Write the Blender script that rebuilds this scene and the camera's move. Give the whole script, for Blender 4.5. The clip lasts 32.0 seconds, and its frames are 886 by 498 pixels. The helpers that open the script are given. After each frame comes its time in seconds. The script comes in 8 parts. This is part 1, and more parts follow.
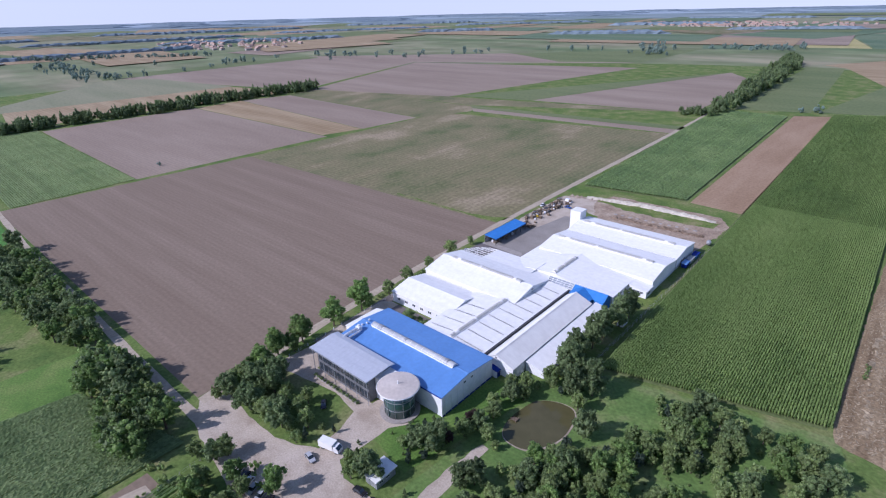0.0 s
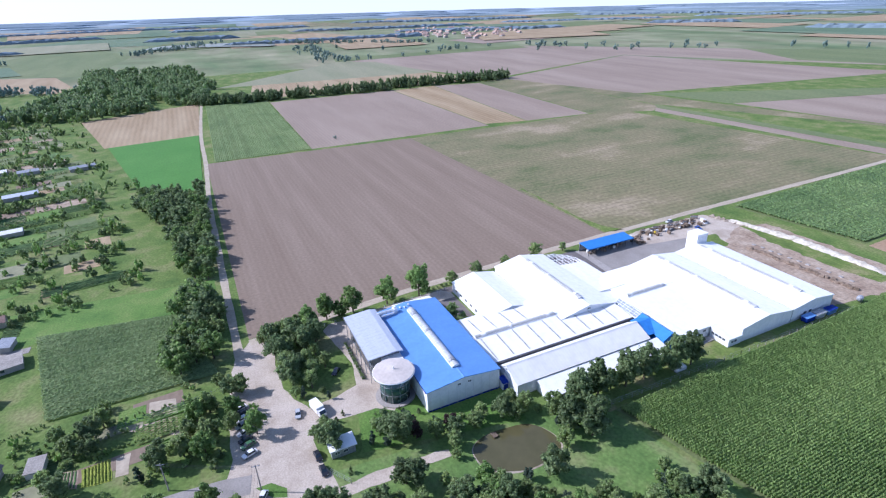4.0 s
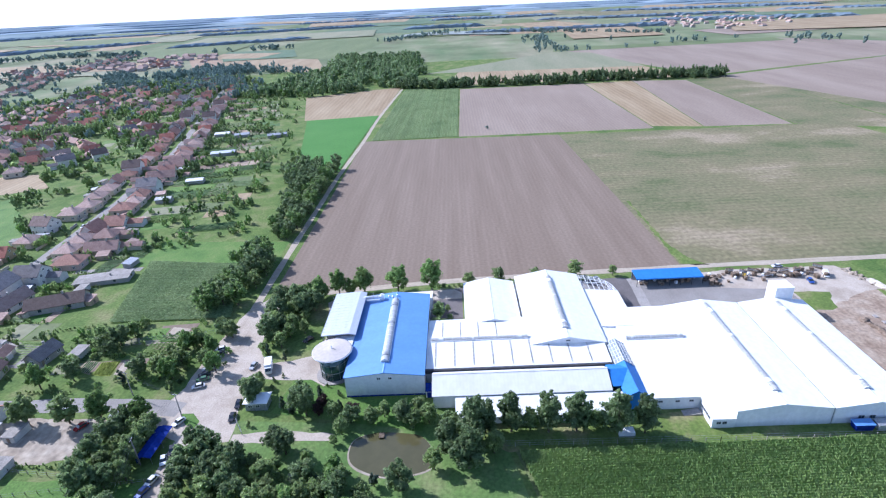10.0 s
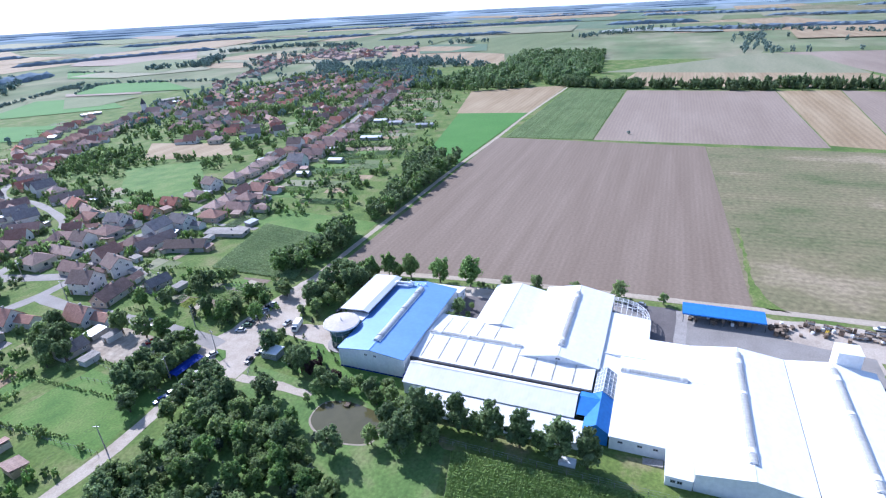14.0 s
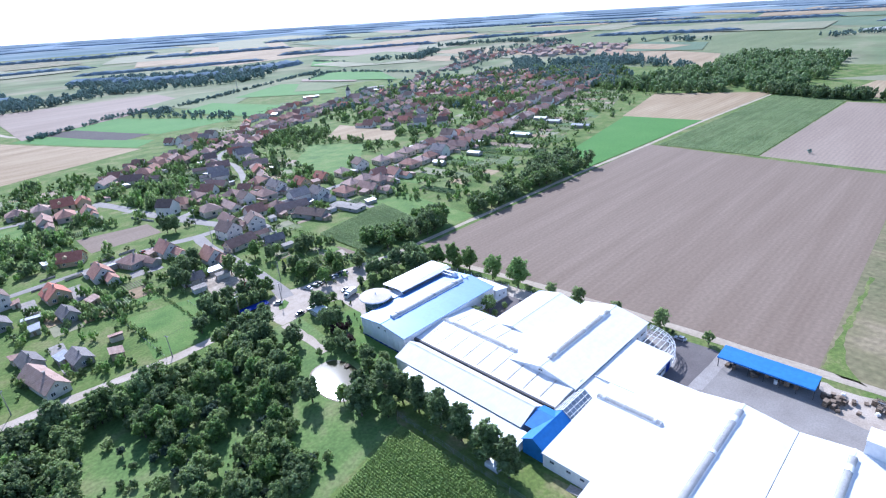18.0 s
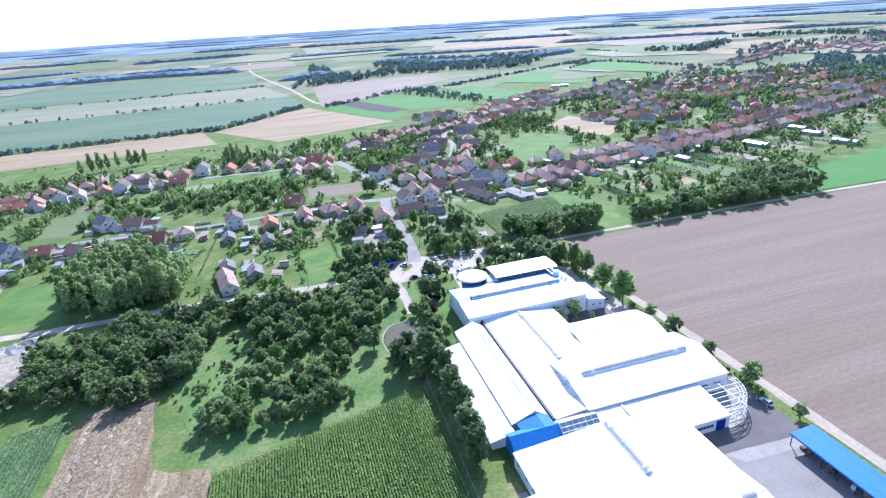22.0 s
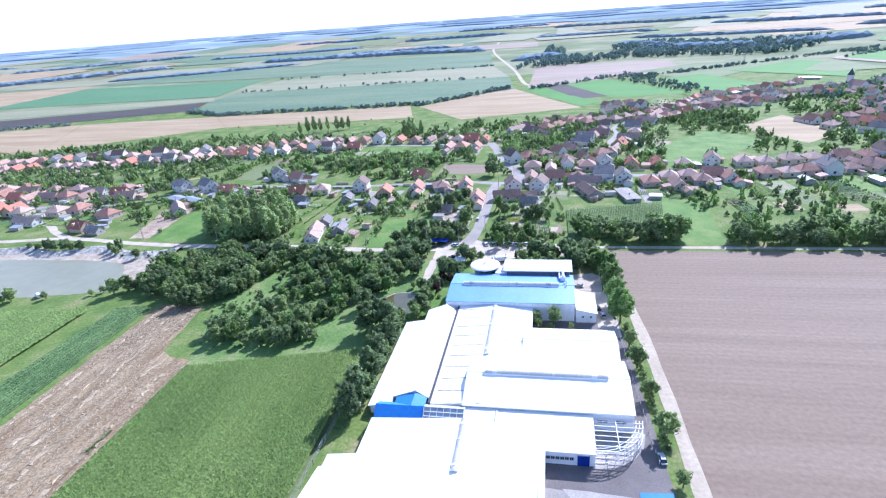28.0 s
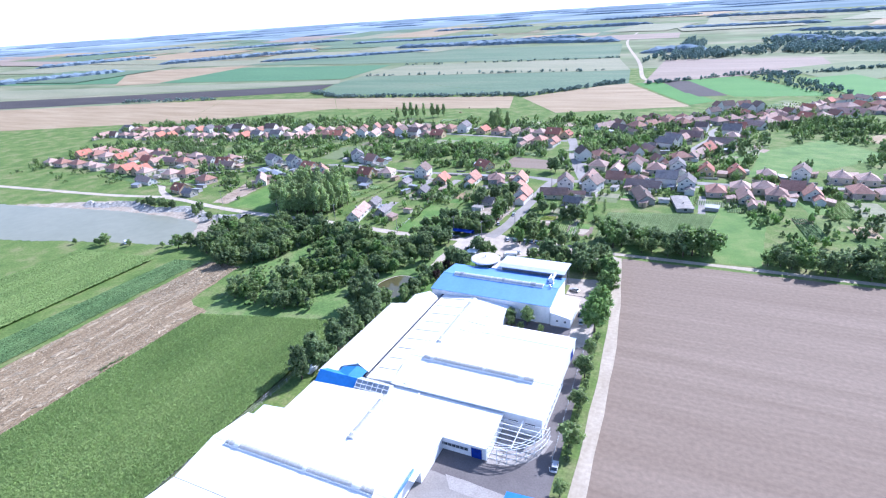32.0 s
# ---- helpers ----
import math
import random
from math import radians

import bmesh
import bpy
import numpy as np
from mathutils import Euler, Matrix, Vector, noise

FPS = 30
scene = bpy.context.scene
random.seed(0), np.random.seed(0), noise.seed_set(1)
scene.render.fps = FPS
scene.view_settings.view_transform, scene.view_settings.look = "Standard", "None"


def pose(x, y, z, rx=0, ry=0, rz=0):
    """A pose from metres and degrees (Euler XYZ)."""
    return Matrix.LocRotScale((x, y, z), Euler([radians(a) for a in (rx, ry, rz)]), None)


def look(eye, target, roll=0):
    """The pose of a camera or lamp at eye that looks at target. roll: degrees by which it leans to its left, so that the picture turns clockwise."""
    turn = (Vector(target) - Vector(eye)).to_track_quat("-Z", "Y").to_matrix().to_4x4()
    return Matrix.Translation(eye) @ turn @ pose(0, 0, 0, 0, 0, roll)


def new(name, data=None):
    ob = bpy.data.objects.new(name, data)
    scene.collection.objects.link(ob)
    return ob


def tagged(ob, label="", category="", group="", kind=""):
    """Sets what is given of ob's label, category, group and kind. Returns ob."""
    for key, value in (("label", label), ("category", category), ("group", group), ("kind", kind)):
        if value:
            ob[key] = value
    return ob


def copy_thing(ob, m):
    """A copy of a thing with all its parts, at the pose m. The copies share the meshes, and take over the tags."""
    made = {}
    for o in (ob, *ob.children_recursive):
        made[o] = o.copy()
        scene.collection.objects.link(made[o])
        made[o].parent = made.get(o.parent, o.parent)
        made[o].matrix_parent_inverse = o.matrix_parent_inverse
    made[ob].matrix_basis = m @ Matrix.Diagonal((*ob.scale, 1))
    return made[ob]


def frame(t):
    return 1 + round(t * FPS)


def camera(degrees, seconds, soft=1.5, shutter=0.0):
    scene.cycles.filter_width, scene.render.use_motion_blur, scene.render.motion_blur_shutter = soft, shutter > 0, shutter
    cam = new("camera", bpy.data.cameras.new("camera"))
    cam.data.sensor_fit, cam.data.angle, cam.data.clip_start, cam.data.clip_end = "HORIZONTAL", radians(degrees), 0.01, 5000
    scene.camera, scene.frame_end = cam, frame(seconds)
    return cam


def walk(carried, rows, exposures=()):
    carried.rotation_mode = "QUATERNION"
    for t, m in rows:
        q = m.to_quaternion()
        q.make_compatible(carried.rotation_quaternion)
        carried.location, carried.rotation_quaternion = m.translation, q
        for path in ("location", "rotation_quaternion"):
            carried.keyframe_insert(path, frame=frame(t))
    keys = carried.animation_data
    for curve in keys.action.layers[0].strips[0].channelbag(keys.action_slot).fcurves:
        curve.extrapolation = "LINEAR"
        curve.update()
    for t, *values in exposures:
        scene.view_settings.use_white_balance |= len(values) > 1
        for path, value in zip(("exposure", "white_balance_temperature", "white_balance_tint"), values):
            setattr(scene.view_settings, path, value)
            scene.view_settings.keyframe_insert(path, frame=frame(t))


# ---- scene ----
cam = camera(79.1, 32.0, soft=1.2)
METRES, EYE, TILT, LEAN, TURN = 482.63, 116.55, 0.0, 0.0, 42.4
EXPOSURES = [(0.0, -0.05, 5620, 25), (3.0, 0.36, 5530, 22), (6.0, 0.58, 5450, 19), (13.0, 0.68, 5360, 18), (19.0, 0.80, 5310, 17), (24.0, 1.05, 5270, 18), (32.0, 1.08, 5300, 20)]
ROWS = [
    (0.0, 0.0, 0.0, 0.0, -0.76, -25.07, 1.63),
    (0.5, 0.0146, 0.0006, 0.0002, 2.8, -25.1, 1.63),
    (1.0, 0.0293, 0.0019, 0.0003, 6.53, -25.12, 1.66),
    (1.5, 0.0437, 0.004, 0.0001, 9.97, -25.11, 1.68),
    (2.0, 0.0582, 0.0069, -0.0001, 13.19, -25.16, 1.75),
    (2.5, 0.0726, 0.0108, -0.0005, 15.61, -25.21, 1.88),
    (3.0, 0.0864, 0.0154, -0.001, 17.9, -25.23, 1.95),
    (3.5, 0.1003, 0.0206, -0.0016, 20.32, -25.25, 2.01),
    (5.5, 0.1529, 0.0484, -0.0026, 27.71, -25.4, 2.46),
    (6.0, 0.1652, 0.0564, -0.0029, 29.57, -25.43, 2.53),
    (6.5, 0.1775, 0.0648, -0.0031, 31.94, -25.42, 2.61),
    (7.0, 0.1897, 0.0738, -0.0035, 34.47, -25.41, 2.7),
    (7.5, 0.2014, 0.0829, -0.0038, 36.78, -25.38, 2.78),
    (8.0, 0.2128, 0.0927, -0.0039, 38.87, -25.35, 2.92),
    (8.5, 0.2241, 0.1028, -0.0041, 40.96, -25.32, 3.02),
    (9.0, 0.235, 0.113, -0.0042, 43.14, -25.28, 3.09),
    (9.5, 0.2462, 0.1235, -0.0043, 45.78, -25.23, 3.17),
    (10.0, 0.257, 0.1343, -0.0046, 48.24, -25.19, 3.22),
    (10.5, 0.2674, 0.1457, -0.0048, 50.27, -25.18, 3.32),
    (11.0, 0.2775, 0.1571, -0.0049, 52.65, -25.12, 3.36),
    (11.5, 0.2874, 0.1691, -0.0052, 55.57, -25.01, 3.38),
    (12.0, 0.297, 0.1813, -0.0052, 58.73, -24.89, 3.39),
    (12.5, 0.3062, 0.1937, -0.0053, 61.59, -24.77, 3.4),
    (13.0, 0.3148, 0.2068, -0.0055, 64.44, -24.66, 3.43),
    (13.5, 0.323, 0.2203, -0.0056, 67.04, -24.56, 3.52),
    (14.0, 0.3304, 0.2342, -0.0057, 69.43, -24.46, 3.61),
    (14.5, 0.3372, 0.2487, -0.0061, 71.83, -24.36, 3.69),
    (16.5, 0.3596, 0.3101, -0.0071, 82.72, -23.8, 3.9),
    (17.0, 0.3636, 0.3261, -0.0073, 85.78, -23.69, 3.96),
    (17.5, 0.3671, 0.3423, -0.0079, 88.85, -23.53, 3.96),
    (18.0, 0.3695, 0.3587, -0.0081, 92.04, -23.42, 3.99),
    (18.5, 0.371, 0.3751, -0.0085, 96.05, -23.24, 3.94),
    (19.0, 0.3719, 0.3914, -0.0087, 100.72, -23.06, 3.78),
    (19.5, 0.3713, 0.4077, -0.0091, 105.02, -22.91, 3.73),
    (20.0, 0.3699, 0.424, -0.0095, 109.82, -22.72, 3.6),
    (20.5, 0.3672, 0.4405, -0.0095, 114.22, -22.61, 3.5),
    (21.0, 0.3631, 0.4567, -0.01, 116.69, -22.6, 3.57),
    (21.5, 0.358, 0.473, -0.0109, 118.7, -22.57, 3.84),
    (22.0, 0.3523, 0.4885, -0.0109, 121.06, -22.58, 3.87),
    (22.5, 0.3458, 0.5038, -0.0112, 123.66, -22.55, 3.87),
    (23.0, 0.3389, 0.5193, -0.0117, 127.46, -22.42, 3.82),
    (23.5, 0.3314, 0.5344, -0.0115, 132.27, -22.28, 3.62),
    (24.0, 0.3229, 0.5488, -0.0118, 135.5, -22.22, 3.51),
    (24.5, 0.3139, 0.5623, -0.0119, 138.17, -22.22, 3.47),
    (25.0, 0.304, 0.5757, -0.0118, 141.68, -22.19, 3.38),
    (25.5, 0.2933, 0.5889, -0.0119, 145.15, -22.13, 3.3),
    (27.5, 0.2444, 0.6342, -0.014, 147.61, -22.52, 3.95),
    (28.0, 0.2313, 0.644, -0.014, 147.91, -22.65, 4.05),
    (28.5, 0.219, 0.653, -0.014, 148.15, -22.78, 4.15),
    (29.0, 0.2075, 0.6613, -0.0139, 148.45, -22.93, 4.21),
    (29.5, 0.1962, 0.6694, -0.0139, 149.83, -22.98, 4.13),
    (30.0, 0.1853, 0.6773, -0.0137, 152.29, -22.97, 3.97),
    (30.5, 0.1736, 0.6851, -0.0136, 155.25, -22.94, 3.78),
    (31.0, 0.1615, 0.6924, -0.0137, 157.29, -22.94, 3.7),
    (31.5, 0.1491, 0.6995, -0.0135, 159.77, -22.94, 3.55),
    (32.0, 0.136, 0.7064, -0.0135, 162.42, -22.93, 3.4),
]
walk(cam, [(t, pose(0, 0, EYE, TILT, LEAN, TURN) @ pose(METRES * x, METRES * y, METRES * z, 90 + pitch, roll, yaw)) for t, x, y, z, yaw, pitch, roll in ROWS],
     exposures=EXPOSURES)

# ---- world and sun ----
SUN_AZ, SUN_EL = radians(242.5), radians(37)      # where the sun stands, from +x anticlockwise
sun_dir = Vector((math.cos(SUN_AZ) * math.cos(SUN_EL), math.sin(SUN_AZ) * math.cos(SUN_EL), math.sin(SUN_EL)))
world = bpy.data.worlds.new("daylight")
scene.world = world
world.use_nodes = True
wn = world.node_tree.nodes
sky = wn.new("ShaderNodeTexSky")
sky.sky_type, sky.sun_disc = "NISHITA", False
sky.sun_elevation, sky.sun_rotation = SUN_EL, math.atan2(sun_dir.x, sun_dir.y) % (2 * math.pi)
sky.altitude, sky.air_density, sky.dust_density, sky.ozone_density = 100, 1.0, 0.7, 1.2
wl = world.node_tree.links
# the sky keeps its lowest colour below the horizon line, and a pale summer haze lies along it all round
way = wn.new("ShaderNodeTexCoord").outputs["Generated"]
split, join = wn.new("ShaderNodeSeparateXYZ"), wn.new("ShaderNodeCombineXYZ")
floor_z = wn.new("ShaderNodeMath")
floor_z.operation, floor_z.inputs[1].default_value = "MAXIMUM", 0.03
wl.new(way, split.inputs[0])
wl.new(split.outputs["X"], join.inputs["X"])
wl.new(split.outputs["Y"], join.inputs["Y"])
wl.new(split.outputs["Z"], floor_z.inputs[0])
wl.new(floor_z.outputs[0], join.inputs["Z"])
wl.new(join.outputs[0], sky.inputs["Vector"])
dim = wn.new("ShaderNodeVectorMath")
dim.operation, dim.inputs["Scale"].default_value = "SCALE", 0.13
wl.new(sky.outputs[0], dim.inputs[0])
band = wn.new("ShaderNodeMapRange")
band.interpolation_type = "SMOOTHERSTEP"
band.inputs["From Min"].default_value, band.inputs["From Max"].default_value = -0.02, 0.32
band.inputs["To Min"].default_value, band.inputs["To Max"].default_value = 0.7, 0.0
wl.new(split.outputs["Z"], band.inputs["Value"])
haze = wn.new("ShaderNodeMix")
haze.data_type = "RGBA"
haze.inputs["B"].default_value = (0.70, 0.79, 0.98, 1)
wl.new(band.outputs[0], haze.inputs["Factor"])
wl.new(dim.outputs[0], haze.inputs["A"])
wl.new(haze.outputs["Result"], wn["Background"].inputs["Color"])
wn["Background"].inputs["Strength"].default_value = 1.0
lamp = bpy.data.lights.new("sun", "SUN")
lamp.energy, lamp.angle, lamp.color = 4.2, radians(0.5), (1.0, 0.965, 0.91)
sun = new("sun", lamp)
sun.matrix_world = look(sun_dir * 300, (0, 0, 0))


# ---- materials ----
def mat(name, cols, scale=(1, 1, 1), fine=3.0, rough=0.9, bump=0.0, vary=0.0, island=0.0, metal=0.0, local=False,
        spec=0.3, fine_amt=0.25, wave=None, leaf=0.0, turn=0.0):
    """A procedural surface: broad patches in cols, fine grain over them, and a spread of tone per object or per island."""
    m = bpy.data.materials.new(name)
    m.use_nodes = True
    n, l = m.node_tree.nodes, m.node_tree.links
    bsdf = n["Principled BSDF"]
    bsdf.inputs["Roughness"].default_value = rough
    bsdf.inputs["Metallic"].default_value = metal
    bsdf.inputs["Specular IOR Level"].default_value = spec
    if local:
        co = n.new("ShaderNodeTexCoord").outputs["Object"]
    else:
        co = n.new("ShaderNodeNewGeometry").outputs["Position"]
    mp = n.new("ShaderNodeMapping")
    mp.inputs["Scale"].default_value = scale
    mp.inputs["Rotation"].default_value = (0, 0, radians(turn))
    l.new(co, mp.inputs["Vector"])
    big = n.new("ShaderNodeTexNoise")
    big.inputs["Scale"].default_value, big.inputs["Detail"].default_value, big.inputs["Roughness"].default_value = 1.0, 6.0, 0.62
    l.new(mp.outputs[0], big.inputs["Vector"])
    ramp = n.new("ShaderNodeValToRGB")
    el = ramp.color_ramp.elements
    while len(el) < len(cols):
        el.new(0.5)
    for k, c in enumerate(cols):
        el[k].position = 0.33 + 0.34 * k / max(1, len(cols) - 1)
        el[k].color = (*c, 1)
    l.new(big.outputs["Fac"], ramp.inputs["Fac"])
    small = n.new("ShaderNodeTexNoise")
    small.inputs["Scale"].default_value, small.inputs["Detail"].default_value = fine, 4.0
    l.new(co, small.inputs["Vector"])
    grain = n.new("ShaderNodeMapRange")
    grain.inputs["From Min"].default_value, grain.inputs["From Max"].default_value = 0.3, 0.7
    grain.inputs["To Min"].default_value, grain.inputs["To Max"].default_value = 1 - fine_amt, 1 + fine_amt
    l.new(small.outputs["Fac"], grain.inputs["Value"])
    value = grain.outputs[0]
    if wave:
        axis, spacing, amount = wave
        wv = n.new("ShaderNodeTexWave")
        wv.bands_direction = axis
        wv.inputs["Scale"].default_value = 0.314 / spacing
        wv.inputs["Distortion"].default_value, wv.inputs["Detail"].default_value = 0.6, 1.0
        l.new(co, wv.inputs["Vector"])
        wr = n.new("ShaderNodeMapRange")
        wr.inputs["To Min"].default_value, wr.inputs["To Max"].default_value = 1 - amount, 1 + amount * 0.5
        l.new(wv.outputs["Fac"], wr.inputs["Value"])
        mu = n.new("ShaderNodeMath")
        mu.operation = "MULTIPLY"
        l.new(value, mu.inputs[0])
        l.new(wr.outputs[0], mu.inputs[1])
        value = mu.outputs[0]
    for amount, node, out in ((vary, "ShaderNodeObjectInfo", "Random"), (island, "ShaderNodeNewGeometry", "Random Per Island")):
        if amount:
            src = n.new(node).outputs[out]
            vr = n.new("ShaderNodeMapRange")
            vr.inputs["To Min"].default_value, vr.inputs["To Max"].default_value = 1 - amount, 1 + amount
            l.new(src, vr.inputs["Value"])
            mu = n.new("ShaderNodeMath")
            mu.operation = "MULTIPLY"
            l.new(value, mu.inputs[0])
            l.new(vr.outputs[0], mu.inputs[1])
            value = mu.outputs[0]
    mix = n.new("ShaderNodeVectorMath")
    mix.operation = "SCALE"
    l.new(ramp.outputs["Color"], mix.inputs[0])
    l.new(value, mix.inputs["Scale"])
    l.new(mix.outputs[0], bsdf.inputs["Base Color"])
    if bump:
        bp = n.new("ShaderNodeBump")
        bp.inputs["Strength"].default_value, bp.inputs["Distance"].default_value = bump, 0.2
        l.new(small.outputs["Fac"], bp.inputs["Height"])
        l.new(bp.outputs[0], bsdf.inputs["Normal"])
    if leaf:
        tr = n.new("ShaderNodeBsdfTranslucent")
        l.new(mix.outputs[0], tr.inputs["Color"])
        ms = n.new("ShaderNodeMixShader")
        ms.inputs[0].default_value = leaf
        l.new(bsdf.outputs[0], ms.inputs[1])
        l.new(tr.outputs[0], ms.inputs[2])
        l.new(ms.outputs[0], n["Material Output"].inputs["Surface"])
    return m


def glassy(name, col, rough=0.08, spec=0.8):
    m = mat(name, [col, [c * 1.4 for c in col]], (0.3, 0.3, 0.3), 0.5, rough, fine_amt=0.1, spec=spec)
    return m


M_ground = mat("meadow", [(0.08, 0.135, 0.036), (0.128, 0.182, 0.05), (0.215, 0.215, 0.095)], (0.06, 0.06, 0.06), 0.9, bump=0.4, spec=0.1)
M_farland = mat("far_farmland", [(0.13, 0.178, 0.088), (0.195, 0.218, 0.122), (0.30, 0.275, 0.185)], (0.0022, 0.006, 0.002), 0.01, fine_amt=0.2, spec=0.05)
# the two outermost land colours are paled and blued to imitate haze
M_horizon_hazed = mat("hazed_horizon_land", [(0.24, 0.305, 0.365), (0.30, 0.365, 0.425), (0.36, 0.42, 0.475)], (0.001, 0.003, 0.002), 0.003, fine_amt=0.1, spec=0.0)
M_distance_hazed = mat("hazed_distant_land", [(0.17, 0.225, 0.24), (0.225, 0.28, 0.295), (0.31, 0.345, 0.355)], (0.0015, 0.004, 0.002), 0.004, fine_amt=0.15, spec=0.0)
M_orchard = mat("orchard_grass", [(0.085, 0.155, 0.038), (0.125, 0.20, 0.052), (0.20, 0.22, 0.09)], (0.06, 0.06, 0.06), 0.9, bump=0.5)
M_lawn = mat("lawn", [(0.07, 0.145, 0.026), (0.105, 0.19, 0.036), (0.155, 0.215, 0.055)], (0.07, 0.07, 0.07), 1.5, bump=0.4)
M_rough = mat("rough_grass", [(0.075, 0.12, 0.025), (0.13, 0.18, 0.04), (0.24, 0.22, 0.10)], (0.09, 0.09, 0.09), 1.0, bump=0.6)
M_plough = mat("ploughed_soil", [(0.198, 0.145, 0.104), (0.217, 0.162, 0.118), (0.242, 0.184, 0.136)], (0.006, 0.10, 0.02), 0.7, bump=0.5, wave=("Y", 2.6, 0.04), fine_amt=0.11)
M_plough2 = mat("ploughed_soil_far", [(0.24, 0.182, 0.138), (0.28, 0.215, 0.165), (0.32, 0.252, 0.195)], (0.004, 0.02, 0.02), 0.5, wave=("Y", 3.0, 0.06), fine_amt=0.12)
M_darksoil = mat("dark_soil", [(0.048, 0.04, 0.038), (0.07, 0.058, 0.052)], (0.01, 0.04, 0.02), 0.5)
M_stubble = mat("stubble", [(0.27, 0.192, 0.105), (0.325, 0.24, 0.14), (0.385, 0.295, 0.18)], (0.008, 0.05, 0.02), 0.6, wave=("Y", 5.0, 0.10), fine_amt=0.12)
M_straw = mat("straw_litter", [(0.165, 0.112, 0.062), (0.245, 0.175, 0.10), (0.335, 0.255, 0.155)], (0.30, 0.035, 0.2), 1.1, bump=0.8, fine_amt=0.35, turn=3)
M_swath = mat("pale_straw", [(0.255, 0.195, 0.122), (0.355, 0.285, 0.185)], (0.5, 0.2, 0.3), 1.6, 0.8, bump=0.6, fine_amt=0.3, island=0.28)
M_redsoil = mat("bare_red_soil", [(0.27, 0.175, 0.105), (0.32, 0.215, 0.135), (0.37, 0.26, 0.17)], (0.05, 0.012, 0.02), 0.6, bump=0.4, fine_amt=0.14)
M_olive = mat("weedy_field", [(0.105, 0.128, 0.048), (0.168, 0.16, 0.078), (0.208, 0.18, 0.096), (0.31, 0.25, 0.16)], (0.022, 0.013, 0.02), 0.45, wave=("X", 4.5, 0.09), fine_amt=0.24)
M_vivid = mat("lucerne", [(0.06, 0.18, 0.028), (0.078, 0.205, 0.036)], (0.02, 0.02, 0.02), 0.8, fine_amt=0.15)
M_green = mat("green_field", [(0.12, 0.155, 0.06), (0.165, 0.19, 0.082)], (0.004, 0.02, 0.02), 0.3, fine_amt=0.15)
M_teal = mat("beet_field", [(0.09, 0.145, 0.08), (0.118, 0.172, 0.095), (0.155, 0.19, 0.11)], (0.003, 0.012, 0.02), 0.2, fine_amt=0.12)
M_beet = mat("fresh_beet_field", [(0.075, 0.165, 0.075), (0.095, 0.19, 0.085)], (0.003, 0.012, 0.02), 0.2, fine_amt=0.12)
M_yellowbed = mat("yellow_green_crop", [(0.17, 0.22, 0.03), (0.27, 0.30, 0.05)], (0.3, 0.3, 0.3), 1.5, fine_amt=0.3)
M_pale = mat("pale_field", [(0.20, 0.21, 0.12), (0.27, 0.255, 0.16)], (0.004, 0.02, 0.02), 0.3, fine_amt=0.15)
M_yellow = mat("ripe_field", [(0.34, 0.31, 0.12), (0.40, 0.35, 0.16)], (0.004, 0.02, 0.02), 0.3, fine_amt=0.15)
M_maize = mat("maize_leaves", [(0.23, 0.33, 0.11), (0.29, 0.395, 0.135), (0.36, 0.46, 0.17)], (0.035, 0.012, 0.03), 1.3, 0.7, fine_amt=0.22, island=0.12, spec=0.15, leaf=0.5)
M_youngmaize = mat("young_maize_leaves", [(0.215, 0.30, 0.125), (0.275, 0.36, 0.155), (0.32, 0.40, 0.18)], (0.03, 0.05, 0.03), 0.9, 0.7, fine_amt=0.2, island=0.12, spec=0.15, leaf=0.45)
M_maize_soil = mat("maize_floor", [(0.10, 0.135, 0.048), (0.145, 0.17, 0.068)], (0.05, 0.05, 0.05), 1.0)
M_bean = mat("bean_leaves", [(0.072, 0.128, 0.046), (0.115, 0.178, 0.066)], (0.05, 0.05, 0.05), 1.0, 0.8, island=0.3, fine_amt=0.3, spec=0.12)
M_sunf = mat("sunflower_leaves", [(0.20, 0.30, 0.11), (0.25, 0.355, 0.13), (0.31, 0.41, 0.16)], (0.03, 0.03, 0.03), 0.8, 0.6, island=0.14, fine_amt=0.3, leaf=0.4)
LEAVES = [mat("foliage_" + n, c, (0.12, 0.12, 0.12), 1.2, 0.55, fine_amt=0.35, island=0.24, vary=0.2, leaf=0.6, spec=0.3) for n, c in (
    ("dark", [(0.15, 0.215, 0.092), (0.265, 0.345, 0.155)]), ("mid", [(0.20, 0.28, 0.108), (0.35, 0.435, 0.172)]),
    ("bright", [(0.175, 0.28, 0.085), (0.28, 0.395, 0.13)]), ("blue", [(0.08, 0.122, 0.085), (0.115, 0.168, 0.112)]),
    ("poplar", [(0.32, 0.42, 0.175), (0.46, 0.55, 0.25)]), ("plum", [(0.06, 0.035, 0.035), (0.085, 0.055, 0.05)]))]
# far trees: green lightened and greyed, with haze mixed into the colour
M_wood_far_hazed = mat("hazed_far_foliage", [(0.175, 0.25, 0.215), (0.24, 0.315, 0.265)], (0.05, 0.05, 0.05), 0.4, 0.8, island=0.2, leaf=0.4)
# horizon woods: the blue of distance haze is put into the base colour
M_wood_hazed = mat("hazed_horizon_foliage", [(0.175, 0.225, 0.262), (0.21, 0.262, 0.30)], (0.01, 0.01, 0.01), 0.06, 0.9, fine_amt=0.1, spec=0.0)
M_bark = mat("bark", [(0.09, 0.07, 0.05), (0.15, 0.12, 0.09)], (1, 1, 0.3), 6.0, bump=0.6)
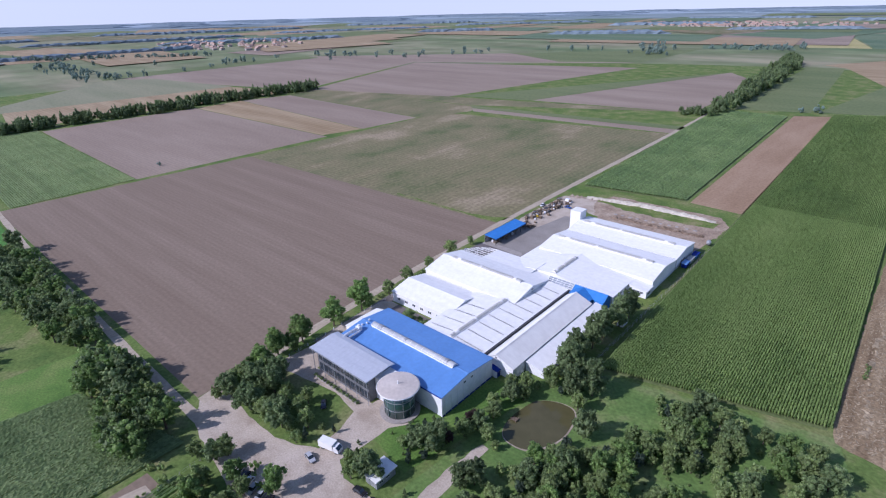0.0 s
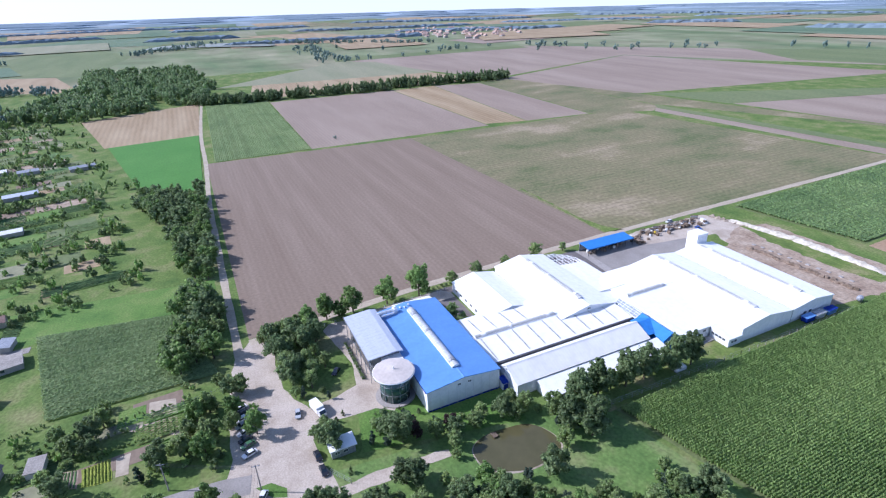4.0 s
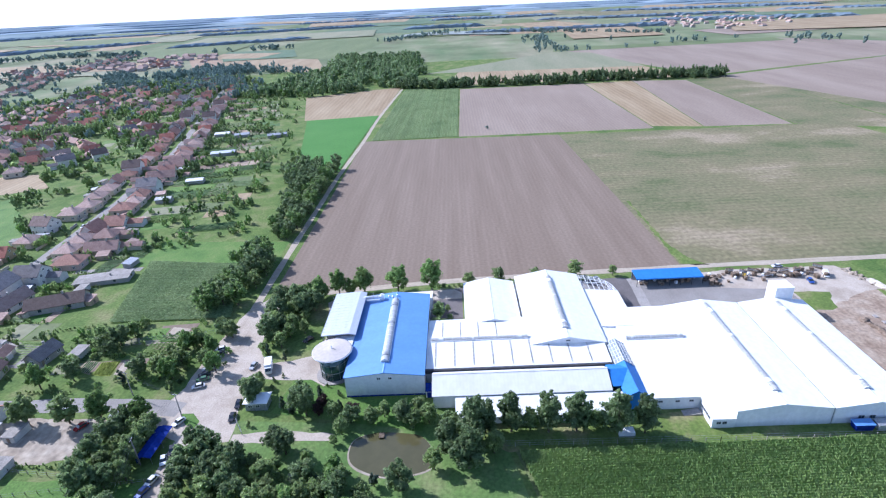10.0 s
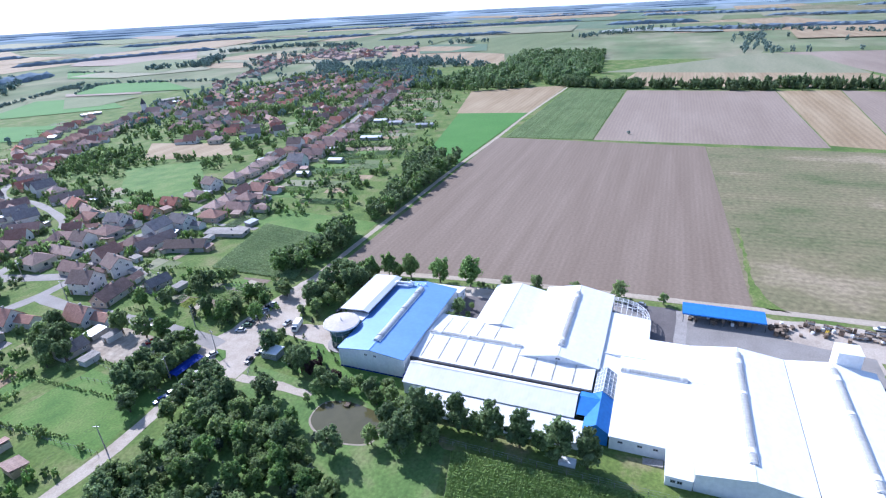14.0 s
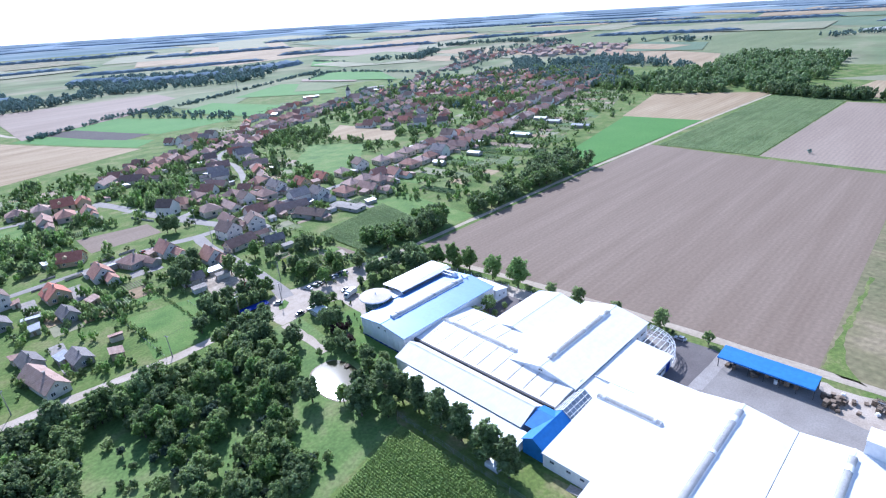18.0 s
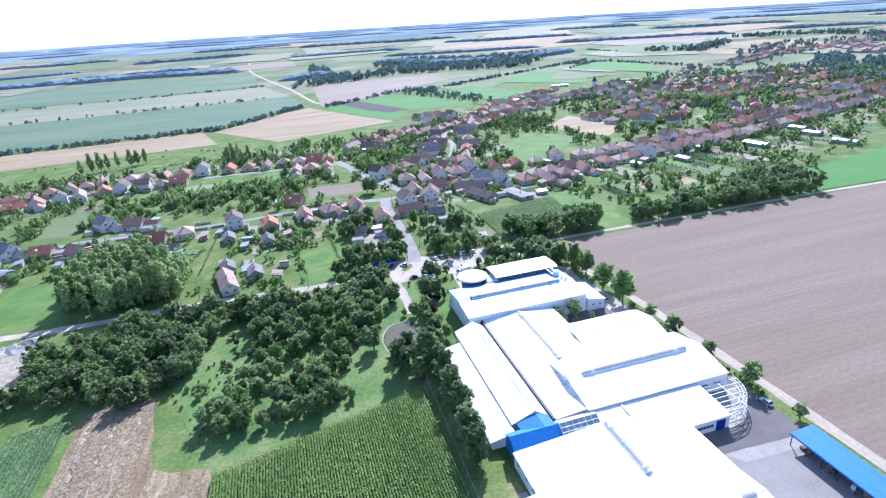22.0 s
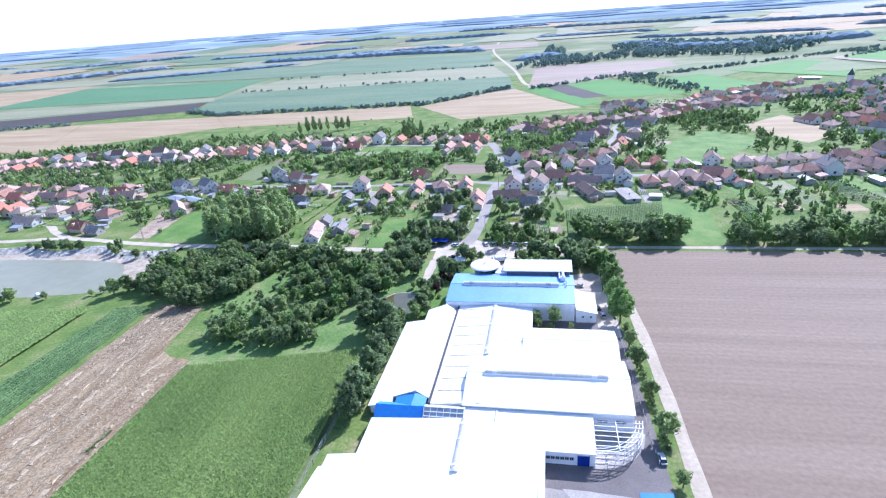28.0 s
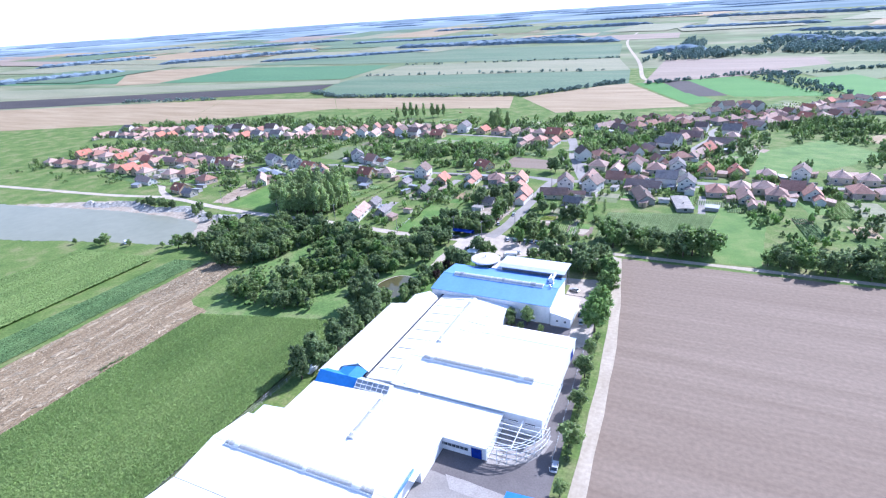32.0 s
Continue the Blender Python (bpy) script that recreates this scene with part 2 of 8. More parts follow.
M_gravel = mat("pale_gravel", [(0.35, 0.287, 0.222), (0.445, 0.374, 0.30), (0.50, 0.43, 0.352)], (0.12, 0.12, 0.12), 2.0, bump=0.4, fine_amt=0.15)
M_track = mat("dirt_track", [(0.36, 0.298, 0.22), (0.45, 0.38, 0.292)], (0.25, 0.05, 0.1), 0.8, bump=0.3, fine_amt=0.12)
M_asphalt = mat("worn_asphalt", [(0.235, 0.212, 0.19), (0.305, 0.278, 0.25)], (0.1, 0.1, 0.1), 2.0, 0.85, fine_amt=0.12)
M_darkasphalt = mat("dark_asphalt", [(0.125, 0.108, 0.102), (0.17, 0.15, 0.142)], (0.08, 0.08, 0.08), 2.0, 0.85, fine_amt=0.12)
M_concrete = mat("concrete", [(0.29, 0.262, 0.235), (0.37, 0.34, 0.31)], (0.25, 0.25, 0.25), 2.0, 0.85, fine_amt=0.12)
M_yardpave = mat("worn_yard_paving", [(0.24, 0.215, 0.19), (0.34, 0.31, 0.275)], (0.35, 0.35, 0.35), 2.0, 0.9, fine_amt=0.2)
M_canopy = mat("blue_canopy_sheet", [(0.04, 0.185, 0.50), (0.05, 0.215, 0.56)], (0.2, 0.05, 0.3), 0.8, 0.6, fine_amt=0.08, spec=0.25)
M_sand = mat("pale_sand", [(0.27, 0.218, 0.162), (0.35, 0.29, 0.222), (0.42, 0.36, 0.285)], (0.12, 0.12, 0.12), 0.5, bump=0.8, fine_amt=0.25)
M_sand_pale = mat("chalky_spoil", [(0.42, 0.375, 0.30), (0.55, 0.50, 0.41)], (0.3, 0.3, 0.3), 1.0, bump=0.6, fine_amt=0.2)
M_mud = mat("bare_earth", [(0.24, 0.17, 0.12), (0.33, 0.25, 0.18), (0.42, 0.34, 0.26)], (0.12, 0.12, 0.12), 0.8, bump=0.8)
M_spoil = mat("damp_earth", [(0.12, 0.085, 0.058), (0.19, 0.14, 0.10), (0.25, 0.19, 0.14)], (0.3, 0.3, 0.3), 1.5, bump=0.8, fine_amt=0.3)
M_pond = mat("murky_water", [(0.085, 0.078, 0.034), (0.10, 0.09, 0.042)], (0.1, 0.1, 0.1), 0.3, 0.05, fine_amt=0.08, spec=0.5)
M_lake = mat("lake_water", [(0.215, 0.215, 0.15), (0.245, 0.24, 0.17)], (0.03, 0.03, 0.03), 0.2, 0.3, fine_amt=0.06, spec=0.1)
M_white = mat("white_sheet", [(0.77, 0.76, 0.74), (0.83, 0.82, 0.80)], (0.05, 0.4, 0.3), 0.6, 0.45, fine_amt=0.05)
M_whitewall = mat("white_wall_panel", [(0.72, 0.73, 0.74), (0.79, 0.79, 0.79)], (0.3, 0.3, 0.08), 1.0, 0.55, fine_amt=0.06)
M_cream = mat("aged_roof_sheet", [(0.72, 0.70, 0.665), (0.79, 0.775, 0.74)], (0.05, 0.2, 0.2), 0.5, 0.6, fine_amt=0.04, wave=("Y", 1.05, 0.012))
M_blue = mat("blue_roof_sheet", [(0.105, 0.255, 0.56), (0.125, 0.285, 0.61)], (0.2, 0.05, 0.3), 0.8, 0.5, fine_amt=0.06, spec=0.6, metal=0.08)
sheen = M_blue.node_tree.nodes["Principled BSDF"]
sheen.inputs["Coat Weight"].default_value, sheen.inputs["Coat Roughness"].default_value = 0.5, 0.6
M_deepblue = mat("deep_blue_paint", [(0.012, 0.03, 0.21), (0.015, 0.04, 0.26)], (0.3, 0.3, 0.3), 1.0, 0.7, spec=0.1)
M_silver = mat("silver_roof_sheet", [(0.56, 0.575, 0.62), (0.62, 0.635, 0.675)], (0.05, 0.5, 0.3), 0.8, 0.45, fine_amt=0.05, spec=0.7, metal=0.3)
M_grey = mat("grey_metal", [(0.30, 0.31, 0.33), (0.38, 0.39, 0.41)], (0.5, 0.5, 0.5), 2.0, 0.5, metal=0.3)
M_dark = mat("dark_trim", [(0.05, 0.05, 0.055), (0.08, 0.08, 0.085)], (0.5, 0.5, 0.5), 2.0, 0.6)
M_tan = mat("tan_membrane", [(0.50, 0.44, 0.39), (0.57, 0.51, 0.46)], (0.2, 0.2, 0.2), 1.0, 0.7, fine_amt=0.08)
M_skylight = mat("milky_rooflight", [(0.64, 0.635, 0.615), (0.72, 0.715, 0.69)], (0.3, 0.3, 0.3), 1.0, 0.4, fine_amt=0.06, spec=0.3, leaf=0.55)
M_dustlight = mat("dusty_rooflight", [(0.40, 0.41, 0.415), (0.50, 0.505, 0.505)], (0.3, 0.3, 0.3), 1.0, 0.4, fine_amt=0.1, spec=0.3)
M_strip = mat("dusty_rooflight_strip", [(0.56, 0.545, 0.51), (0.64, 0.625, 0.59)], (0.5, 0.5, 0.5), 1.5, 0.35)
M_glass = glassy("window_glass", (0.03, 0.04, 0.05))
M_green_glass = glassy("green_curtain_glass", (0.03, 0.07, 0.065))
M_greyglass = glassy("grey_roof_glass", (0.24, 0.26, 0.28), 0.2)
M_rust = mat("rust_and_wood", [(0.16, 0.115, 0.08), (0.28, 0.215, 0.155)], (0.6, 0.6, 0.6), 2.0, 0.85, vary=0.4)
M_yellowpaint = mat("yellow_machine_paint", [(0.48, 0.32, 0.02), (0.55, 0.38, 0.03)], (1, 1, 1), 2.0, 0.45)
M_tyre = mat("tyre_rubber", [(0.02, 0.02, 0.02), (0.03, 0.03, 0.03)], (1, 1, 1), 2.0, 0.9)
TILES = [mat("roof_tiles_" + n, c, (0.5, 0.5, 0.5), 2.5, 0.85, bump=0.4, vary=0.25, wave=("Z", 0.35, 0.12), fine_amt=0.22) for n, c in (
    ("terracotta", [(0.32, 0.165, 0.115), (0.42, 0.23, 0.17)]), ("brown", [(0.27, 0.165, 0.13), (0.36, 0.235, 0.19)]),
    ("faded", [(0.37, 0.245, 0.195), (0.47, 0.335, 0.275)]), ("grey", [(0.17, 0.15, 0.145), (0.25, 0.225, 0.215)]),
    ("bright_red", [(0.37, 0.135, 0.088), (0.46, 0.185, 0.125)]), ("dark_brown", [(0.155, 0.105, 0.085), (0.215, 0.155, 0.13)]))]
PLASTER = [mat("plaster_" + n, [c, [min(0.85, v * 1.12) for v in c]], (0.4, 0.4, 0.4), 1.5, 0.9, fine_amt=0.1) for n, c in (
    ("white", (0.58, 0.555, 0.51)), ("cream", (0.50, 0.44, 0.34)), ("ochre", (0.44, 0.33, 0.21)), ("grey", (0.33, 0.31, 0.28)), ("pink", (0.46, 0.35, 0.30)))]
PAINT = {n: mat("car_paint_" + n, [c, c], (1, 1, 1), 1.0, 0.25, fine_amt=0.03, spec=0.6) for n, c in (
    ("white", (0.72, 0.72, 0.72)), ("black", (0.02, 0.02, 0.025)), ("silver", (0.42, 0.43, 0.45)), ("red", (0.35, 0.03, 0.03)),
    ("blue", (0.04, 0.09, 0.32)), ("green", (0.06, 0.14, 0.07)))}


# ---- mesh helpers ----
class Shape:
    """Vertices and faces of one mesh, gathered piece by piece."""

    def __init__(self):
        self.v, self.f = [], []

    def add(self, verts, faces):
        k = len(self.v)
        self.v.extend(tuple(p) for p in verts)
        self.f.extend(tuple(i + k for i in f) for f in faces)
        return self

    def box(self, x0, x1, y0, y1, z0, z1, m=None):
        vs = [Vector((x, y, z)) for z in (z0, z1) for x, y in ((x0, y0), (x1, y0), (x1, y1), (x0, y1))]
        if m:
            vs = [m @ p for p in vs]
        return self.add(vs, [(3, 2, 1, 0), (4, 5, 6, 7), (0, 1, 5, 4), (1, 2, 6, 5), (2, 3, 7, 6), (3, 0, 4, 7)])

    def loft(self, rings, closed=True, caps=True):
        """Rings of equal length, one after the other."""
        n = len(rings[0])
        faces = []
        for r in range(len(rings) - 1):
            for i in range(n if closed else n - 1):
                j = (i + 1) % n
                faces.append((r * n + i, r * n + j, (r + 1) * n + j, (r + 1) * n + i))
        if caps:
            faces += [tuple(range(n - 1, -1, -1)), tuple(range((len(rings) - 1) * n, len(rings) * n))]
        return self.add([p for r in rings for p in r], faces)

    def tube(self, a, b, r0, r1=None, n=6):
        a, b = Vector(a), Vector(b)
        q = (b - a).to_track_quat("Z", "Y").to_matrix()
        r1 = r0 if r1 is None else r1
        circle = [(math.cos(2 * math.pi * i / n), math.sin(2 * math.pi * i / n)) for i in range(n)]
        return self.loft([[c + q @ Vector((x * r, y * r, 0)) for x, y in circle] for c, r in ((a, r0), (b, r1))])

    def slab(self, corners, thick):
        """A sheet with the given upper corners and a thickness below them."""
        n = len(corners)
        top = [Vector(c) for c in corners]
        low = [c - Vector((0, 0, thick)) for c in top]
        return self.loft([low, top])

    def mesh(self, name, material, smooth=False):
        me = bpy.data.meshes.new(name)
        me.from_pydata([tuple(p) for p in self.v], [], self.f)
        me.materials.append(material)
        if smooth:
            me.shade_smooth()
        return me


def part(name, shape, material, parent, label="", smooth=False, at=None):
    ob = new(name, shape.mesh(name, material, smooth) if isinstance(shape, Shape) else shape)
    ob.parent = parent
    if at:
        ob.matrix_basis = at
    if label:
        ob["label"] = label
    return ob


def thing(name, label, category, x=0, y=0, z=0, turn=0, group="", kind=""):
    ob = tagged(new(name), label, category, group, kind)
    ob.empty_display_size = 0.5
    ob.matrix_basis = pose(x, y, z, 0, 0, turn)
    return ob


def setting(name, shape, material, label, category, kind="structure", smooth=False):
    return tagged(new(name, shape.mesh(name, material, smooth)), label, category, kind=kind)


def ground_z(x, y):
    """The plain is level round the place and leans very gently far out."""
    r = math.hypot(x + 100, y - 100)
    if r < 600:
        return 0.0
    return (65 - 85 * math.cos(math.atan2(y - 100, x + 100) - radians(115))) * ((r - 600) / 4300) ** 1.3


def inside(x, y, poly):
    hit = False
    for (x0, y0), (x1, y1) in zip(poly, poly[1:] + poly[:1]):
        if (y0 > y) != (y1 > y) and x < (x1 - x0) * (y - y0) / (y1 - y0) + x0:
            hit = not hit
    return hit


def patch(name, quad, lift, material, label, category="field", step=40.0):
    """A four-cornered field laid on the plain."""
    a, b, c, d = [Vector(p) for p in quad]
    nu = max(1, min(60, int(max((b - a).length, (c - d).length) / step)))
    nv = max(1, min(60, int(max((d - a).length, (c - b).length) / step)))
    vs = []
    for j in range(nv + 1):
        for i in range(nu + 1):
            u, v = i / nu, j / nv
            p = (a * (1 - u) + b * u) * (1 - v) + (d * (1 - u) + c * u) * v
            vs.append((p.x, p.y, ground_z(p.x, p.y) + lift))
    fs = [(j * (nu + 1) + i, j * (nu + 1) + i + 1, (j + 1) * (nu + 1) + i + 1, (j + 1) * (nu + 1) + i) for j in range(nv) for i in range(nu)]
    ar = sum(quad[i][0] * quad[(i + 1) % 4][1] - quad[(i + 1) % 4][0] * quad[i][1] for i in range(4))
    if ar < 0:
        fs = [f[::-1] for f in fs]
    return setting(name, Shape().add(vs, fs), material, label, category)


ROADS = []


def ribbon(name, line, width, lift, material, label, category="road", thick=0.0):
    """A road along a line, rounded at its bends."""
    ROADS.append((line, width))
    pts = [Vector(p) for p in line]
    fine = []
    for i in range(len(pts) - 1):
        p0, p1, p2, p3 = pts[max(0, i - 1)], pts[i], pts[i + 1], pts[min(len(pts) - 1, i + 2)]
        n = max(2, int((p2 - p1).length / 8))
        for k in range(n):
            t = k / n
            fine.append(0.5 * (2 * p1 + (p2 - p0) * t + (2 * p0 - 5 * p1 + 4 * p2 - p3) * t * t + (3 * p1 - p0 - 3 * p2 + p3) * t ** 3))
    fine.append(pts[-1])
    vs, fs = [], []
    for i, p in enumerate(fine):
        d = (fine[min(i + 1, len(fine) - 1)] - fine[max(i - 1, 0)]).normalized()
        s = Vector((-d.y, d.x)) * width * (0.5 + 0.05 * math.sin(i * 1.7))
        for q in (p + s, p - s):
            vs.append((q.x, q.y, ground_z(q.x, q.y) + lift))
    for i in range(len(fine) - 1):
        fs.append((2 * i + 1, 2 * i + 3, 2 * i + 2, 2 * i))
    return setting(name, Shape().add(vs, fs), material, label, category)


def rounded(outline):
    """The outline with its corners drawn out into curves."""
    out, n = [], len(outline)
    for i in range(n):
        p0, p1, p2, p3 = [Vector(outline[(i + k) % n]) for k in (-1, 0, 1, 2)]
        for t in (0, 0.2, 0.4, 0.6, 0.8):
            q = 0.5 * (2 * p1 + (p2 - p0) * t + (2 * p0 - 5 * p1 + 4 * p2 - p3) * t * t + (3 * p1 - p0 - 3 * p2 + p3) * t ** 3)
            out.append((q.x, q.y))
    return out


def region(name, outline, lift, material, label, category, wobble=0.0):
    """A flat area with an outline, softened by a little unevenness."""
    pts = []
    if category == "water" or name == "pond_edge":
        outline = rounded(outline)
    rnd = random.Random(len(outline) + int(abs(outline[0][0])))
    for (x0, y0), (x1, y1) in zip(outline, outline[1:] + outline[:1]):
        n = max(1, int(math.hypot(x1 - x0, y1 - y0) / 3)) if wobble else 1
        for k in range(n):
            pts.append((x0 + (x1 - x0) * k / n + rnd.uniform(-wobble, wobble), y0 + (y1 - y0) * k / n + rnd.uniform(-wobble, wobble)))
    bm = bmesh.new()
    f = bm.faces.new([bm.verts.new((x, y, ground_z(x, y) + lift)) for x, y in pts])
    f.normal_update()
    if f.normal.z < 0:
        f.normal_flip()
    bmesh.ops.triangulate(bm, faces=[f])
    me = bpy.data.meshes.new(name)
    bm.to_mesh(me)
    bm.free()
    me.materials.append(material)
    return tagged(new(name, me), label, category, kind="structure")

# ---- the plain ----
plain, RINGS, SECTORS = Shape(), [0, 120, 250, 380, 500, 600, 680, 760, 850, 950, 1060, 1180, 1320, 1480, 1660, 1860, 2100, 2380, 2700, 3060, 3460, 3900, 4400, 4990], 96
plain.v = [(-100 + r * math.cos(2 * math.pi * s / SECTORS), 100 + r * math.sin(2 * math.pi * s / SECTORS), 0) for r in RINGS for s in range(SECTORS)]
plain.v = [(x, y, ground_z(x, y)) for x, y, _ in plain.v]
plain.f = [(r * SECTORS + s, (r + 1) * SECTORS + s, (r + 1) * SECTORS + (s + 1) % SECTORS, r * SECTORS + (s + 1) % SECTORS)
           for r in range(len(RINGS) - 1) for s in range(SECTORS)]
near_ring = 9
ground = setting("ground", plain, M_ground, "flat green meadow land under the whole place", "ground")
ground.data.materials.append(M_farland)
# the farthest rings carry painted haze tints
ground.data.materials.append(M_distance_hazed)
ground.data.materials.append(M_horizon_hazed)
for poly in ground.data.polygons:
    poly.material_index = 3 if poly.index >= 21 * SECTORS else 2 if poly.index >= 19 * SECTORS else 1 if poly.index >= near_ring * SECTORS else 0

# fields round the works
patch("ploughed_field", [(-431, 48.5), (-419, 221), (-166.6, 229), (-155, 48)], 0.03, M_plough, "large bare ploughed field of pale brown soil")
patch("weedy_field", [(-418.5, 221.4), (-410, 455), (-165, 494), (-165.5, 228.9)], 0.034, M_olive, "olive and straw coloured weedy field")
patch("stubble_field", [(-432, 306), (-690, 304), (-690, 366), (-421, 346)], 0.05, M_stubble, "narrow yellow stubble field")
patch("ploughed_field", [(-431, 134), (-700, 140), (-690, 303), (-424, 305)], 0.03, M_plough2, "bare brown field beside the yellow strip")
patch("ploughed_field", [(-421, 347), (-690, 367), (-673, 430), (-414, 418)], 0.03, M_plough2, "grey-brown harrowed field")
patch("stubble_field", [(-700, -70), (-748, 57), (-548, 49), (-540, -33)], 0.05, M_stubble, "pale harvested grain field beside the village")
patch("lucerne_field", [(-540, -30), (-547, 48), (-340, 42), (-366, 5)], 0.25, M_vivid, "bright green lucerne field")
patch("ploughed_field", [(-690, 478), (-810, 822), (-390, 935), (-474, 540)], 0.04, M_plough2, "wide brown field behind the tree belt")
patch("green_field", [(-467, 550), (-255, 923), (-245, 945), (-370, 570)], 0.1, M_green, "narrow green field strip")
patch("ploughed_field", [(-368, 572), (-245, 940), (-190, 860), (-185, 600)], 0.04, M_plough2, "brown field by the wood")
patch("weedy_field", [(-414, 420), (-680, 432), (-686, 481), (-387, 478)], 0.05, M_olive, "dry grassy strip of land")
patch("weedy_field", [(-412, 506), (-600, 504), (-470, 540), (-190, 600)], 0.055, M_olive, "dry tan grass beyond the green strip")
patch("weedy_field", [(-387, 478), (-690, 481), (-600, 504), (-400, 503)], 0.052, M_olive, "dry grass beside the green strip")
patch("green_field", [(-411, 505), (-169, 529), (-165, 514), (-398, 494)], 0.06, M_green, "thin green strip across the dry grass")
patch("ploughed_field", [(-397, 493), (-165, 513), (-161, 496), (-385, 479)], 0.058, M_plough2, "thin brown strip across the dry grass")
patch("stubble_field", [(-740, 120), (-940, 150), (-830, 425), (-700, 450)], 0.05, M_stubble, "straw-coloured field behind the tree belt")
patch("stubble_field", [(-880, 88), (-1100, 330), (-1060, 400), (-830, 430)], 0.06, M_pale, "pale harvested field far out")
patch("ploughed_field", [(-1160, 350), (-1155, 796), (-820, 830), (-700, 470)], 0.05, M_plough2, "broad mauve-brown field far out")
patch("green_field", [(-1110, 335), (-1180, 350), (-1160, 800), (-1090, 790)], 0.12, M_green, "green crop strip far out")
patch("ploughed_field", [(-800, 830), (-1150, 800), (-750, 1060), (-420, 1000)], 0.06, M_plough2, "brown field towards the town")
patch("green_field", [(-745, 1065), (-410, 1310), (-420, 1010), (-560, 960)], 0.1, M_green, "muted green field towards the town")
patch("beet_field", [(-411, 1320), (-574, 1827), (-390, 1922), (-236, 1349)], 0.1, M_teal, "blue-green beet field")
patch("ripe_field", [(-390, 1922), (-230, 1424), (-120, 1440), (-240, 1960)], 0.1, M_yellow, "yellow ripening field")
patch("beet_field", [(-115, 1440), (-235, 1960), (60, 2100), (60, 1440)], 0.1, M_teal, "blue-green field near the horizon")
patch("stubble_field", [(-150, 1100), (-113, 1067), (-49, 884), (60, 1400)], 0.1, M_stubble, "pale harvested field by the wood")
patch("green_field", [(-160, 640), (-165, 1060), (-115, 1065), (-90, 660)], 0.1, M_green, "green field with tracks beside the wood")
patch("green_field", [(-85, 665), (-50, 880), (90, 900), (60, 700)], 0.1, M_green, "yellow-green field behind the maize")
patch("bare_strip", [(-94, 326), (-100, 634), (-70, 649), (-64, 324)], 0.04, M_redsoil, "reddish-brown bare strip between crops")
region("straw_strip", [(3, 160), (5, 155.5), (15, 153.8), (20, 150), (22, 142), (23, 131), (25, 120), (30, 115.2), (40, 113.2), (46, 113.8), (47.8, 123), (47.6, 140), (47.5, 168), (46.5, 192), (48, 260), (56, 500), (3, 500), (3.2, 300), (2.6, 186)], 0.041, M_straw, "harvested strip littered with flattened straw", "field", 0.5)
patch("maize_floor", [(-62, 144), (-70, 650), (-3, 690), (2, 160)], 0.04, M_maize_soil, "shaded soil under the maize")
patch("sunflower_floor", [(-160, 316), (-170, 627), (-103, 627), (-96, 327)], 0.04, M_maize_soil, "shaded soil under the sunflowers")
patch("lane_verge", [(-70, 130), (-76, 200), (-67, 262), (-62, 142)], 0.03, M_rough, "rough grass verge along the maize", "verge")
patch("orchard_floor", [(-78, 60), (-72, 140), (5, 158), (40, 55)], 0.02, M_orchard, "bright grass under the orchard trees", "grass")
patch("lawn", [(-81, 70), (-100, 74), (-86, 118), (-71, 118)], 0.04, M_lawn, "mown lawn before the blue hall", "grass")

# fields beyond the village
patch("stubble_field", [(-169, -420), (-65, -656), (62, -495), (-20, -365)], 0.15, M_stubble, "tan harvested field behind the houses")
patch("stubble_field", [(49, -396), (79, -508), (385, -476), (312, -378)], 0.16, M_stubble, "tan strip with round bales behind the houses")
patch("stubble_field", [(313, -379), (386, -476), (600, -440), (489, -250)], 0.16, M_stubble, "tan harvested field beyond the houses")
patch("stubble_field", [(490, -251), (601, -440), (1148, -206), (1150, 60)], 0.16, M_stubble, "wide tan harvested field by the dark strip")
patch("green_field", [(-80, -640), (-113, -660), (-198, -462), (-168, -432)], 0.17, M_vivid, "fresh green strip beyond the village")
patch("dark_field", [(-115, -666), (-158, -661), (-210, -512), (-170, -500)], 0.19, M_darksoil, "nearly black ploughed plot")
patch("green_field", [(-142, -678), (-220, -722), (-330, -505), (-218, -500)], 0.18, M_vivid, "green allotment field")
patch("green_field", [(-306, -663), (-346, -492), (-429, -533), (-379, -708)], 0.6, M_vivid, "fresh green field behind the village edge")
patch("ploughed_field", [(-92, -640), (-100, -990), (-374, -960), (-372, -785)], 0.45, M_plough2, "reddish bare field beyond the village")
patch("green_field", [(-291, -794), (-356, -613), (-571, -834), (-410, -879)], 0.5, M_green, "pale green field far out")
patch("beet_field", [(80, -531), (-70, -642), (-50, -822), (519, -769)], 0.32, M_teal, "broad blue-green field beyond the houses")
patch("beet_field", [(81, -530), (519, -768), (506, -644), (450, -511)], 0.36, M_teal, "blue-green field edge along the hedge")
patch("pale_field", [(519, -771), (-50, -824), (5, -1057), (519, -983)], 0.4, M_pale, "grey-green harvested field far out")
patch("dark_field", [(477, -549), (506, -644), (1250, -301), (1150, -209)], 0.38, M_darksoil, "dark ploughed strip")
patch("pale_field", [(502, -657), (535, -708), (1400, -473), (1300, -325)], 0.42, M_pale, "cream strip between dark and green fields")
patch("beet_field", [(539, -724), (574, -998), (1600, -920), (1700, -527)], 0.5, M_beet, "green field towards the horizon")
patch("stubble_field", [(1022, -640), (1065, -1017), (1444, -886), (1110, -590)], 0.55, M_stubble, "tan field towards the horizon")
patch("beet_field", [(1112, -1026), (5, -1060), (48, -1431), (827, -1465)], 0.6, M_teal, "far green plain")
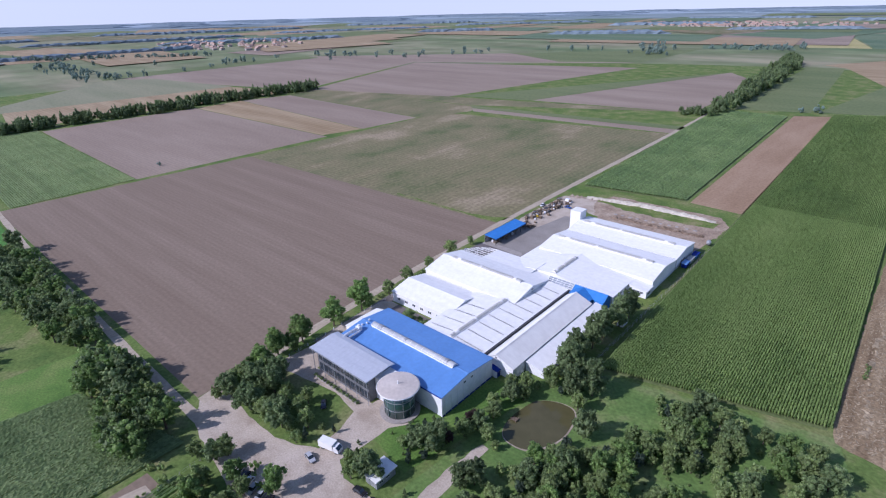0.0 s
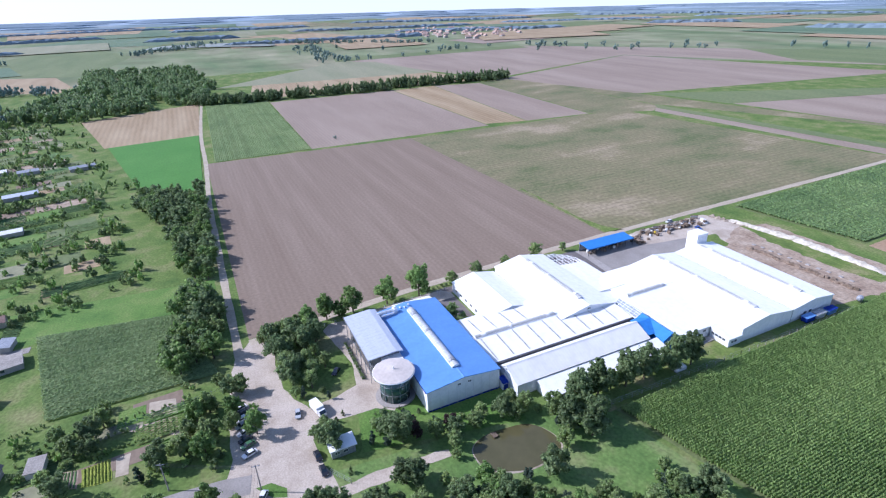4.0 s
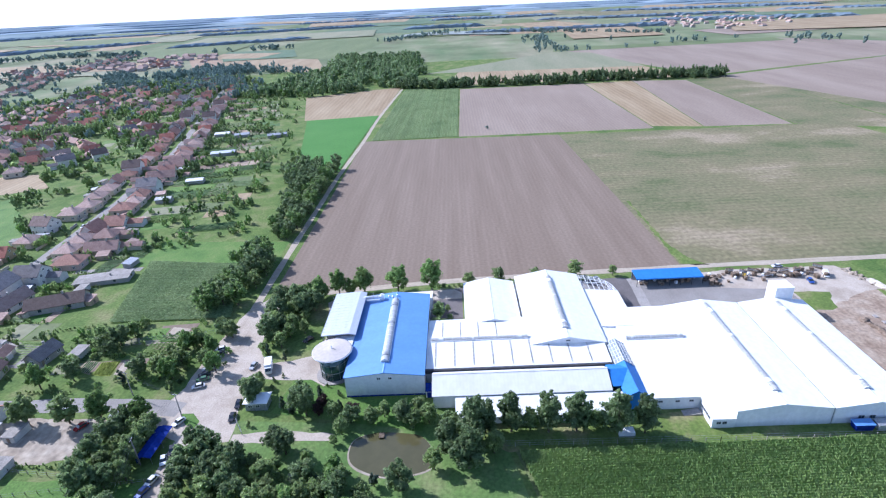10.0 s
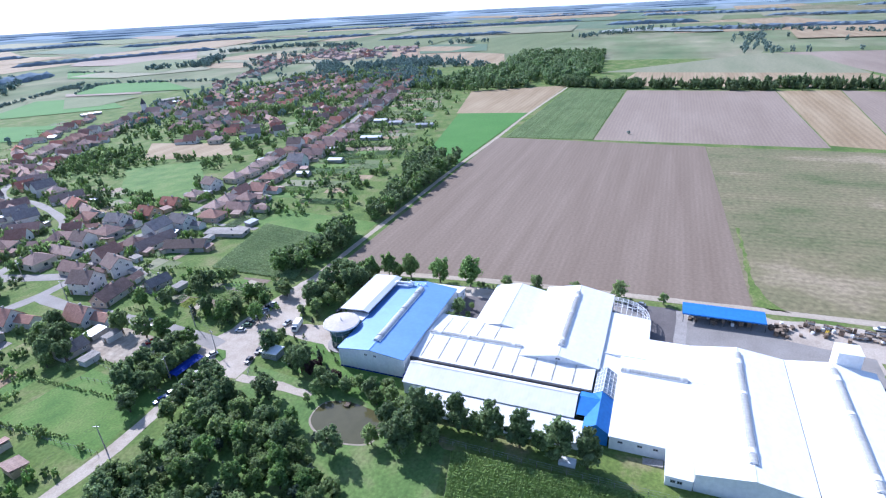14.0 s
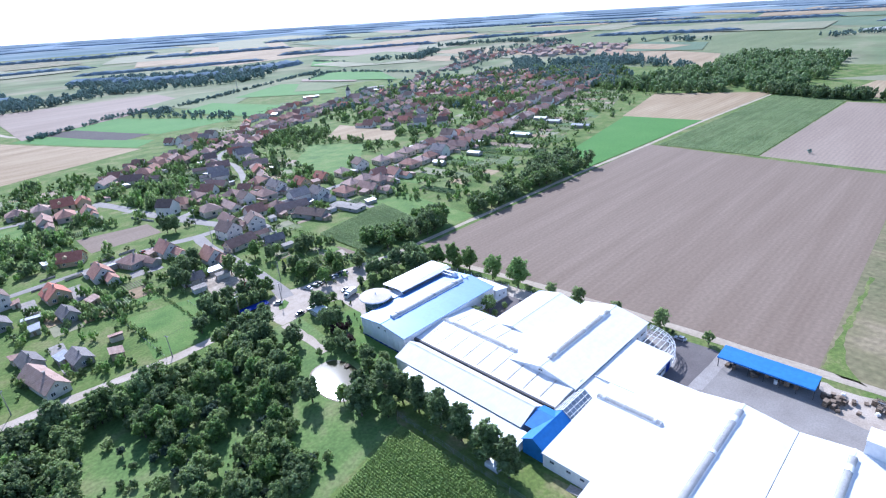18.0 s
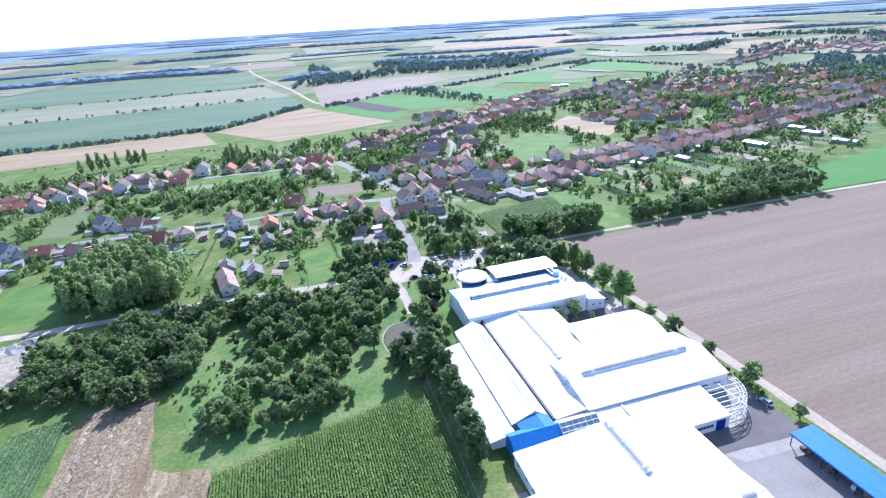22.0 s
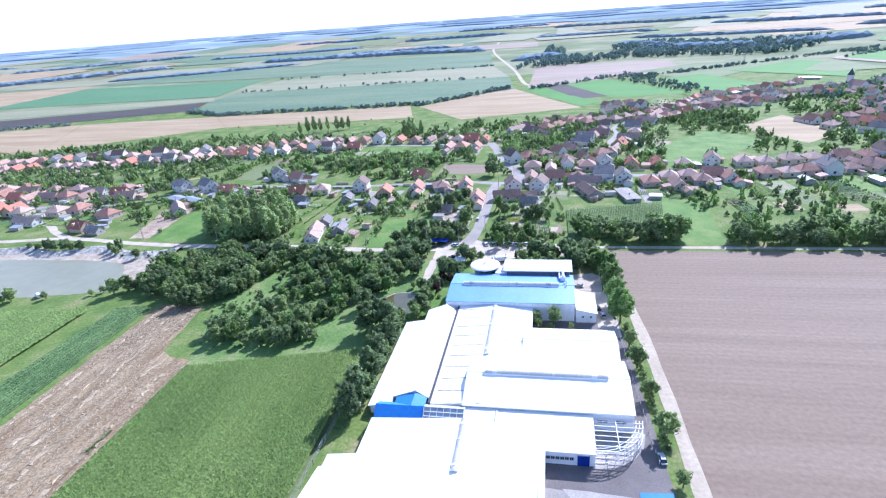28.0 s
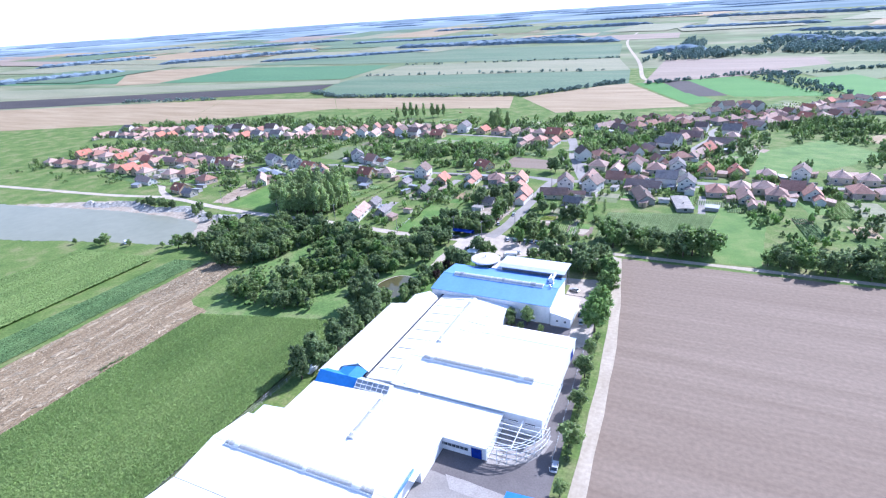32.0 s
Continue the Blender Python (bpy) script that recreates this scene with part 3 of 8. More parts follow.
patch("pale_field", [(1115, -1028), (830, -1462), (2028, -1341), (1530, -953)], 0.7, M_pale, "far pale plain")
patch("stubble_field", [(-961, -96), (-1221, -170), (-1353, -438), (-1120, -362)], 0.08, M_stubble, "brown field with round bales behind the wood")
patch("green_field", [(-1190, -110), (-1600, -60), (-2200, -246), (-1400, -420)], 0.1, M_green, "muted green field behind the wood")

patch("green_field", [(-426, -725), (-547, -575), (-623, -718), (-574, -821)], 0.7, M_vivid, "green field behind the church")
patch("green_field", [(-522, -677), (-553, -638), (-635, -643), (-610, -798)], 0.9, M_green, "narrow green strip field")
patch("ploughed_field", [(-620, -811), (-665, -677), (-687, -701), (-645, -845)], 1.0, M_plough2, "thin grey ploughed strip")
patch("green_field", [(-640, -813), (-715, -606), (-812, -784), (-744, -922)], 1.1, M_vivid, "long green field beyond the church")
patch("green_field", [(-829, -1099), (-844, -969), (-968, -1119), (-951, -1267)], 1.2, M_vivid, "green field beside a hedge")
patch("pale_field", [(-856, -1130), (-844, -964), (-991, -824), (-1208, -1096)], 1.3, M_pale, "cream field far beyond the village")
patch("ploughed_field", [(-1047, -1399), (-1106, -984), (-1458, -1324), (-1450, -1788)], 1.4, M_plough2, "wide pinkish bare field far out")
patch("bare_field", [(-1122, -411), (-1109, -340), (-1467, -495), (-1492, -592)], 1.0, M_redsoil, "brown bare field past the poplars")
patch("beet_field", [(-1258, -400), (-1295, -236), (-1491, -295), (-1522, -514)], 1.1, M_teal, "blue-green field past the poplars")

# roads
ribbon("street", [(-112, -79), (-128, -87), (-149, -94), (-194, -91), (-246, -95), (-331, -106), (-445, -129), (-652, -186), (-900, -250)], 6.5, 0.05, M_asphalt, "long straight village street of pale asphalt")
ribbon("street", [(-84, 40), (-87, 22), (-88.4, -13), (-88.2, -55), (-91, -77)], 6.5, 0.06, M_asphalt, "pale asphalt street from the works into the village")
ribbon("street", [(-78, -80), (-92, -77), (-112, -78.5), (-117, -80)], 6.5, 0.064, M_asphalt, "short cross street in the village")
ribbon("street", [(-114, -76), (-104.5, -100), (-96, -128), (-88, -154), (-81, -187), (-71, -222)], 8.0, 0.068, M_asphalt, "wide pale street curving up through the village")
ribbon("street", [(-80, -80), (-60, -82), (-42, -80), (26, -76), (68, -79), (92, -80), (118, -79), (200, -36), (300, -34), (420, -40)], 5.0, 0.055, M_asphalt, "village lane in front of the houses")
ribbon("street", [(-70, -209), (29, -222), (120, -226), (245, -190), (380, -176), (508, -160)], 5.5, 0.055, M_asphalt, "rear village street")
ribbon("street", [(-97, -124), (-128, -140), (-164, -164), (-190, -230), (-202, -292), (-298, -377), (-420, -440)], 5.5, 0.052, M_asphalt, "winding village street")
ribbon("lane", [(-74, 47), (-52, 47), (-32, 48.5), (-10, 46.5), (22, 44), (77, 44), (125, 40), (177, 33), (243, 41), (372, 48), (520, 60)], 5.0, 0.05, M_gravel, "pale gravel lane past the orchard")
ribbon("lane", [(176, 33), (200, 20), (215, 8), (240, 0)], 5.0, 0.054, M_gravel, "gravel turn-off to a red-roofed farm")
ribbon("dirt_track", [(-152.5, 48), (-155.5, 70), (-158.5, 95), (-160.6, 115), (-162.2, 138), (-163.3, 163), (-164.2, 190), (-164.8, 215), (-165.6, 245), (-166, 275), (-166.5, 300), (-168.5, 480), (-172, 640)], 4.0, 0.06, M_track, "pale dirt track along the works")
ribbon("dirt_track", [(-142, 43.5), (-200, 43.5), (-260, 44), (-330, 44.5), (-431, 48), (-547, 50), (-745, 60)], 3.2, 0.06, M_track, "dirt track between trees and the ploughed field")
ribbon("field_road", [(-124, -672), (-88, -696), (-50, -960), (44, -1498), (60, -1900)], 7.0, 0.15, M_track, "straight pale road over the far fields")
region("forecourt", [(-153, 48), (-146, 42), (-131, 39), (-113, 36.5), (-95, 36.5), (-84, 32), (-74, 37), (-69, 48), (-69.5, 61), (-78, 60.5), (-84, 58.5), (-92, 58.5), (-100, 63), (-108, 60), (-113, 57), (-120, 55), (-131, 54.5), (-141, 55), (-149, 56)], 0.0435, M_gravel, "pale dusty forecourt and car park", "car park", 0.4)
region("paved_yard", [(-93, 84), (-104, 92), (-108.5, 92), (-108.5, 83), (-137.5, 83), (-138, 92), (-150, 92), (-151, 78), (-147, 74.5), (-139, 76), (-122, 79), (-110, 77), (-107.5, 69), (-106, 60), (-98, 62), (-97, 70), (-96.5, 79)], 0.05, M_gravel, "pale paved drive along the office", "paving", 0.2)
region("yard", [(-137, 92), (-152, 92), (-155, 130), (-158, 200), (-146, 234), (-142, 262), (-124, 262), (-124, 192), (-138, 192), (-138, 150), (-150, 150), (-150, 131), (-120, 131), (-120, 118), (-137, 118)], 0.048, M_darkasphalt, "dark asphalt works yard", "yard")
region("yard_paving", [(-124.8, 201), (-156.5, 202.2), (-158, 232), (-146, 236), (-142, 262), (-126, 262), (-124.8, 206)], 0.053, M_asphalt, "worn grey-mauve paving round the canopy", "yard", 0.15)
region("yard_slab", [(-131, 200.8), (-156.5, 202), (-157, 206), (-134, 205)], 0.058, M_concrete, "pale concrete slab in the yard", "paving", 0.2)
region("storage_ground", [(-160, 226), (-161, 292), (-140, 300), (-118, 262), (-138, 262), (-138, 226)], 0.0465, M_gravel, "dusty storage ground", "yard", 0.8)
region("earthworks", [(-124, 258), (-68, 258), (-64, 300), (-72, 312), (-135, 310), (-140, 296)], 0.052, M_mud, "bare reddish earthworks behind the halls", "ground", 1.0)
region("sandy_court", [(-80, -24), (-82, -8), (-82, 12), (-80, 25), (-72, 20), (-64, 15), (-62, -4), (-70, -16)], 0.0395, M_sand, "sandy parking ground under trees", "ground", 0.8)
region("lake_bank", [(330, 96), (260, 68), (212, 50), (148, 54), (86, 55), (70, 74), (80, 98), (96, 92), (110, 84), (330, 120)], 0.03, M_sand, "whitish sandy bank of the lake", "ground", 1.5)
region("lake", [(330, 92), (250, 76), (203, 69), (157, 66), (131, 66), (106, 71), (92, 86), (84, 98), (100, 106), (140, 113), (211, 131), (330, 156)], 0.045, M_lake, "grey-green gravel pit lake", "water", 1.0)
region("pond_edge", [(-67.9, 97.7), (-71.0, 104), (-70.4, 113), (-68.6, 118), (-62.6, 121.5), (-56.6, 120.5), (-54.3, 111.5), (-55.7, 103.4), (-60.2, 97.7)], 0.05, M_sand, "pale concrete rim of the pond", "paving")
region("pond", [(-67.8, 98), (-71, 104), (-70.4, 113), (-68.6, 118), (-62.6, 121.3), (-57, 120), (-54.8, 111), (-56.2, 104), (-60.5, 98.2)], 0.06, M_pond, "murky brown garden pond", "water")
region("footpath", [(-72.6, 61.5), (-72.8, 78), (-71.4, 92), (-68.8, 92), (-68.6, 77.5), (-69, 61.5)], 0.0575, M_gravel, "sandy footpath through the grass", "path", 0.4)
region("dry_plot", [(-304, -255), (-364, -312), (-376, -215), (-336, -178)], 0.07, M_stubble, "cream harvested plot between the houses", "field")
region("earth_plot", [(-40, -106), (-80, -106), (-80, -132), (-40, -140)], 0.05, M_plough, "bare brown garden plot", "field")
region("garden_grass", [(-25, 44), (-28, -2), (-58, 4), (-55, 44)], 0.03, M_lawn, "sunlit garden grass", "grass", 0.5)
region("hay_meadow", [(82, 37), (114, 35.5), (119, -15), (100, -19), (84, 0)], 0.034, M_lawn, "vivid green meadow by the sheds", "grass", 0.5)
region("earth_yard", [(131, 33), (146, -22), (125, -30), (117.5, 32)], 0.037, M_mud, "brown farmyard earth beside the meadow", "ground", 1.0)
region("garden_grass", [(58, -164), (57, -208), (17, -215), (4, -174)], 0.033, M_lawn, "open mown grass between the gardens", "grass", 0.6)
region("garden_grass", [(-4, -166), (-4, -212), (-58, -205), (-56, -190), (-38, -160)], 0.0335, M_lawn, "open mown grass by the rear street", "grass", 0.6)
region("garden_plot", [(137, -102), (142, -145), (125, -160), (107, -134), (116, -99)], 0.0525, M_green, "long green garden field behind the houses", "garden", 0.4)
region("garden_plot", [(-227, -190), (-280, -248), (-312, -190), (-238, -118), (-215, -112)], 0.06, M_lawn, "green hay plot between two streets", "field", 0.5)
region("garden_grass", [(-188, 40), (-192, -40), (-222, -45), (-214, 40)], 0.03, M_lawn, "bright grass behind the gardens", "grass", 0.5)

region("weed_corner", [(-250, 229.6), (-185, 229.3), (-168, 229), (-165.5, 242), (-170, 238), (-178, 233.5), (-190, 231.5), (-250, 230.8)], 0.06, M_rough, "fresh green weeds along the field edge", "grass", 0.6)
region("kerb_island", [(-82, 41), (-77, 44.5), (-75.5, 48), (-78.5, 48.5), (-82, 45)], 0.09, M_lawn, "small grass island round the pole", "grass", 0.2)
region("vegetable_bed", [(-103.7, -1.6), (-102.7, 5.9), (-111.9, 4.9), (-110.8, -2.1)], 0.08, M_yellowbed, "bright yellow-green vegetable bed", "garden", 0.2)
region("vegetable_bed", [(-106.8, -8.6), (-104, -2.4), (-111.2, -2.8), (-112.4, -8.4)], 0.081, M_mud, "brown garden bed with green rows", "garden", 0.2)
region("garden_bed", [(-103.4, 6.6), (-103.4, 9.8), (-111.5, 9.9), (-111.2, 6.4)], 0.082, M_track, "pale bare garden bed", "garden", 0.2)
region("garden_bed", [(-125.5, 14.4), (-123.7, 22.5), (-131.5, 22.3), (-133.1, 14.4)], 0.083, M_track, "pale bare garden plot", "garden", 0.2)
region("garden_grass", [(-124.4, 5.6), (-124.3, 13.8), (-132.6, 13.4), (-132.4, 5.6)], 0.084, M_lawn, "small square of mown grass", "grass", 0.2)
region("vegetable_bed", [(-121.5, 9.2), (-112.1, 23.3), (-122.3, 22.4), (-122.9, 10.1)], 0.085, M_mud, "garden bed with rows of greens", "garden", 0.2)

region("paved_drive", [(-138, 92.5), (-151, 92.5), (-153.5, 112), (-154, 128), (-150.6, 131), (-146, 131), (-146, 119.2), (-138, 119.2)], 0.055, M_gravel, "pale paved drive beside the blue-roofed hall", "paving", 0.1)
region("grass_strip", [(-140, 296), (-120, 291), (-96, 290), (-70, 292), (-69, 302), (-100, 303.5), (-138, 302)], 0.0555, M_rough, "weedy grass strip beside the earthworks", "grass", 1.2)
region("grass_strip", [(-140, 263), (-126, 262), (-127, 272), (-139, 276)], 0.0565, M_rough, "weedy grass patch behind the box tower", "grass", 1.0)

# ---- the works ----
def wall_ring(hall, x0, x1, y0, y1, top, material, thick=0.3, gable=None):
    """Four walls; gable: (axis, ridge position, ridge height) raises the end walls."""
    rim = top - 0.05
    for name, (a, b, c, d) in (("wall_front", (x1 - thick, x1, y0, y1)), ("wall_rear", (x0, x0 + thick, y0, y1)),
                               ("wall_side", (x0 + thick, x1 - thick, y0, y0 + thick)), ("wall_side", (x0 + thick, x1 - thick, y1 - thick, y1))):
        s = Shape()
        if gable and gable[0] == "x" and name in ("wall_front", "wall_rear"):
            prof = [(c, 0), (d, 0), (d, rim), (gable[1], gable[2] - 0.05), (c, rim)]
            s.loft([[(a, y, z) for y, z in prof], [(b, y, z) for y, z in prof]])
        elif gable and gable[0] == "y" and name == "wall_side":
            prof = [(x0 + thick, 0), (x1 - thick, 0), (x1 - thick, rim), (gable[1], gable[2] - 0.05), (x0 + thick, rim)]
            s.loft([[(x, c, z) for x, z in prof[::-1]], [(x, d, z) for x, z in prof[::-1]]])
        else:
            s.box(a, b, c, d, 0, rim)
        part(name, s, material, hall)


def gable_roof(hall, x0, x1, y0, y1, eave, ridge, axis, at, material, over=0.35, thick=0.22, seams=0.0):
    """Two roof slopes that meet over the ridge, with raised seams."""
    x0, x1, y0, y1 = x0 - over, x1 + over, y0 - over, y1 + over
    if axis == "x":
        sides = ([(x0, y0, eave), (x1, y0, eave), (x1, at, ridge), (x0, at, ridge)], [(x0, at, ridge), (x1, at, ridge), (x1, y1, eave), (x0, y1, eave)])
    else:
        sides = ([(x0, y0, eave), (at, y0, ridge), (at, y1, ridge), (x0, y1, eave)], [(at, y0, ridge), (x1, y0, eave), (x1, y1, eave), (at, y1, ridge)])
    for c in sides:
        s = Shape().slab(c, thick)
        if seams:
            p = [Vector(q) for q in c]
            a, b, e, f = (p[0], p[1], p[3], p[2]) if axis == "x" else (p[0], p[3], p[1], p[2])
            n = int((b - a).length / seams)
            for k in range(1, n):
                u = a.lerp(b, k / n)
                v = e.lerp(f, k / n)
                d = (b - a).normalized() * 0.05
                up = Vector((0, 0, 0.06))
                s.loft([[u - d, u + d, u + d + up, u - d + up], [v - d, v + d, v + d + up, v - d + up]])
        part("roof_slope", s, material, hall)
    cap = Shape()
    if axis == "x":
        cap.loft([[(x, at - 0.35, ridge - 0.02), (x, at, ridge + 0.12), (x, at + 0.35, ridge - 0.02)] for x in (x0, x1)])
    else:
        cap.loft([[(at - 0.35, y, ridge - 0.02), (at, y, ridge + 0.12), (at + 0.35, y, ridge - 0.02)] for y in (y0, y1)])
    part("ridge_cap", cap, material, hall)


def barrel(hall, a, b, width, height, axis, z, material=None, ribs=1.2):
    """A half-round rooflight along a ridge, with its curb, ribs and closed ends."""
    n = 9
    prof = [(-math.cos(math.pi * i / n) * width / 2, math.sin(math.pi * i / n) * height) for i in range(n + 1)]
    if axis == "x":
        def place(u, w, h): return (u, a[1] + w, z + h)
        u0, u1 = a[0], b[0]
    else:
        def place(u, w, h): return (a[0] + w, u, z + h)
        u0, u1 = a[1], b[1]
    sky = part("rooflight", Shape().loft([[place(u, w, h) for w, h in prof] for u in (u0, u1)]), material or M_skylight, hall, "milky half-round ridge rooflight")
    count = int(abs(u1 - u0) / ribs)
    rib = Shape().loft([[(e, w * 1.03, h * 1.04 + 0.02) if axis == "x" else (w * 1.03, e, h * 1.04 + 0.02) for w, h in prof] for e in (-0.05, 0.05)]).mesh("rib", M_cream)
    for k in range(count + 1):
        part("rib", rib, M_cream, sky, at=Matrix.Translation(place(u0 + (u1 - u0) * k / count, 0, 0)))
    s = Shape()
    for w in (-width / 2 - 0.08, width / 2 + 0.08):
        s.loft([[place(u, w - 0.07, -0.35), place(u, w + 0.07, -0.35), place(u, w + 0.07, 0.12), place(u, w - 0.07, 0.12)] for u in (u0, u1)])
    part("curb", s, M_white, sky)
    for k, l in ((0.08, 0.1), (0.42, 0.05), (0.9, 0.07)):
        u = u0 + (u1 - u0) * k
        s = Shape().loft([[place(v, w * 1.12, h * 1.18 + 0.03) for w, h in prof] for v in (u, u + (u1 - u0) * l * 0.5)])
        part("vent_flap", s, M_white if material is None else M_grey, sky)


def window(hall, x, y, z, w, h, face, frame_mat=None, name="window"):
    """A framed window on a wall facing +x, -x, +y or -y, its centre at x, y, z."""
    turn = {"+y": 180, "-y": 0, "+x": 90, "-x": -90}[face]
    f = Shape()
    t = 0.09
    f.box(-w / 2, w / 2, -0.07, 0.02, -h / 2, -h / 2 + t).box(-w / 2, w / 2, -0.07, 0.02, h / 2 - t, h / 2)
    for u in (-w / 2, -t / 2, w / 2 - t):
        f.box(u, u + t, -0.07, 0.02, -h / 2 + t, h / 2 - t)
    ob = part(name, f, frame_mat or M_whitewall, hall, at=pose(x, y, z, 0, 0, turn))
    part("pane", Shape().box(-w / 2 + t, w / 2 - t, -0.03, 0.015, -h / 2 + t, h / 2 - t), M_glass, ob)
    return ob


def door(hall, x, y, w, h, face, material, z=0.0):
    turn = {"+y": 180, "-y": 0, "+x": 90, "-x": -90}[face]
    ob = part("door", Shape().box(-w / 2, w / 2, -0.06, 0.02, 0, h), material, hall, at=pose(x, y, z, 0, 0, turn))
    f = Shape()
    for u in (-w / 2 - 0.1, w / 2):
        f.box(u, u + 0.1, -0.09, 0.02, 0, h + 0.1)
    f.box(-w / 2, w / 2, -0.09, 0.02, h, h + 0.1)
    part("door_frame", f, M_grey, ob)
    if w > 2:
        s = Shape()
        for k in range(1, int(h / 0.5)):
            s.box(-w / 2 + 0.05, w / 2 - 0.05, -0.075, -0.06, k * 0.5 - 0.02, k * 0.5 + 0.02)
        part("door_ribs", s, material, ob)
    return ob


M_officewall = mat("dark_cladding", [(0.13, 0.135, 0.145), (0.18, 0.185, 0.195)], (0.5, 0.5, 0.5), 2.0, 0.4, fine_amt=0.08)
# blue-roofed hall
hall = thing("blue_roofed_hall", "white-walled production hall with a bright blue sheet roof", "industrial hall")
wall_ring(hall, -137.4, -87.2, 92.8, 118.0, 7.6, M_whitewall, gable=("x", 105.3, 9.1))
gable_roof(hall, -137.4, -87.2, 92.8, 118.0, 7.75, 9.25, "x", 105.3, M_blue, 0.3, seams=0)
barrel(hall, (-131.5, 105.3), (-92.6, 105.3), 2.4, 0.85, "x", 9.4, M_dustlight, 2.6)
for y in (103.6, 107.2):
    window(hall, -87.15, y, 6.9, 1.2, 0.9, "+x")
for k in range(9):
    part("gutter_bracket", Shape().box(-87.1, -86.95, 94 + k * 2.9, 94.1 + k * 2.9, 0.3, 6.9), M_whitewall, hall)
part("plinth", Shape().box(-87.2, -87.05, 92.8, 118, 0, 0.5), M_deepblue, hall, "blue painted plinth")
part("fascia", Shape().box(-137.4, -87.1, 92.4, 92.5, 7.3, 7.7), M_deepblue, hall)
lean = thing("side_annex", "low white annex against the blue-roofed hall", "annex")
s = Shape().loft([[(-145.5, y, 0), (-137.8, y, 0), (-137.8, y, 5.6), (-145.5, y, 4.0)] for y in (103.0, 118.6)])
part("wall", s, M_whitewall, lean)
part("roof_slope", Shape().slab([(-145.9, 102.7, 4.15), (-137.8, 102.7, 5.85), (-137.8, 119.0, 5.85), (-145.9, 119.0, 4.15)], 0.2), M_white, lean)
for x in (-143.5, -140.5):
    window(lean, x, 118.65, 2.4, 1.0, 1.0, "+y")
# ducts and vents at the rear edge of the blue roof
u = thing("rooftop_duct", "large pale ventilation duct lying across the blue roof", "ventilation duct", -133.4, 96.2, 8.2)
part("main_duct", Shape().tube((0, -2.6, 1.5), (0, 3.0, 1.6), 0.6, n=12), M_silver, u)
part("elbow", Shape().tube((0, -2.5, 1.5), (0.2, -3.6, 1.2), 0.6, 0.62, 12).tube((0.2, -3.5, 1.3), (0.4, -4.2, -0.4), 0.6, n=12), M_silver, u)
part("fan_box", Shape().box(-0.9, 0.9, 2.8, 4.4, 0.25, 2.3).tube((0, 3.6, 2.2), (0, 3.6, 2.9), 0.55, 0.4, 10), M_whitewall, u)
part("side_duct", Shape().tube((1.5, -2.2, 1.0), (1.5, 2.8, 1.1), 0.35, n=10).tube((1.5, 2.7, 1.1), (0.6, 3.4, 1.1), 0.35, n=10), M_silver, u)
for x, y in ((-0.5, -2.0), (0.5, -2.0), (-0.5, 1.8), (0.5, 1.8)):
    part("leg", Shape().box(x - 0.06, x + 0.06, y - 0.06, y + 0.06, -0.3, 1.1), M_grey, u)
for y in (-1.4, 0.2, 1.8):
    part("flange", Shape().tube((0, y - 0.05, 1.55), (0, y + 0.05, 1.55), 0.68, n=12), M_grey, u)
for x, y in ((-134.6, 102.4), (-133.8, 104.0), (-134.6, 105.8)):
    z = 7.75 + (min(y, 105.3) - 92.8) * 0.12
    v = thing("roof_vent", "small round mushroom vent on the blue roof", "roof vent", x, y, z, group="vents on the blue roof")
    part("pipe", Shape().tube((0, 0, -0.1), (0, 0, 0.6), 0.22, n=8), M_silver, v)
    part("cap", Shape().tube((0, 0, 0.6), (0, 0, 0.85), 0.5, 0.15, 10), M_silver, v)

# office with the silver roof
office = thing("office_building", "two-storey office with a silver roof and glazed front", "office building")
part("wall", Shape().box(-136.0, -109.5, 83.0, 92.4, 0, 9.2), M_officewall, office, "dark grey clad walls")
for r in range(2):
    for k in range(11):
        w = part("window", Shape().box(-135.2 + k * 2.35, -133.15 + k * 2.35, 82.93, 83.05, 0.9 + r * 4.1, 3.9 + r * 4.1), M_dark, office)
        part("pane", Shape().box(-135.1 + k * 2.35, -133.25 + k * 2.35, 82.9, 82.96, 1.0 + r * 4.1, 3.8 + r * 4.1), M_glass, w)
part("roof", Shape().slab([(-137.4, 81.2, 9.7), (-108.1, 81.2, 9.7), (-108.1, 91.0, 10.35), (-137.4, 91.0, 10.35)], 0.35), M_silver, office, "silver sheet roof")
part("rear_slope", Shape().slab([(-137.4, 91.0, 10.35), (-108.1, 91.0, 10.35), (-108.1, 93.4, 9.75), (-137.4, 93.4, 9.75)], 0.3), M_silver, office)
s = Shape()
for k in range(1, 15):
    x = -137.4 + k * 1.95
    s.loft([[(x - 0.03, 81.2, 9.69), (x + 0.03, 81.2, 9.69), (x + 0.03, 81.2, 9.73), (x - 0.03, 81.2, 9.73)], [(x - 0.03, 91.0, 10.34), (x + 0.03, 91.0, 10.34), (x + 0.03, 91.0, 10.38), (x - 0.03, 91.0, 10.38)]])
part("roof_seams", s, M_silver, office)
part("eaves_trim", Shape().box(-137.4, -108.1, 81.08, 81.2, 9.3, 9.75), M_grey, office)
for k in range(6):
    part("column", Shape().tube((-136.6 + k * 5.6, 81.7, 0), (-136.6 + k * 5.6, 81.7, 9.4), 0.12, n=8), M_grey, office)
part("planter", Shape().box(-134, -112, 79.4, 80.6, 0, 0.5), M_concrete, office)
part("link_wall", Shape().box(-109.5, -104.5, 86.0, 92.6, 0, 8.2), M_whitewall, office)

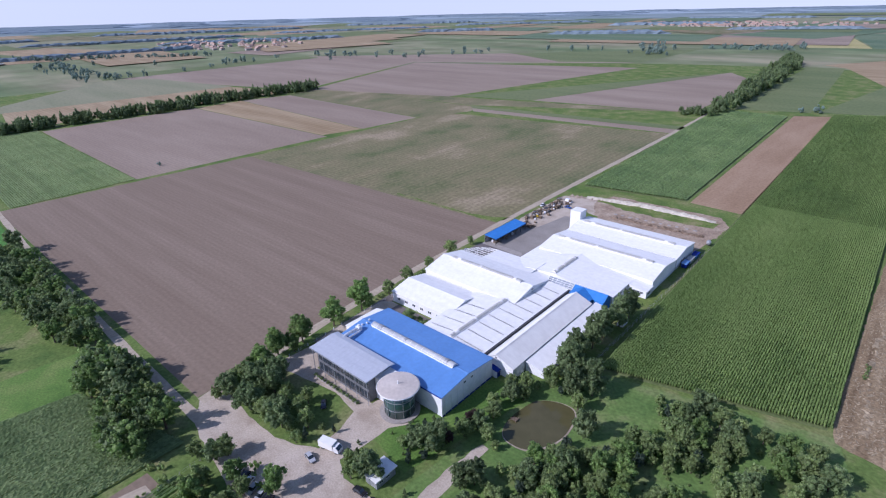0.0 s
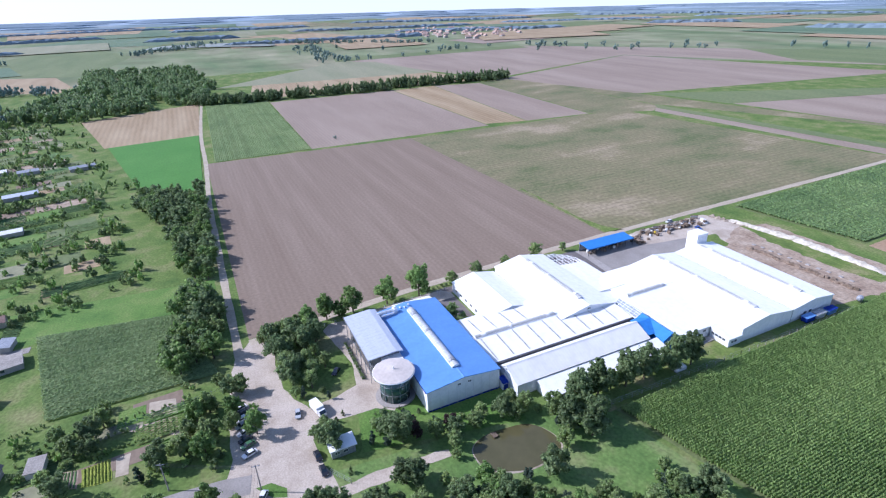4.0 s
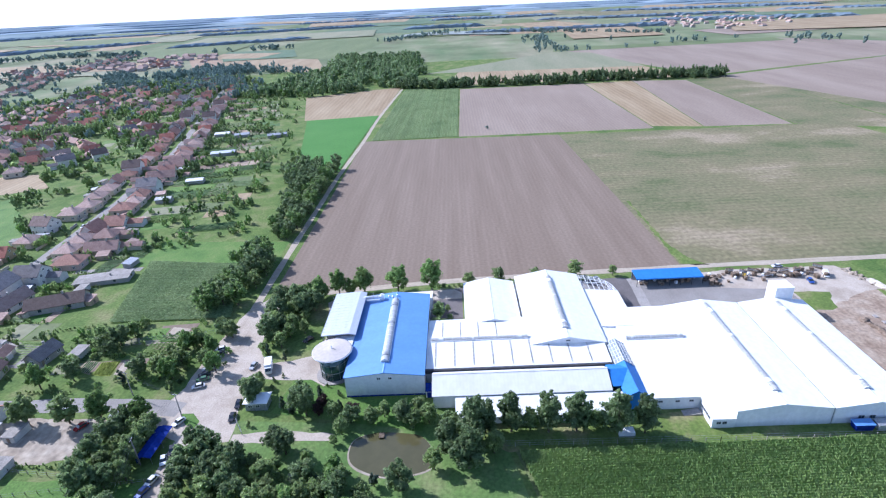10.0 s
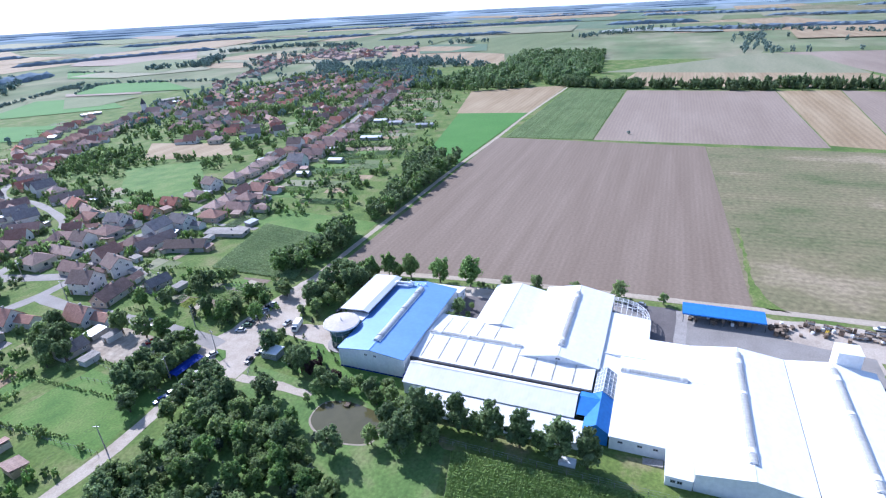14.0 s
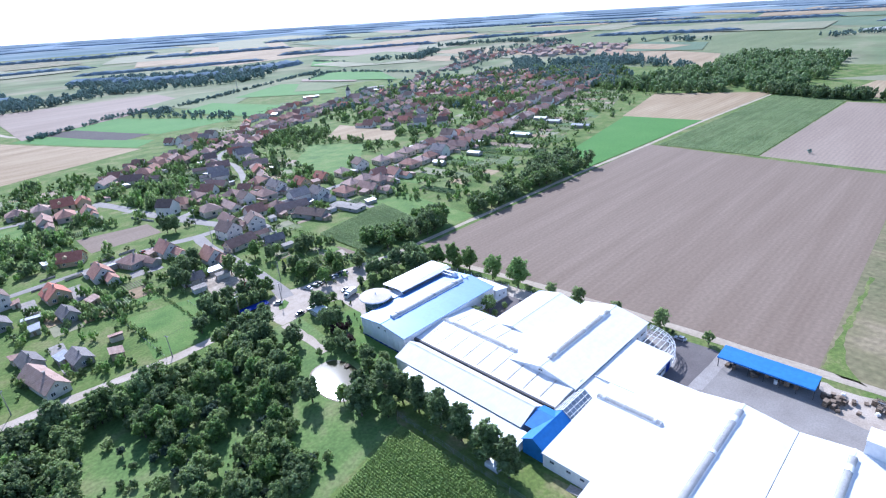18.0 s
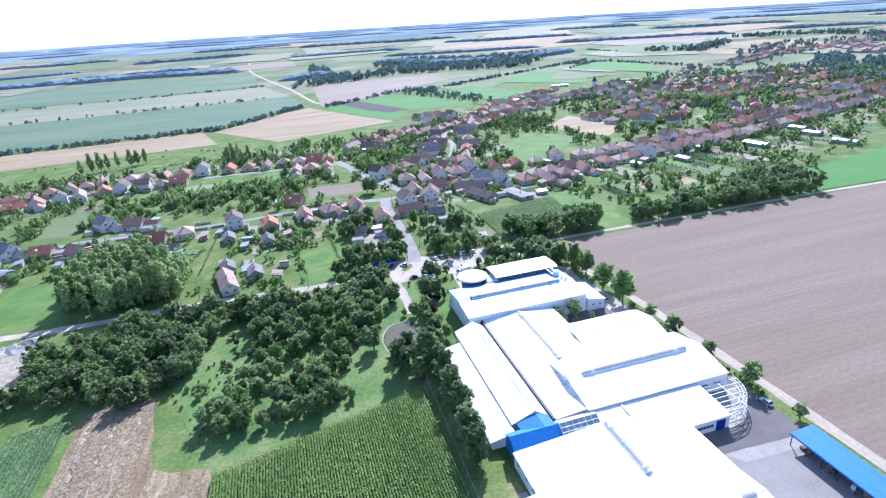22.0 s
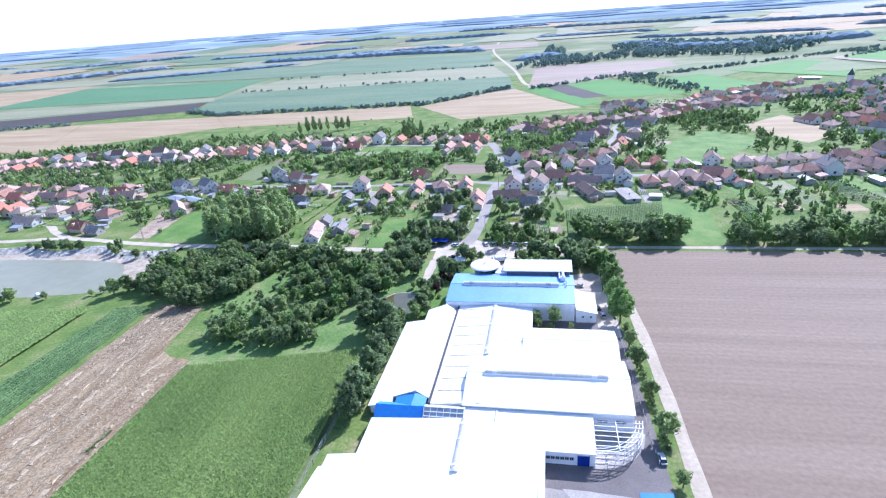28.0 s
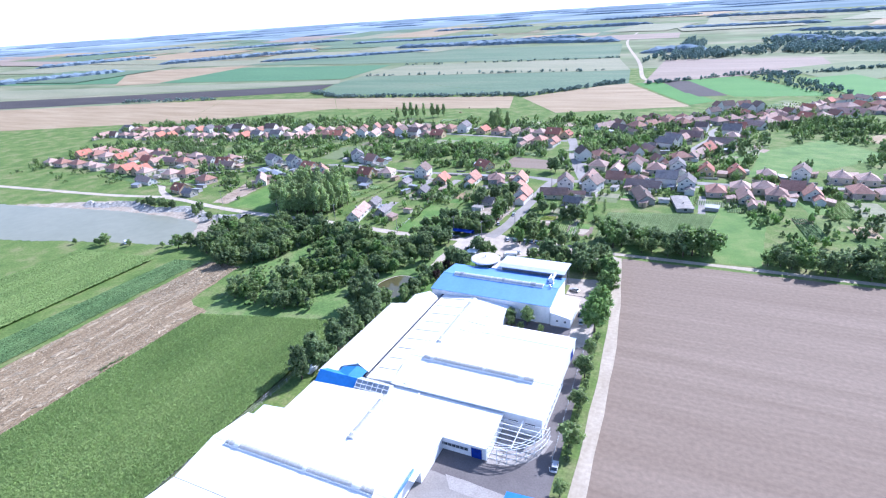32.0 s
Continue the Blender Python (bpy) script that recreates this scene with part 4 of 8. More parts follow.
# round entrance tower
tower = thing("entrance_rotunda", "glazed round entrance tower under a wide tan disc roof", "tower", -99.6, 86.8)
N = 36
ring = [(math.cos(2 * math.pi * k / N), math.sin(2 * math.pi * k / N)) for k in range(N)]
part("drum", Shape().loft([[(4.75 * x, 4.75 * y, z) for x, y in ring] for z in (0, 9.0)]), M_green_glass, tower, "green curtain glass drum", True)
part("roof_disc", Shape().loft([[(r * x, r * y, z) for x, y in ring] for r, z in ((5.6, 8.95), (6.55, 9.2), (6.6, 9.6), (6.45, 9.75), (0.5, 10.35))]), M_tan, tower, "shallow tan membrane cone")
part("roof_rim", Shape().loft([[(r * x, r * y, z) for x, y in ring] for r, z in ((6.62, 9.25), (6.72, 9.3), (6.72, 9.62), (6.62, 9.66))], caps=False), M_whitewall, tower)
part("finial", Shape().tube((0, 0, 10.3), (0, 0, 11.5), 0.3, 0.12, 8), M_whitewall, tower)
for k in range(0, N, 3):
    part("mullion", Shape().tube((4.8 * ring[k][0], 4.8 * ring[k][1], 0), (4.8 * ring[k][0], 4.8 * ring[k][1], 9.0), 0.06, n=5), M_grey, tower)
for z in (0.15, 3.2, 6.2):
    part("transom", Shape().loft([[(r * x, r * y, z + h) for x, y in ring] for r, h in ((4.78, 0), (4.86, 0), (4.86, 0.18), (4.78, 0.18))], caps=False), M_grey, tower)
part("terrace_ring", Shape().loft([[(r * x, r * y, z) for x, y in ring] for r, z in ((6.4, 0), (6.4, 0.35), (4.7, 0.36))]), M_concrete, tower)

# long barn with aged roof, and the lean-to before it
barn = thing("long_barn", "long white store with an aged grey-white gabled roof", "industrial hall")
wall_ring(barn, -92.0, -80.6, 120.8, 174.7, 4.6, M_whitewall, gable=("y", -87.6, 7.4))
gable_roof(barn, -91.7, -80.6, 120.8, 174.7, 4.75, 7.55, "y", -87.6, M_cream, 0.3, seams=0)
window(barn, -87.6, 120.75, 6.2, 0.9, 0.9, "-y")
gut = thing("roof_gutter", "dark box gutter between two roofs", "gutter", -92.2, 150)
part("trough", Shape().box(-0.45, 0.3, -32, 28, 4.2, 5.65), M_dark, gut)
part("downpipe", Shape().tube((0, -31.8, 0), (0, -31.8, 4.6), 0.12, n=6), M_grey, gut)
shed = thing("lean_to_shed", "white lean-to store with a row of dark openings", "shed")
s = Shape().loft([[(-80.3, y, 0), (-73.2, y, 0), (-73.2, y, 2.9), (-80.3, y, 4.1)] for y in (128.0, 177.4)])
part("wall", s, M_whitewall, shed)
part("roof_slope", Shape().slab([(-80.25, 127.6, 4.3), (-72.6, 127.6, 2.95), (-72.6, 177.8, 2.95), (-80.25, 177.8, 4.3)], 0.18), M_white, shed)
for k in range(9):
    window(shed, -73.15, 131.5 + k * 5.2, 1.7, 2.4, 1.3, "+x", M_grey)
entry = thing("side_entrance", "small blue lean-to entrance between two halls", "entrance")
s = Shape().loft([[(-88.5, y, 0), (-85.6, y, 0), (-85.6, y, 2.6), (-88.5, y, 3.2)] for y in (118.3, 120.7)])
part("wall", s, M_whitewall, entry)
part("roof_slope", Shape().slab([(-88.6, 118.2, 3.4), (-85.2, 118.2, 2.75), (-85.2, 120.4, 2.75), (-88.6, 120.4, 3.4)], 0.15), M_deepblue, entry, "blue sheet roof")
door(entry, -85.55, 119.5, 1.6, 2.1, "+x", M_deepblue)

# strip-lit hall
strip = thing("strip_lit_hall", "white hall whose roof carries grey rooflight strips", "industrial hall")
wall_ring(strip, -121.5, -92.6, 118.4, 178.0, 5.4, M_whitewall, gable=("y", -107.0, 6.6))
gable_roof(strip, -121.5, -92.6, 118.4, 178.0, 5.5, 6.75, "y", -107.0, M_white, 0.1, seams=0)
barrel(strip, (-107.0, 119.6), (-107.0, 153.0), 1.7, 0.6, "y", 6.9)
for k in range(9):
    y = 121.3 + k * 6.35
    a, b = (-105.4, 6.78 - 1.25 * 1.6 / 14.45), (-93.8, 5.65)
    s = Shape().loft([[(a[0], y + d, a[1] + h), (b[0], y + d, b[1] + h)] for d, h in ((-0.22, -0.1), (-0.22, 0.025), (0.22, 0.025), (0.22, -0.1))])
    part("rooflight_strip", s, M_strip, strip)
for k in range(4):
    y = 123.5 + k * 6.35
    s = Shape().loft([[(-119.5, y + d, 5.66 + h), (-109.0, y + d, 6.57 + h)] for d, h in ((-0.25, -0.1), (-0.25, 0.05), (0.25, 0.05), (0.25, -0.1))])
    part("rooflight_strip", s, M_strip, strip)

# rear halls
rear = thing("rear_hall", "white gabled hall beside the planted court", "industrial hall")
wall_ring(rear, -150.3, -119.0, 132.0, 152.2, 4.6, M_whitewall, gable=("x", 142.2, 6.8))
gable_roof(rear, -150.3, -119.0, 132.0, 152.2, 4.75, 6.95, "x", 142.2, M_white, 0.3, seams=0)
for k in range(6):
    window(rear, -146.5 + k * 4.4, 131.95, 2.3, 1.8, 1.2, "-y")
door(rear, -150.35, 138.0, 3.2, 3.4, "-x", M_deepblue)
main = thing("main_hall", "tall white gabled hall with a long ridge rooflight", "industrial hall")
wall_ring(main, -151.0, -102.8, 153.4, 178.7, 6.2, M_whitewall, gable=("x", 166.0, 8.9))
gable_roof(main, -151.0, -102.8, 153.4, 178.7, 6.4, 9.1, "x", 166.0, M_white, 0.35, seams=0)
barrel(main, (-145.0, 166.0), (-108.0, 166.0), 1.9, 0.7, "x", 9.25)
window(main, -102.75, 166.0, 7.5, 1.6, 0.7, "+x")
for k in range(8):
    window(main, -151.05, 156 + k * 2.9, 2.4, 1.6, 1.2, "-x")
for x in (-147.5, -142.5):
    window(main, x, 178.75, 3.4, 3.0, 1.0, "+y")
annex = thing("low_annex", "low white annex with a window band and a blue door", "annex")
s = Shape().loft([[(x, 179.0, 0), (x, 192.6, 0), (x, 192.6, 4.3), (x, 179.0, 5.4)] for x in (-139.4, -113.2)])
part("wall", s, M_whitewall, annex)
part("roof_slope", Shape().slab([(-139.8, 179.05, 5.6), (-113.0, 179.05, 5.6), (-113.0, 193.0, 4.5), (-139.8, 193.0, 4.5)], 0.22), M_white, annex)
part("parapet", Shape().box(-113.0, -112.7, 179.2, 192.6, 4.3, 5.9), M_white, annex)
for k in range(8):
    window(annex, -125.0 - k * 1.22, 192.68, 2.2, 1.1, 1.0, "+y", M_grey)
door(annex, -136.6, 192.68, 3.0, 3.4, "+y", M_deepblue)
# steel pergola round the corner
perg = thing("steel_pergola", "curved white steel pergola frame at the hall corner", "pergola")
cx, cy = -139.6, 179.0
for z, r in ((4.6, 13.6), (4.6, 12.7), (4.6, 11.8), (3.2, 13.7), (1.6, 13.8)):
    pts = [(cx - r * math.sin(a), cy + r * math.cos(a), z) for a in [radians(90 * k / 8) for k in range(9)]]
    s = Shape().loft([[(p[0] + u * (p[0] - cx) / math.hypot(p[0] - cx, p[1] - cy), p[1] + u * (p[1] - cy) / math.hypot(p[0] - cx, p[1] - cy), p[2] + v) for u, v in ((-0.07, -0.07), (0.07, -0.07), (0.07, 0.07), (-0.07, 0.07))] for p in pts])
    part("curved_rail", s, M_white, perg)
for k in range(9):
    a = radians(90 * k / 8)
    e = (cx - 13.6 * math.sin(a), cy + 13.6 * math.cos(a))
    part("post", Shape().tube((*e, 0), (*e, 4.7), 0.09, n=5), M_white, perg)
for k in range(7):
    y = 180.4 + k * 1.9
    w = math.sqrt(max(0.5, 13.6 ** 2 - (y - cy) ** 2))
    part("rafter", Shape().box(cx - w, cx, y - 0.08, y + 0.08, 4.67, 4.88), M_white, perg)
for k in range(1):
    x = cx - 6.2
    d = math.sqrt(13.6 ** 2 - (x - cx) ** 2)
    part("purlin", Shape().box(x - 0.1, x + 0.1, cy + 0.2, cy + d, 4.9, 5.05), M_white, perg)
region("pergola_paving", [(cx, cy + 14.6), (cx - 6, cy + 13.2), (cx - 10.5, cy + 10), (cx - 13.5, cy + 5.5), (cx - 14.6, cy), (cx, cy)], 0.07, M_concrete, "white paving under the pergola", "paving")

# glazed and blue link
link = thing("glazed_link", "link building with grey glass roof between white halls", "link building")
part("wall", Shape().loft([[(x, 178.9, 0), (x, 184.7, 0), (x, 184.7, 4.6), (x, 181.4, 6.9), (x, 178.9, 5.4)] for x in (-103.6, -91.6)]), M_whitewall, link)
for y0, z0, y1, z1, glass in ((178.8, 5.5, 181.4, 7.05, M_greyglass), (181.4, 7.05, 184.95, 4.7, M_greyglass)):
    slope = part("glass_roof", Shape().slab([(-103.6, y0, z0), (-91.6, y0, z0), (-91.6, y1, z1), (-103.6, y1, z1)], 0.1), glass, link, "grey glazed roof slope")
    for k in range(7):
        x = -103.5 + k * 1.97
        part("glazing_bar", Shape().loft([[(x - 0.07, y, z - 0.02), (x + 0.07, y, z - 0.02), (x + 0.07, y, z + 0.12), (x - 0.07, y, z + 0.12)] for y, z in ((y0, z0), (y1, z1))]), M_whitewall, slope)
    for t in (0.02, 0.35, 0.67, 0.98):
        y, z = y0 + (y1 - y0) * t, z0 + (z1 - z0) * t
        part("glazing_bar", Shape().box(-103.6, -91.6, y - 0.06, y + 0.06, z - 0.05, z + 0.1), M_whitewall, slope)
bl = thing("blue_link", "bright blue sheet-clad link with a small gable", "link building")
part("wall", Shape().loft([[(x, 178.0, 0), (x, 184.6, 0), (x, 184.6, 4.4), (x, 181.4, 6.7), (x, 178.0, 4.9)] for x in (-91.5, -77.2)]), M_canopy, bl)
part("roof_slope", Shape().slab([(-91.5, 181.4, 7.0), (-76.8, 181.4, 7.0), (-76.8, 184.95, 4.5), (-91.5, 184.95, 4.5)], 0.18), M_canopy, bl)
part("roof_slope", Shape().slab([(-91.5, 177.75, 4.9), (-76.8, 177.75, 4.9), (-76.8, 181.4, 7.0), (-91.5, 181.4, 7.0)], 0.18), M_canopy, bl)
part("cross_gable", Shape().loft([[(-91.3, y, 5.75), (-81.6, y, 5.1), (-87.6, y, z)] for y, z in ((175.4, 7.0), (181.3, 7.0))]), M_canopy, bl, "small blue cross gable")

# large east hall
big = thing("east_hall", "very large white double-gabled hall with ridge rooflights", "industrial hall")
wall_ring(big, -124.6, -68.6, 206.2, 232.2, 5.6, M_whitewall, gable=("x", 219.0, 7.6))
gable_roof(big, -124.6, -68.6, 206.2, 232.2, 5.8, 7.8, "x", 219.0, M_white, 0.25, seams=0)
barrel(big, (-121.2, 219.0), (-74.0, 219.0), 1.9, 0.65, "x", 7.95)
big2 = thing("end_hall", "white gabled end hall beside a dark valley gutter", "industrial hall")
wall_ring(big2, -124.6, -68.6, 232.9, 256.2, 5.6, M_whitewall, gable=("x", 244.6, 7.2))
gable_roof(big2, -124.6, -68.6, 232.9, 256.2, 5.8, 7.4, "x", 244.6, M_white, 0.25, seams=0)
barrel(big2, (-121.0, 244.6), (-74.0, 244.6), 1.9, 0.65, "x", 7.55)
vg = thing("valley_gutter", "dark valley gutter between twin roofs", "gutter")
part("trough", Shape().box(-124.9, -68.5, 232.35, 232.75, 5.3, 5.75), M_dark, vg)
part("closing_wall", Shape().box(-124.5, -68.7, 232.2, 232.9, 0, 5.3), M_whitewall, vg)
part("downpipe", Shape().tube((-68.45, 232.5, 0), (-68.45, 232.5, 5.4), 0.09, n=6), M_grey, vg)
for y in (240.5, 243.5):
    window(big2, -68.55, y, 2.2, 1.6, 1.1, "+x", M_grey)
low = thing("low_hall", "low white hall with a broad shallow roof", "industrial hall")
wall_ring(low, -126.4, -76.6, 185.1, 206.0, 4.4, M_whitewall, gable=("y", -104.2, 6.3))
gable_roof(low, -126.4, -76.6, 185.1, 209.8, 4.55, 6.45, "y", -104.2, M_white, 0.3, seams=0)
barrel(low, (-104.2, 185.6), (-104.2, 204.6), 1.8, 0.7, "y", 6.6, ribs=1.0)
part("valley_wall", Shape().box(-112.7, -103.7, 179.1, 185.0, 0, 4.5), M_whitewall, low)
part("valley_slope", Shape().slab([(-112.7, 178.95, 5.7), (-103.7, 178.95, 5.7), (-103.7, 185.6, 4.95), (-112.7, 185.6, 4.95)], 0.2), M_white, low, "small sloped roof between two halls")
for y in (188.0, 193.0, 197.0):
    window(low, -76.55, y, 3.0, 1.3, 0.7, "+x", M_grey)
door(low, -76.55, 203.0, 1.2, 2.1, "+x", M_grey)
ent = thing("front_office", "small white lean-to with a strip of windows", "annex")
s = Shape().loft([[(-76.2, y, 0), (-68.4, y, 0), (-68.4, y, 3.4), (-76.2, y, 4.4)] for y in (199.6, 206.0)])
part("wall", s, M_whitewall, ent)
part("roof_slope", Shape().slab([(-76.2, 199.3, 4.6), (-68.0, 199.3, 3.55), (-68.0, 206.0, 3.55), (-76.2, 206.0, 4.6)], 0.18), M_white, ent)
for k in range(4):
    window(ent, -74.9 + k * 1.5, 199.55, 2.3, 1.2, 0.9, "-y", M_grey)
for k in range(2):
    window(ent, -68.35, 201.4 + k * 1.6, 1.9, 1.2, 0.9, "+x", M_grey)
part("ramp", Shape().loft([[(x, 194.0, 0.02), (x, 199.2, 0.02), (x, 199.2, 0.7)] for x in (-76.0, -73.6)]), M_concrete, ent)
box = thing("rooftop_box", "plain white box tower on the hall corner", "tower", -127.6, 249.2)
part("body", Shape().box(-3.0, 2.9, -3.2, 3.2, 0, 11.0), M_whitewall, box)
part("coping", Shape().box(-3.12, 3.02, -3.32, 3.32, 11.0, 11.25), M_white, box)
for k in range(3):
    part("blue_fascia", Shape().box(-125.2, -124.95, 207 + k * 8.3, 214.8 + k * 8.3, 4.6, 5.6), M_blue, big)

# blue open canopy in the yard
can = thing("yard_canopy", "open store with a blue sheet roof on dark posts", "canopy")
part("roof", Shape().slab([(-156.4, 203.6, 4.5), (-149.0, 203.6, 3.9), (-149.0, 231.2, 3.9), (-156.4, 231.2, 4.5)], 0.2), M_canopy, can, "blue sheet roof")
part("fascia", Shape().box(-149.0, -148.9, 203.6, 231.2, 3.45, 3.95), M_canopy, can)
for k in range(7):
    for x in (-149.4, -156.0):
        part("post", Shape().box(x - 0.1, x + 0.1, 204.0 + k * 4.5, 204.2 + k * 4.5, 0, 3.7), M_dark, can)
part("rear_wall", Shape().box(-156.3, -156.15, 203.8, 231.0, 0, 3.8), M_grey, can)
rnd = random.Random(5)


def pallet_stack(x, y, n, w=1.2, d=0.9, turn=0):
    ob = thing("pallet_stack", "stack of weathered wooden pallets and crates", "pallets", x, y, 0.06, turn, group="pallet stacks in the yard")
    for k in range(n):
        s = Shape().box(-w / 2, w / 2, -d / 2, d / 2, k * 0.24 + 0.12, k * 0.24 + 0.2)
        for u in (-w / 2, -0.06, w / 2 - 0.12):
            s.box(u, u + 0.12, -d / 2, d / 2, k * 0.24, k * 0.24 + 0.12)
        part("pallet", s, M_rust, ob)
    return ob


def bulk_bag(x, y, h, turn):
    """A filled sack, wider at the middle, with four lifting loops."""
    ob = thing("bulk_bag", "white woven bulk bag standing in the yard", "sack", x, y, 0.06, turn, group="bulk bags in the yard")
    part("sack", Shape().loft([[(u * r, v * r, z * h) for u, v in ((-1, -0.7), (-0.7, -1), (0.7, -1), (1, -0.7), (1, 0.7), (0.7, 1), (-0.7, 1), (-1, 0.7))] for r, z in ((0.42, 0), (0.52, 0.25), (0.54, 0.6), (0.46, 0.92), (0.2, 1.0))]), M_whitewall, ob)
    for u, v in ((-0.4, -0.4), (0.4, -0.4), (0.4, 0.4), (-0.4, 0.4)):
        part("loop", Shape().tube((u, v, h * 0.85), (u * 0.8, v * 0.8, h * 1.2), 0.03, n=4), M_whitewall, ob)


def steel_rack(x, y, l, h, turn):
    """A loaded cantilever rack of bars."""
    ob = thing("steel_rack", "dark steel rack loaded with grey bars", "rack", x, y, 0.06, turn, group="steel racks in the yard")
    for u in (-l / 2 + 0.3, 0, l / 2 - 0.3):
        part("upright", Shape().box(u - 0.06, u + 0.06, -0.06, 0.06, 0, h), M_dark, ob)
        part("foot", Shape().box(u - 0.06, u + 0.06, -0.7, 0.7, 0, 0.12), M_dark, ob)
    for k in range(3):
        for v in (-0.45, -0.22, 0.25, 0.5):
            part("bar", Shape().box(-l / 2, l / 2, v - 0.07, v + 0.07, 0.3 + k * h / 3.2, 0.42 + k * h / 3.2), M_grey if k % 2 else M_rust, ob)


for k in range(16):
    pallet_stack(rnd.uniform(-155.5, -150), rnd.uniform(205, 230), rnd.randint(3, 9), rnd.uniform(1, 2.2), rnd.uniform(0.9, 1.6), rnd.uniform(-10, 10))
for k in range(7):
    bulk_bag(rnd.uniform(-155, -150.5), rnd.uniform(205, 230), rnd.uniform(1.0, 1.4), rnd.uniform(0, 90))
for k in range(40):
    pallet_stack(rnd.uniform(-158, -150) + 2.5 * (k < 12), 233.5 + (k * 0.4 if k < 12 else 5 + (k - 12) * 1.6) + rnd.uniform(-0.5, 0.5), rnd.randint(2, 9), rnd.uniform(1, 2.0), rnd.uniform(0.9, 1.5), rnd.uniform(-25, 25))
for k in range(10):
    bulk_bag(rnd.uniform(-158, -151), 237 + k * 4.2 + rnd.uniform(-1, 1), rnd.uniform(0.9, 1.5), rnd.uniform(0, 90))
for k in range(9):
    steel_rack(rnd.uniform(-159, -153), 246 + k * 4.6 + rnd.uniform(-1, 1), rnd.uniform(2.5, 5.0), rnd.uniform(1.4, 2.4), rnd.uniform(50, 120))
fl = thing("forklift", "yellow forklift truck parked among the pallets", "forklift", -153.6, 250.4, 0.06, 60)
part("body", Shape().loft([[(-0.55, y, 0.35), (0.55, y, 0.35), (0.5, y, z), (-0.5, y, z)] for y, z in ((-1.1, 1.0), (-0.4, 1.05), (0.5, 1.0), (1.15, 1.3))]), M_yellowpaint, fl)
part("counterweight", Shape().loft([[(-0.55, y, 0.3), (0.55, y, 0.3), (0.5, y, z), (-0.5, y, z)] for y, z in ((1.16, 1.2), (1.5, 0.95))]), M_dark, fl)
for x in (-0.5, 0.5):
    part("cab_post", Shape().tube((x, -0.5, 1.0), (x, -0.3, 2.1), 0.04, n=5).tube((x, 0.9, 1.2), (x, 0.7, 2.1), 0.04, n=5), M_dark, fl)
    part("mast_rail", Shape().box(x * 0.6 - 0.06, x * 0.6 + 0.06, -1.3, -1.18, 0.1, 2.6), M_dark, fl)
    part("fork", Shape().box(x * 0.5 - 0.06, x * 0.5 + 0.06, -2.3, -1.3, 0.12, 0.18), M_dark, fl)
    for y in (-0.75, 0.85):
        part("wheel", Shape().tube((x - 0.1, y, 0.3), (x + 0.1, y, 0.3), 0.3, n=10), M_tyre, fl)
part("roof_guard", Shape().box(-0.55, 0.55, -0.35, 0.75, 2.1, 2.18), M_dark, fl)
for k, (x, y, c, lid, word) in enumerate(((-66.4, 239.6, M_deepblue, M_blue, "deep blue steel"), (-66.2, 245.6, M_silver, M_grey, "grey-white steel"), (-66.0, 251.8, M_blue, M_deepblue, "bright blue steel"))):
    t = thing("skip_container", word + " container beside the end hall", "container", x, y, 0.03, group="containers by the end hall")
    part("body", Shape().loft([[(-1.1, -2.2, 0.15), (1.1, -2.2, 0.15), (1.1, 2.2, 0.15), (-1.1, 2.2, 0.15)], [(-1.2, -2.6, 2.2), (1.2, -2.6, 2.2), (1.2, 2.6, 2.2), (-1.2, 2.6, 2.2)]]), c, t)
    part("lid", Shape().slab([(-1.3, -2.7, 2.34), (1.3, -2.7, 2.26), (1.3, 2.7, 2.26), (-1.3, 2.7, 2.34)], 0.1), lid, t)
    for y2 in (-1.5, -0.5, 0.5, 1.5):
        part("rib", Shape().loft([[(1.1, y2 - 0.07, 0.2), (1.18, y2 - 0.07, 0.2), (1.18, y2 + 0.07, 0.2), (1.1, y2 + 0.07, 0.2)], [(1.18, y2 - 0.07, 2.1), (1.27, y2 - 0.07, 2.1), (1.27, y2 + 0.07, 2.1), (1.18, y2 + 0.07, 2.1)]]), c, t)
    for y2 in (-1.7, 1.7):
        part("skid", Shape().box(-1.0, 1.0, y2 - 0.12, y2 + 0.12, 0, 0.15), M_dark, t)
mx = thing("mixer_drum", "round grey mixing drum on a steel frame", "machine", -65.6, 269.6, 0.03, 15)
part("drum", Shape().loft([[(r * math.cos(a * 0.5236), y, 1.75 + r * math.sin(a * 0.5236)) for a in range(12)] for y, r in ((-1.6, 0.5), (-0.8, 1.15), (0.5, 1.15), (1.3, 0.6))]), M_grey, mx)
for y2 in (-1.0, 1.0):
    part("trestle", Shape().tube((-0.9, y2, 0), (-0.5, y2, 1.0), 0.07, n=6).tube((0.9, y2, 0), (0.5, y2, 1.0), 0.07, n=6).tube((-0.7, y2, 0.5), (0.7, y2, 0.5), 0.06, n=6), M_dark, mx)

# ---- plants ----
ICO = None


def ico(sub):
    bm = bmesh.new()
    bmesh.ops.create_icosphere(bm, subdivisions=sub, radius=1)
    v = np.array([p.co[:] for p in bm.verts])
    f = [tuple(p.index for p in q.verts) for q in bm.faces]
    bm.free()
    return v, f


ICO1, ICO2 = ico(1), ico(2)


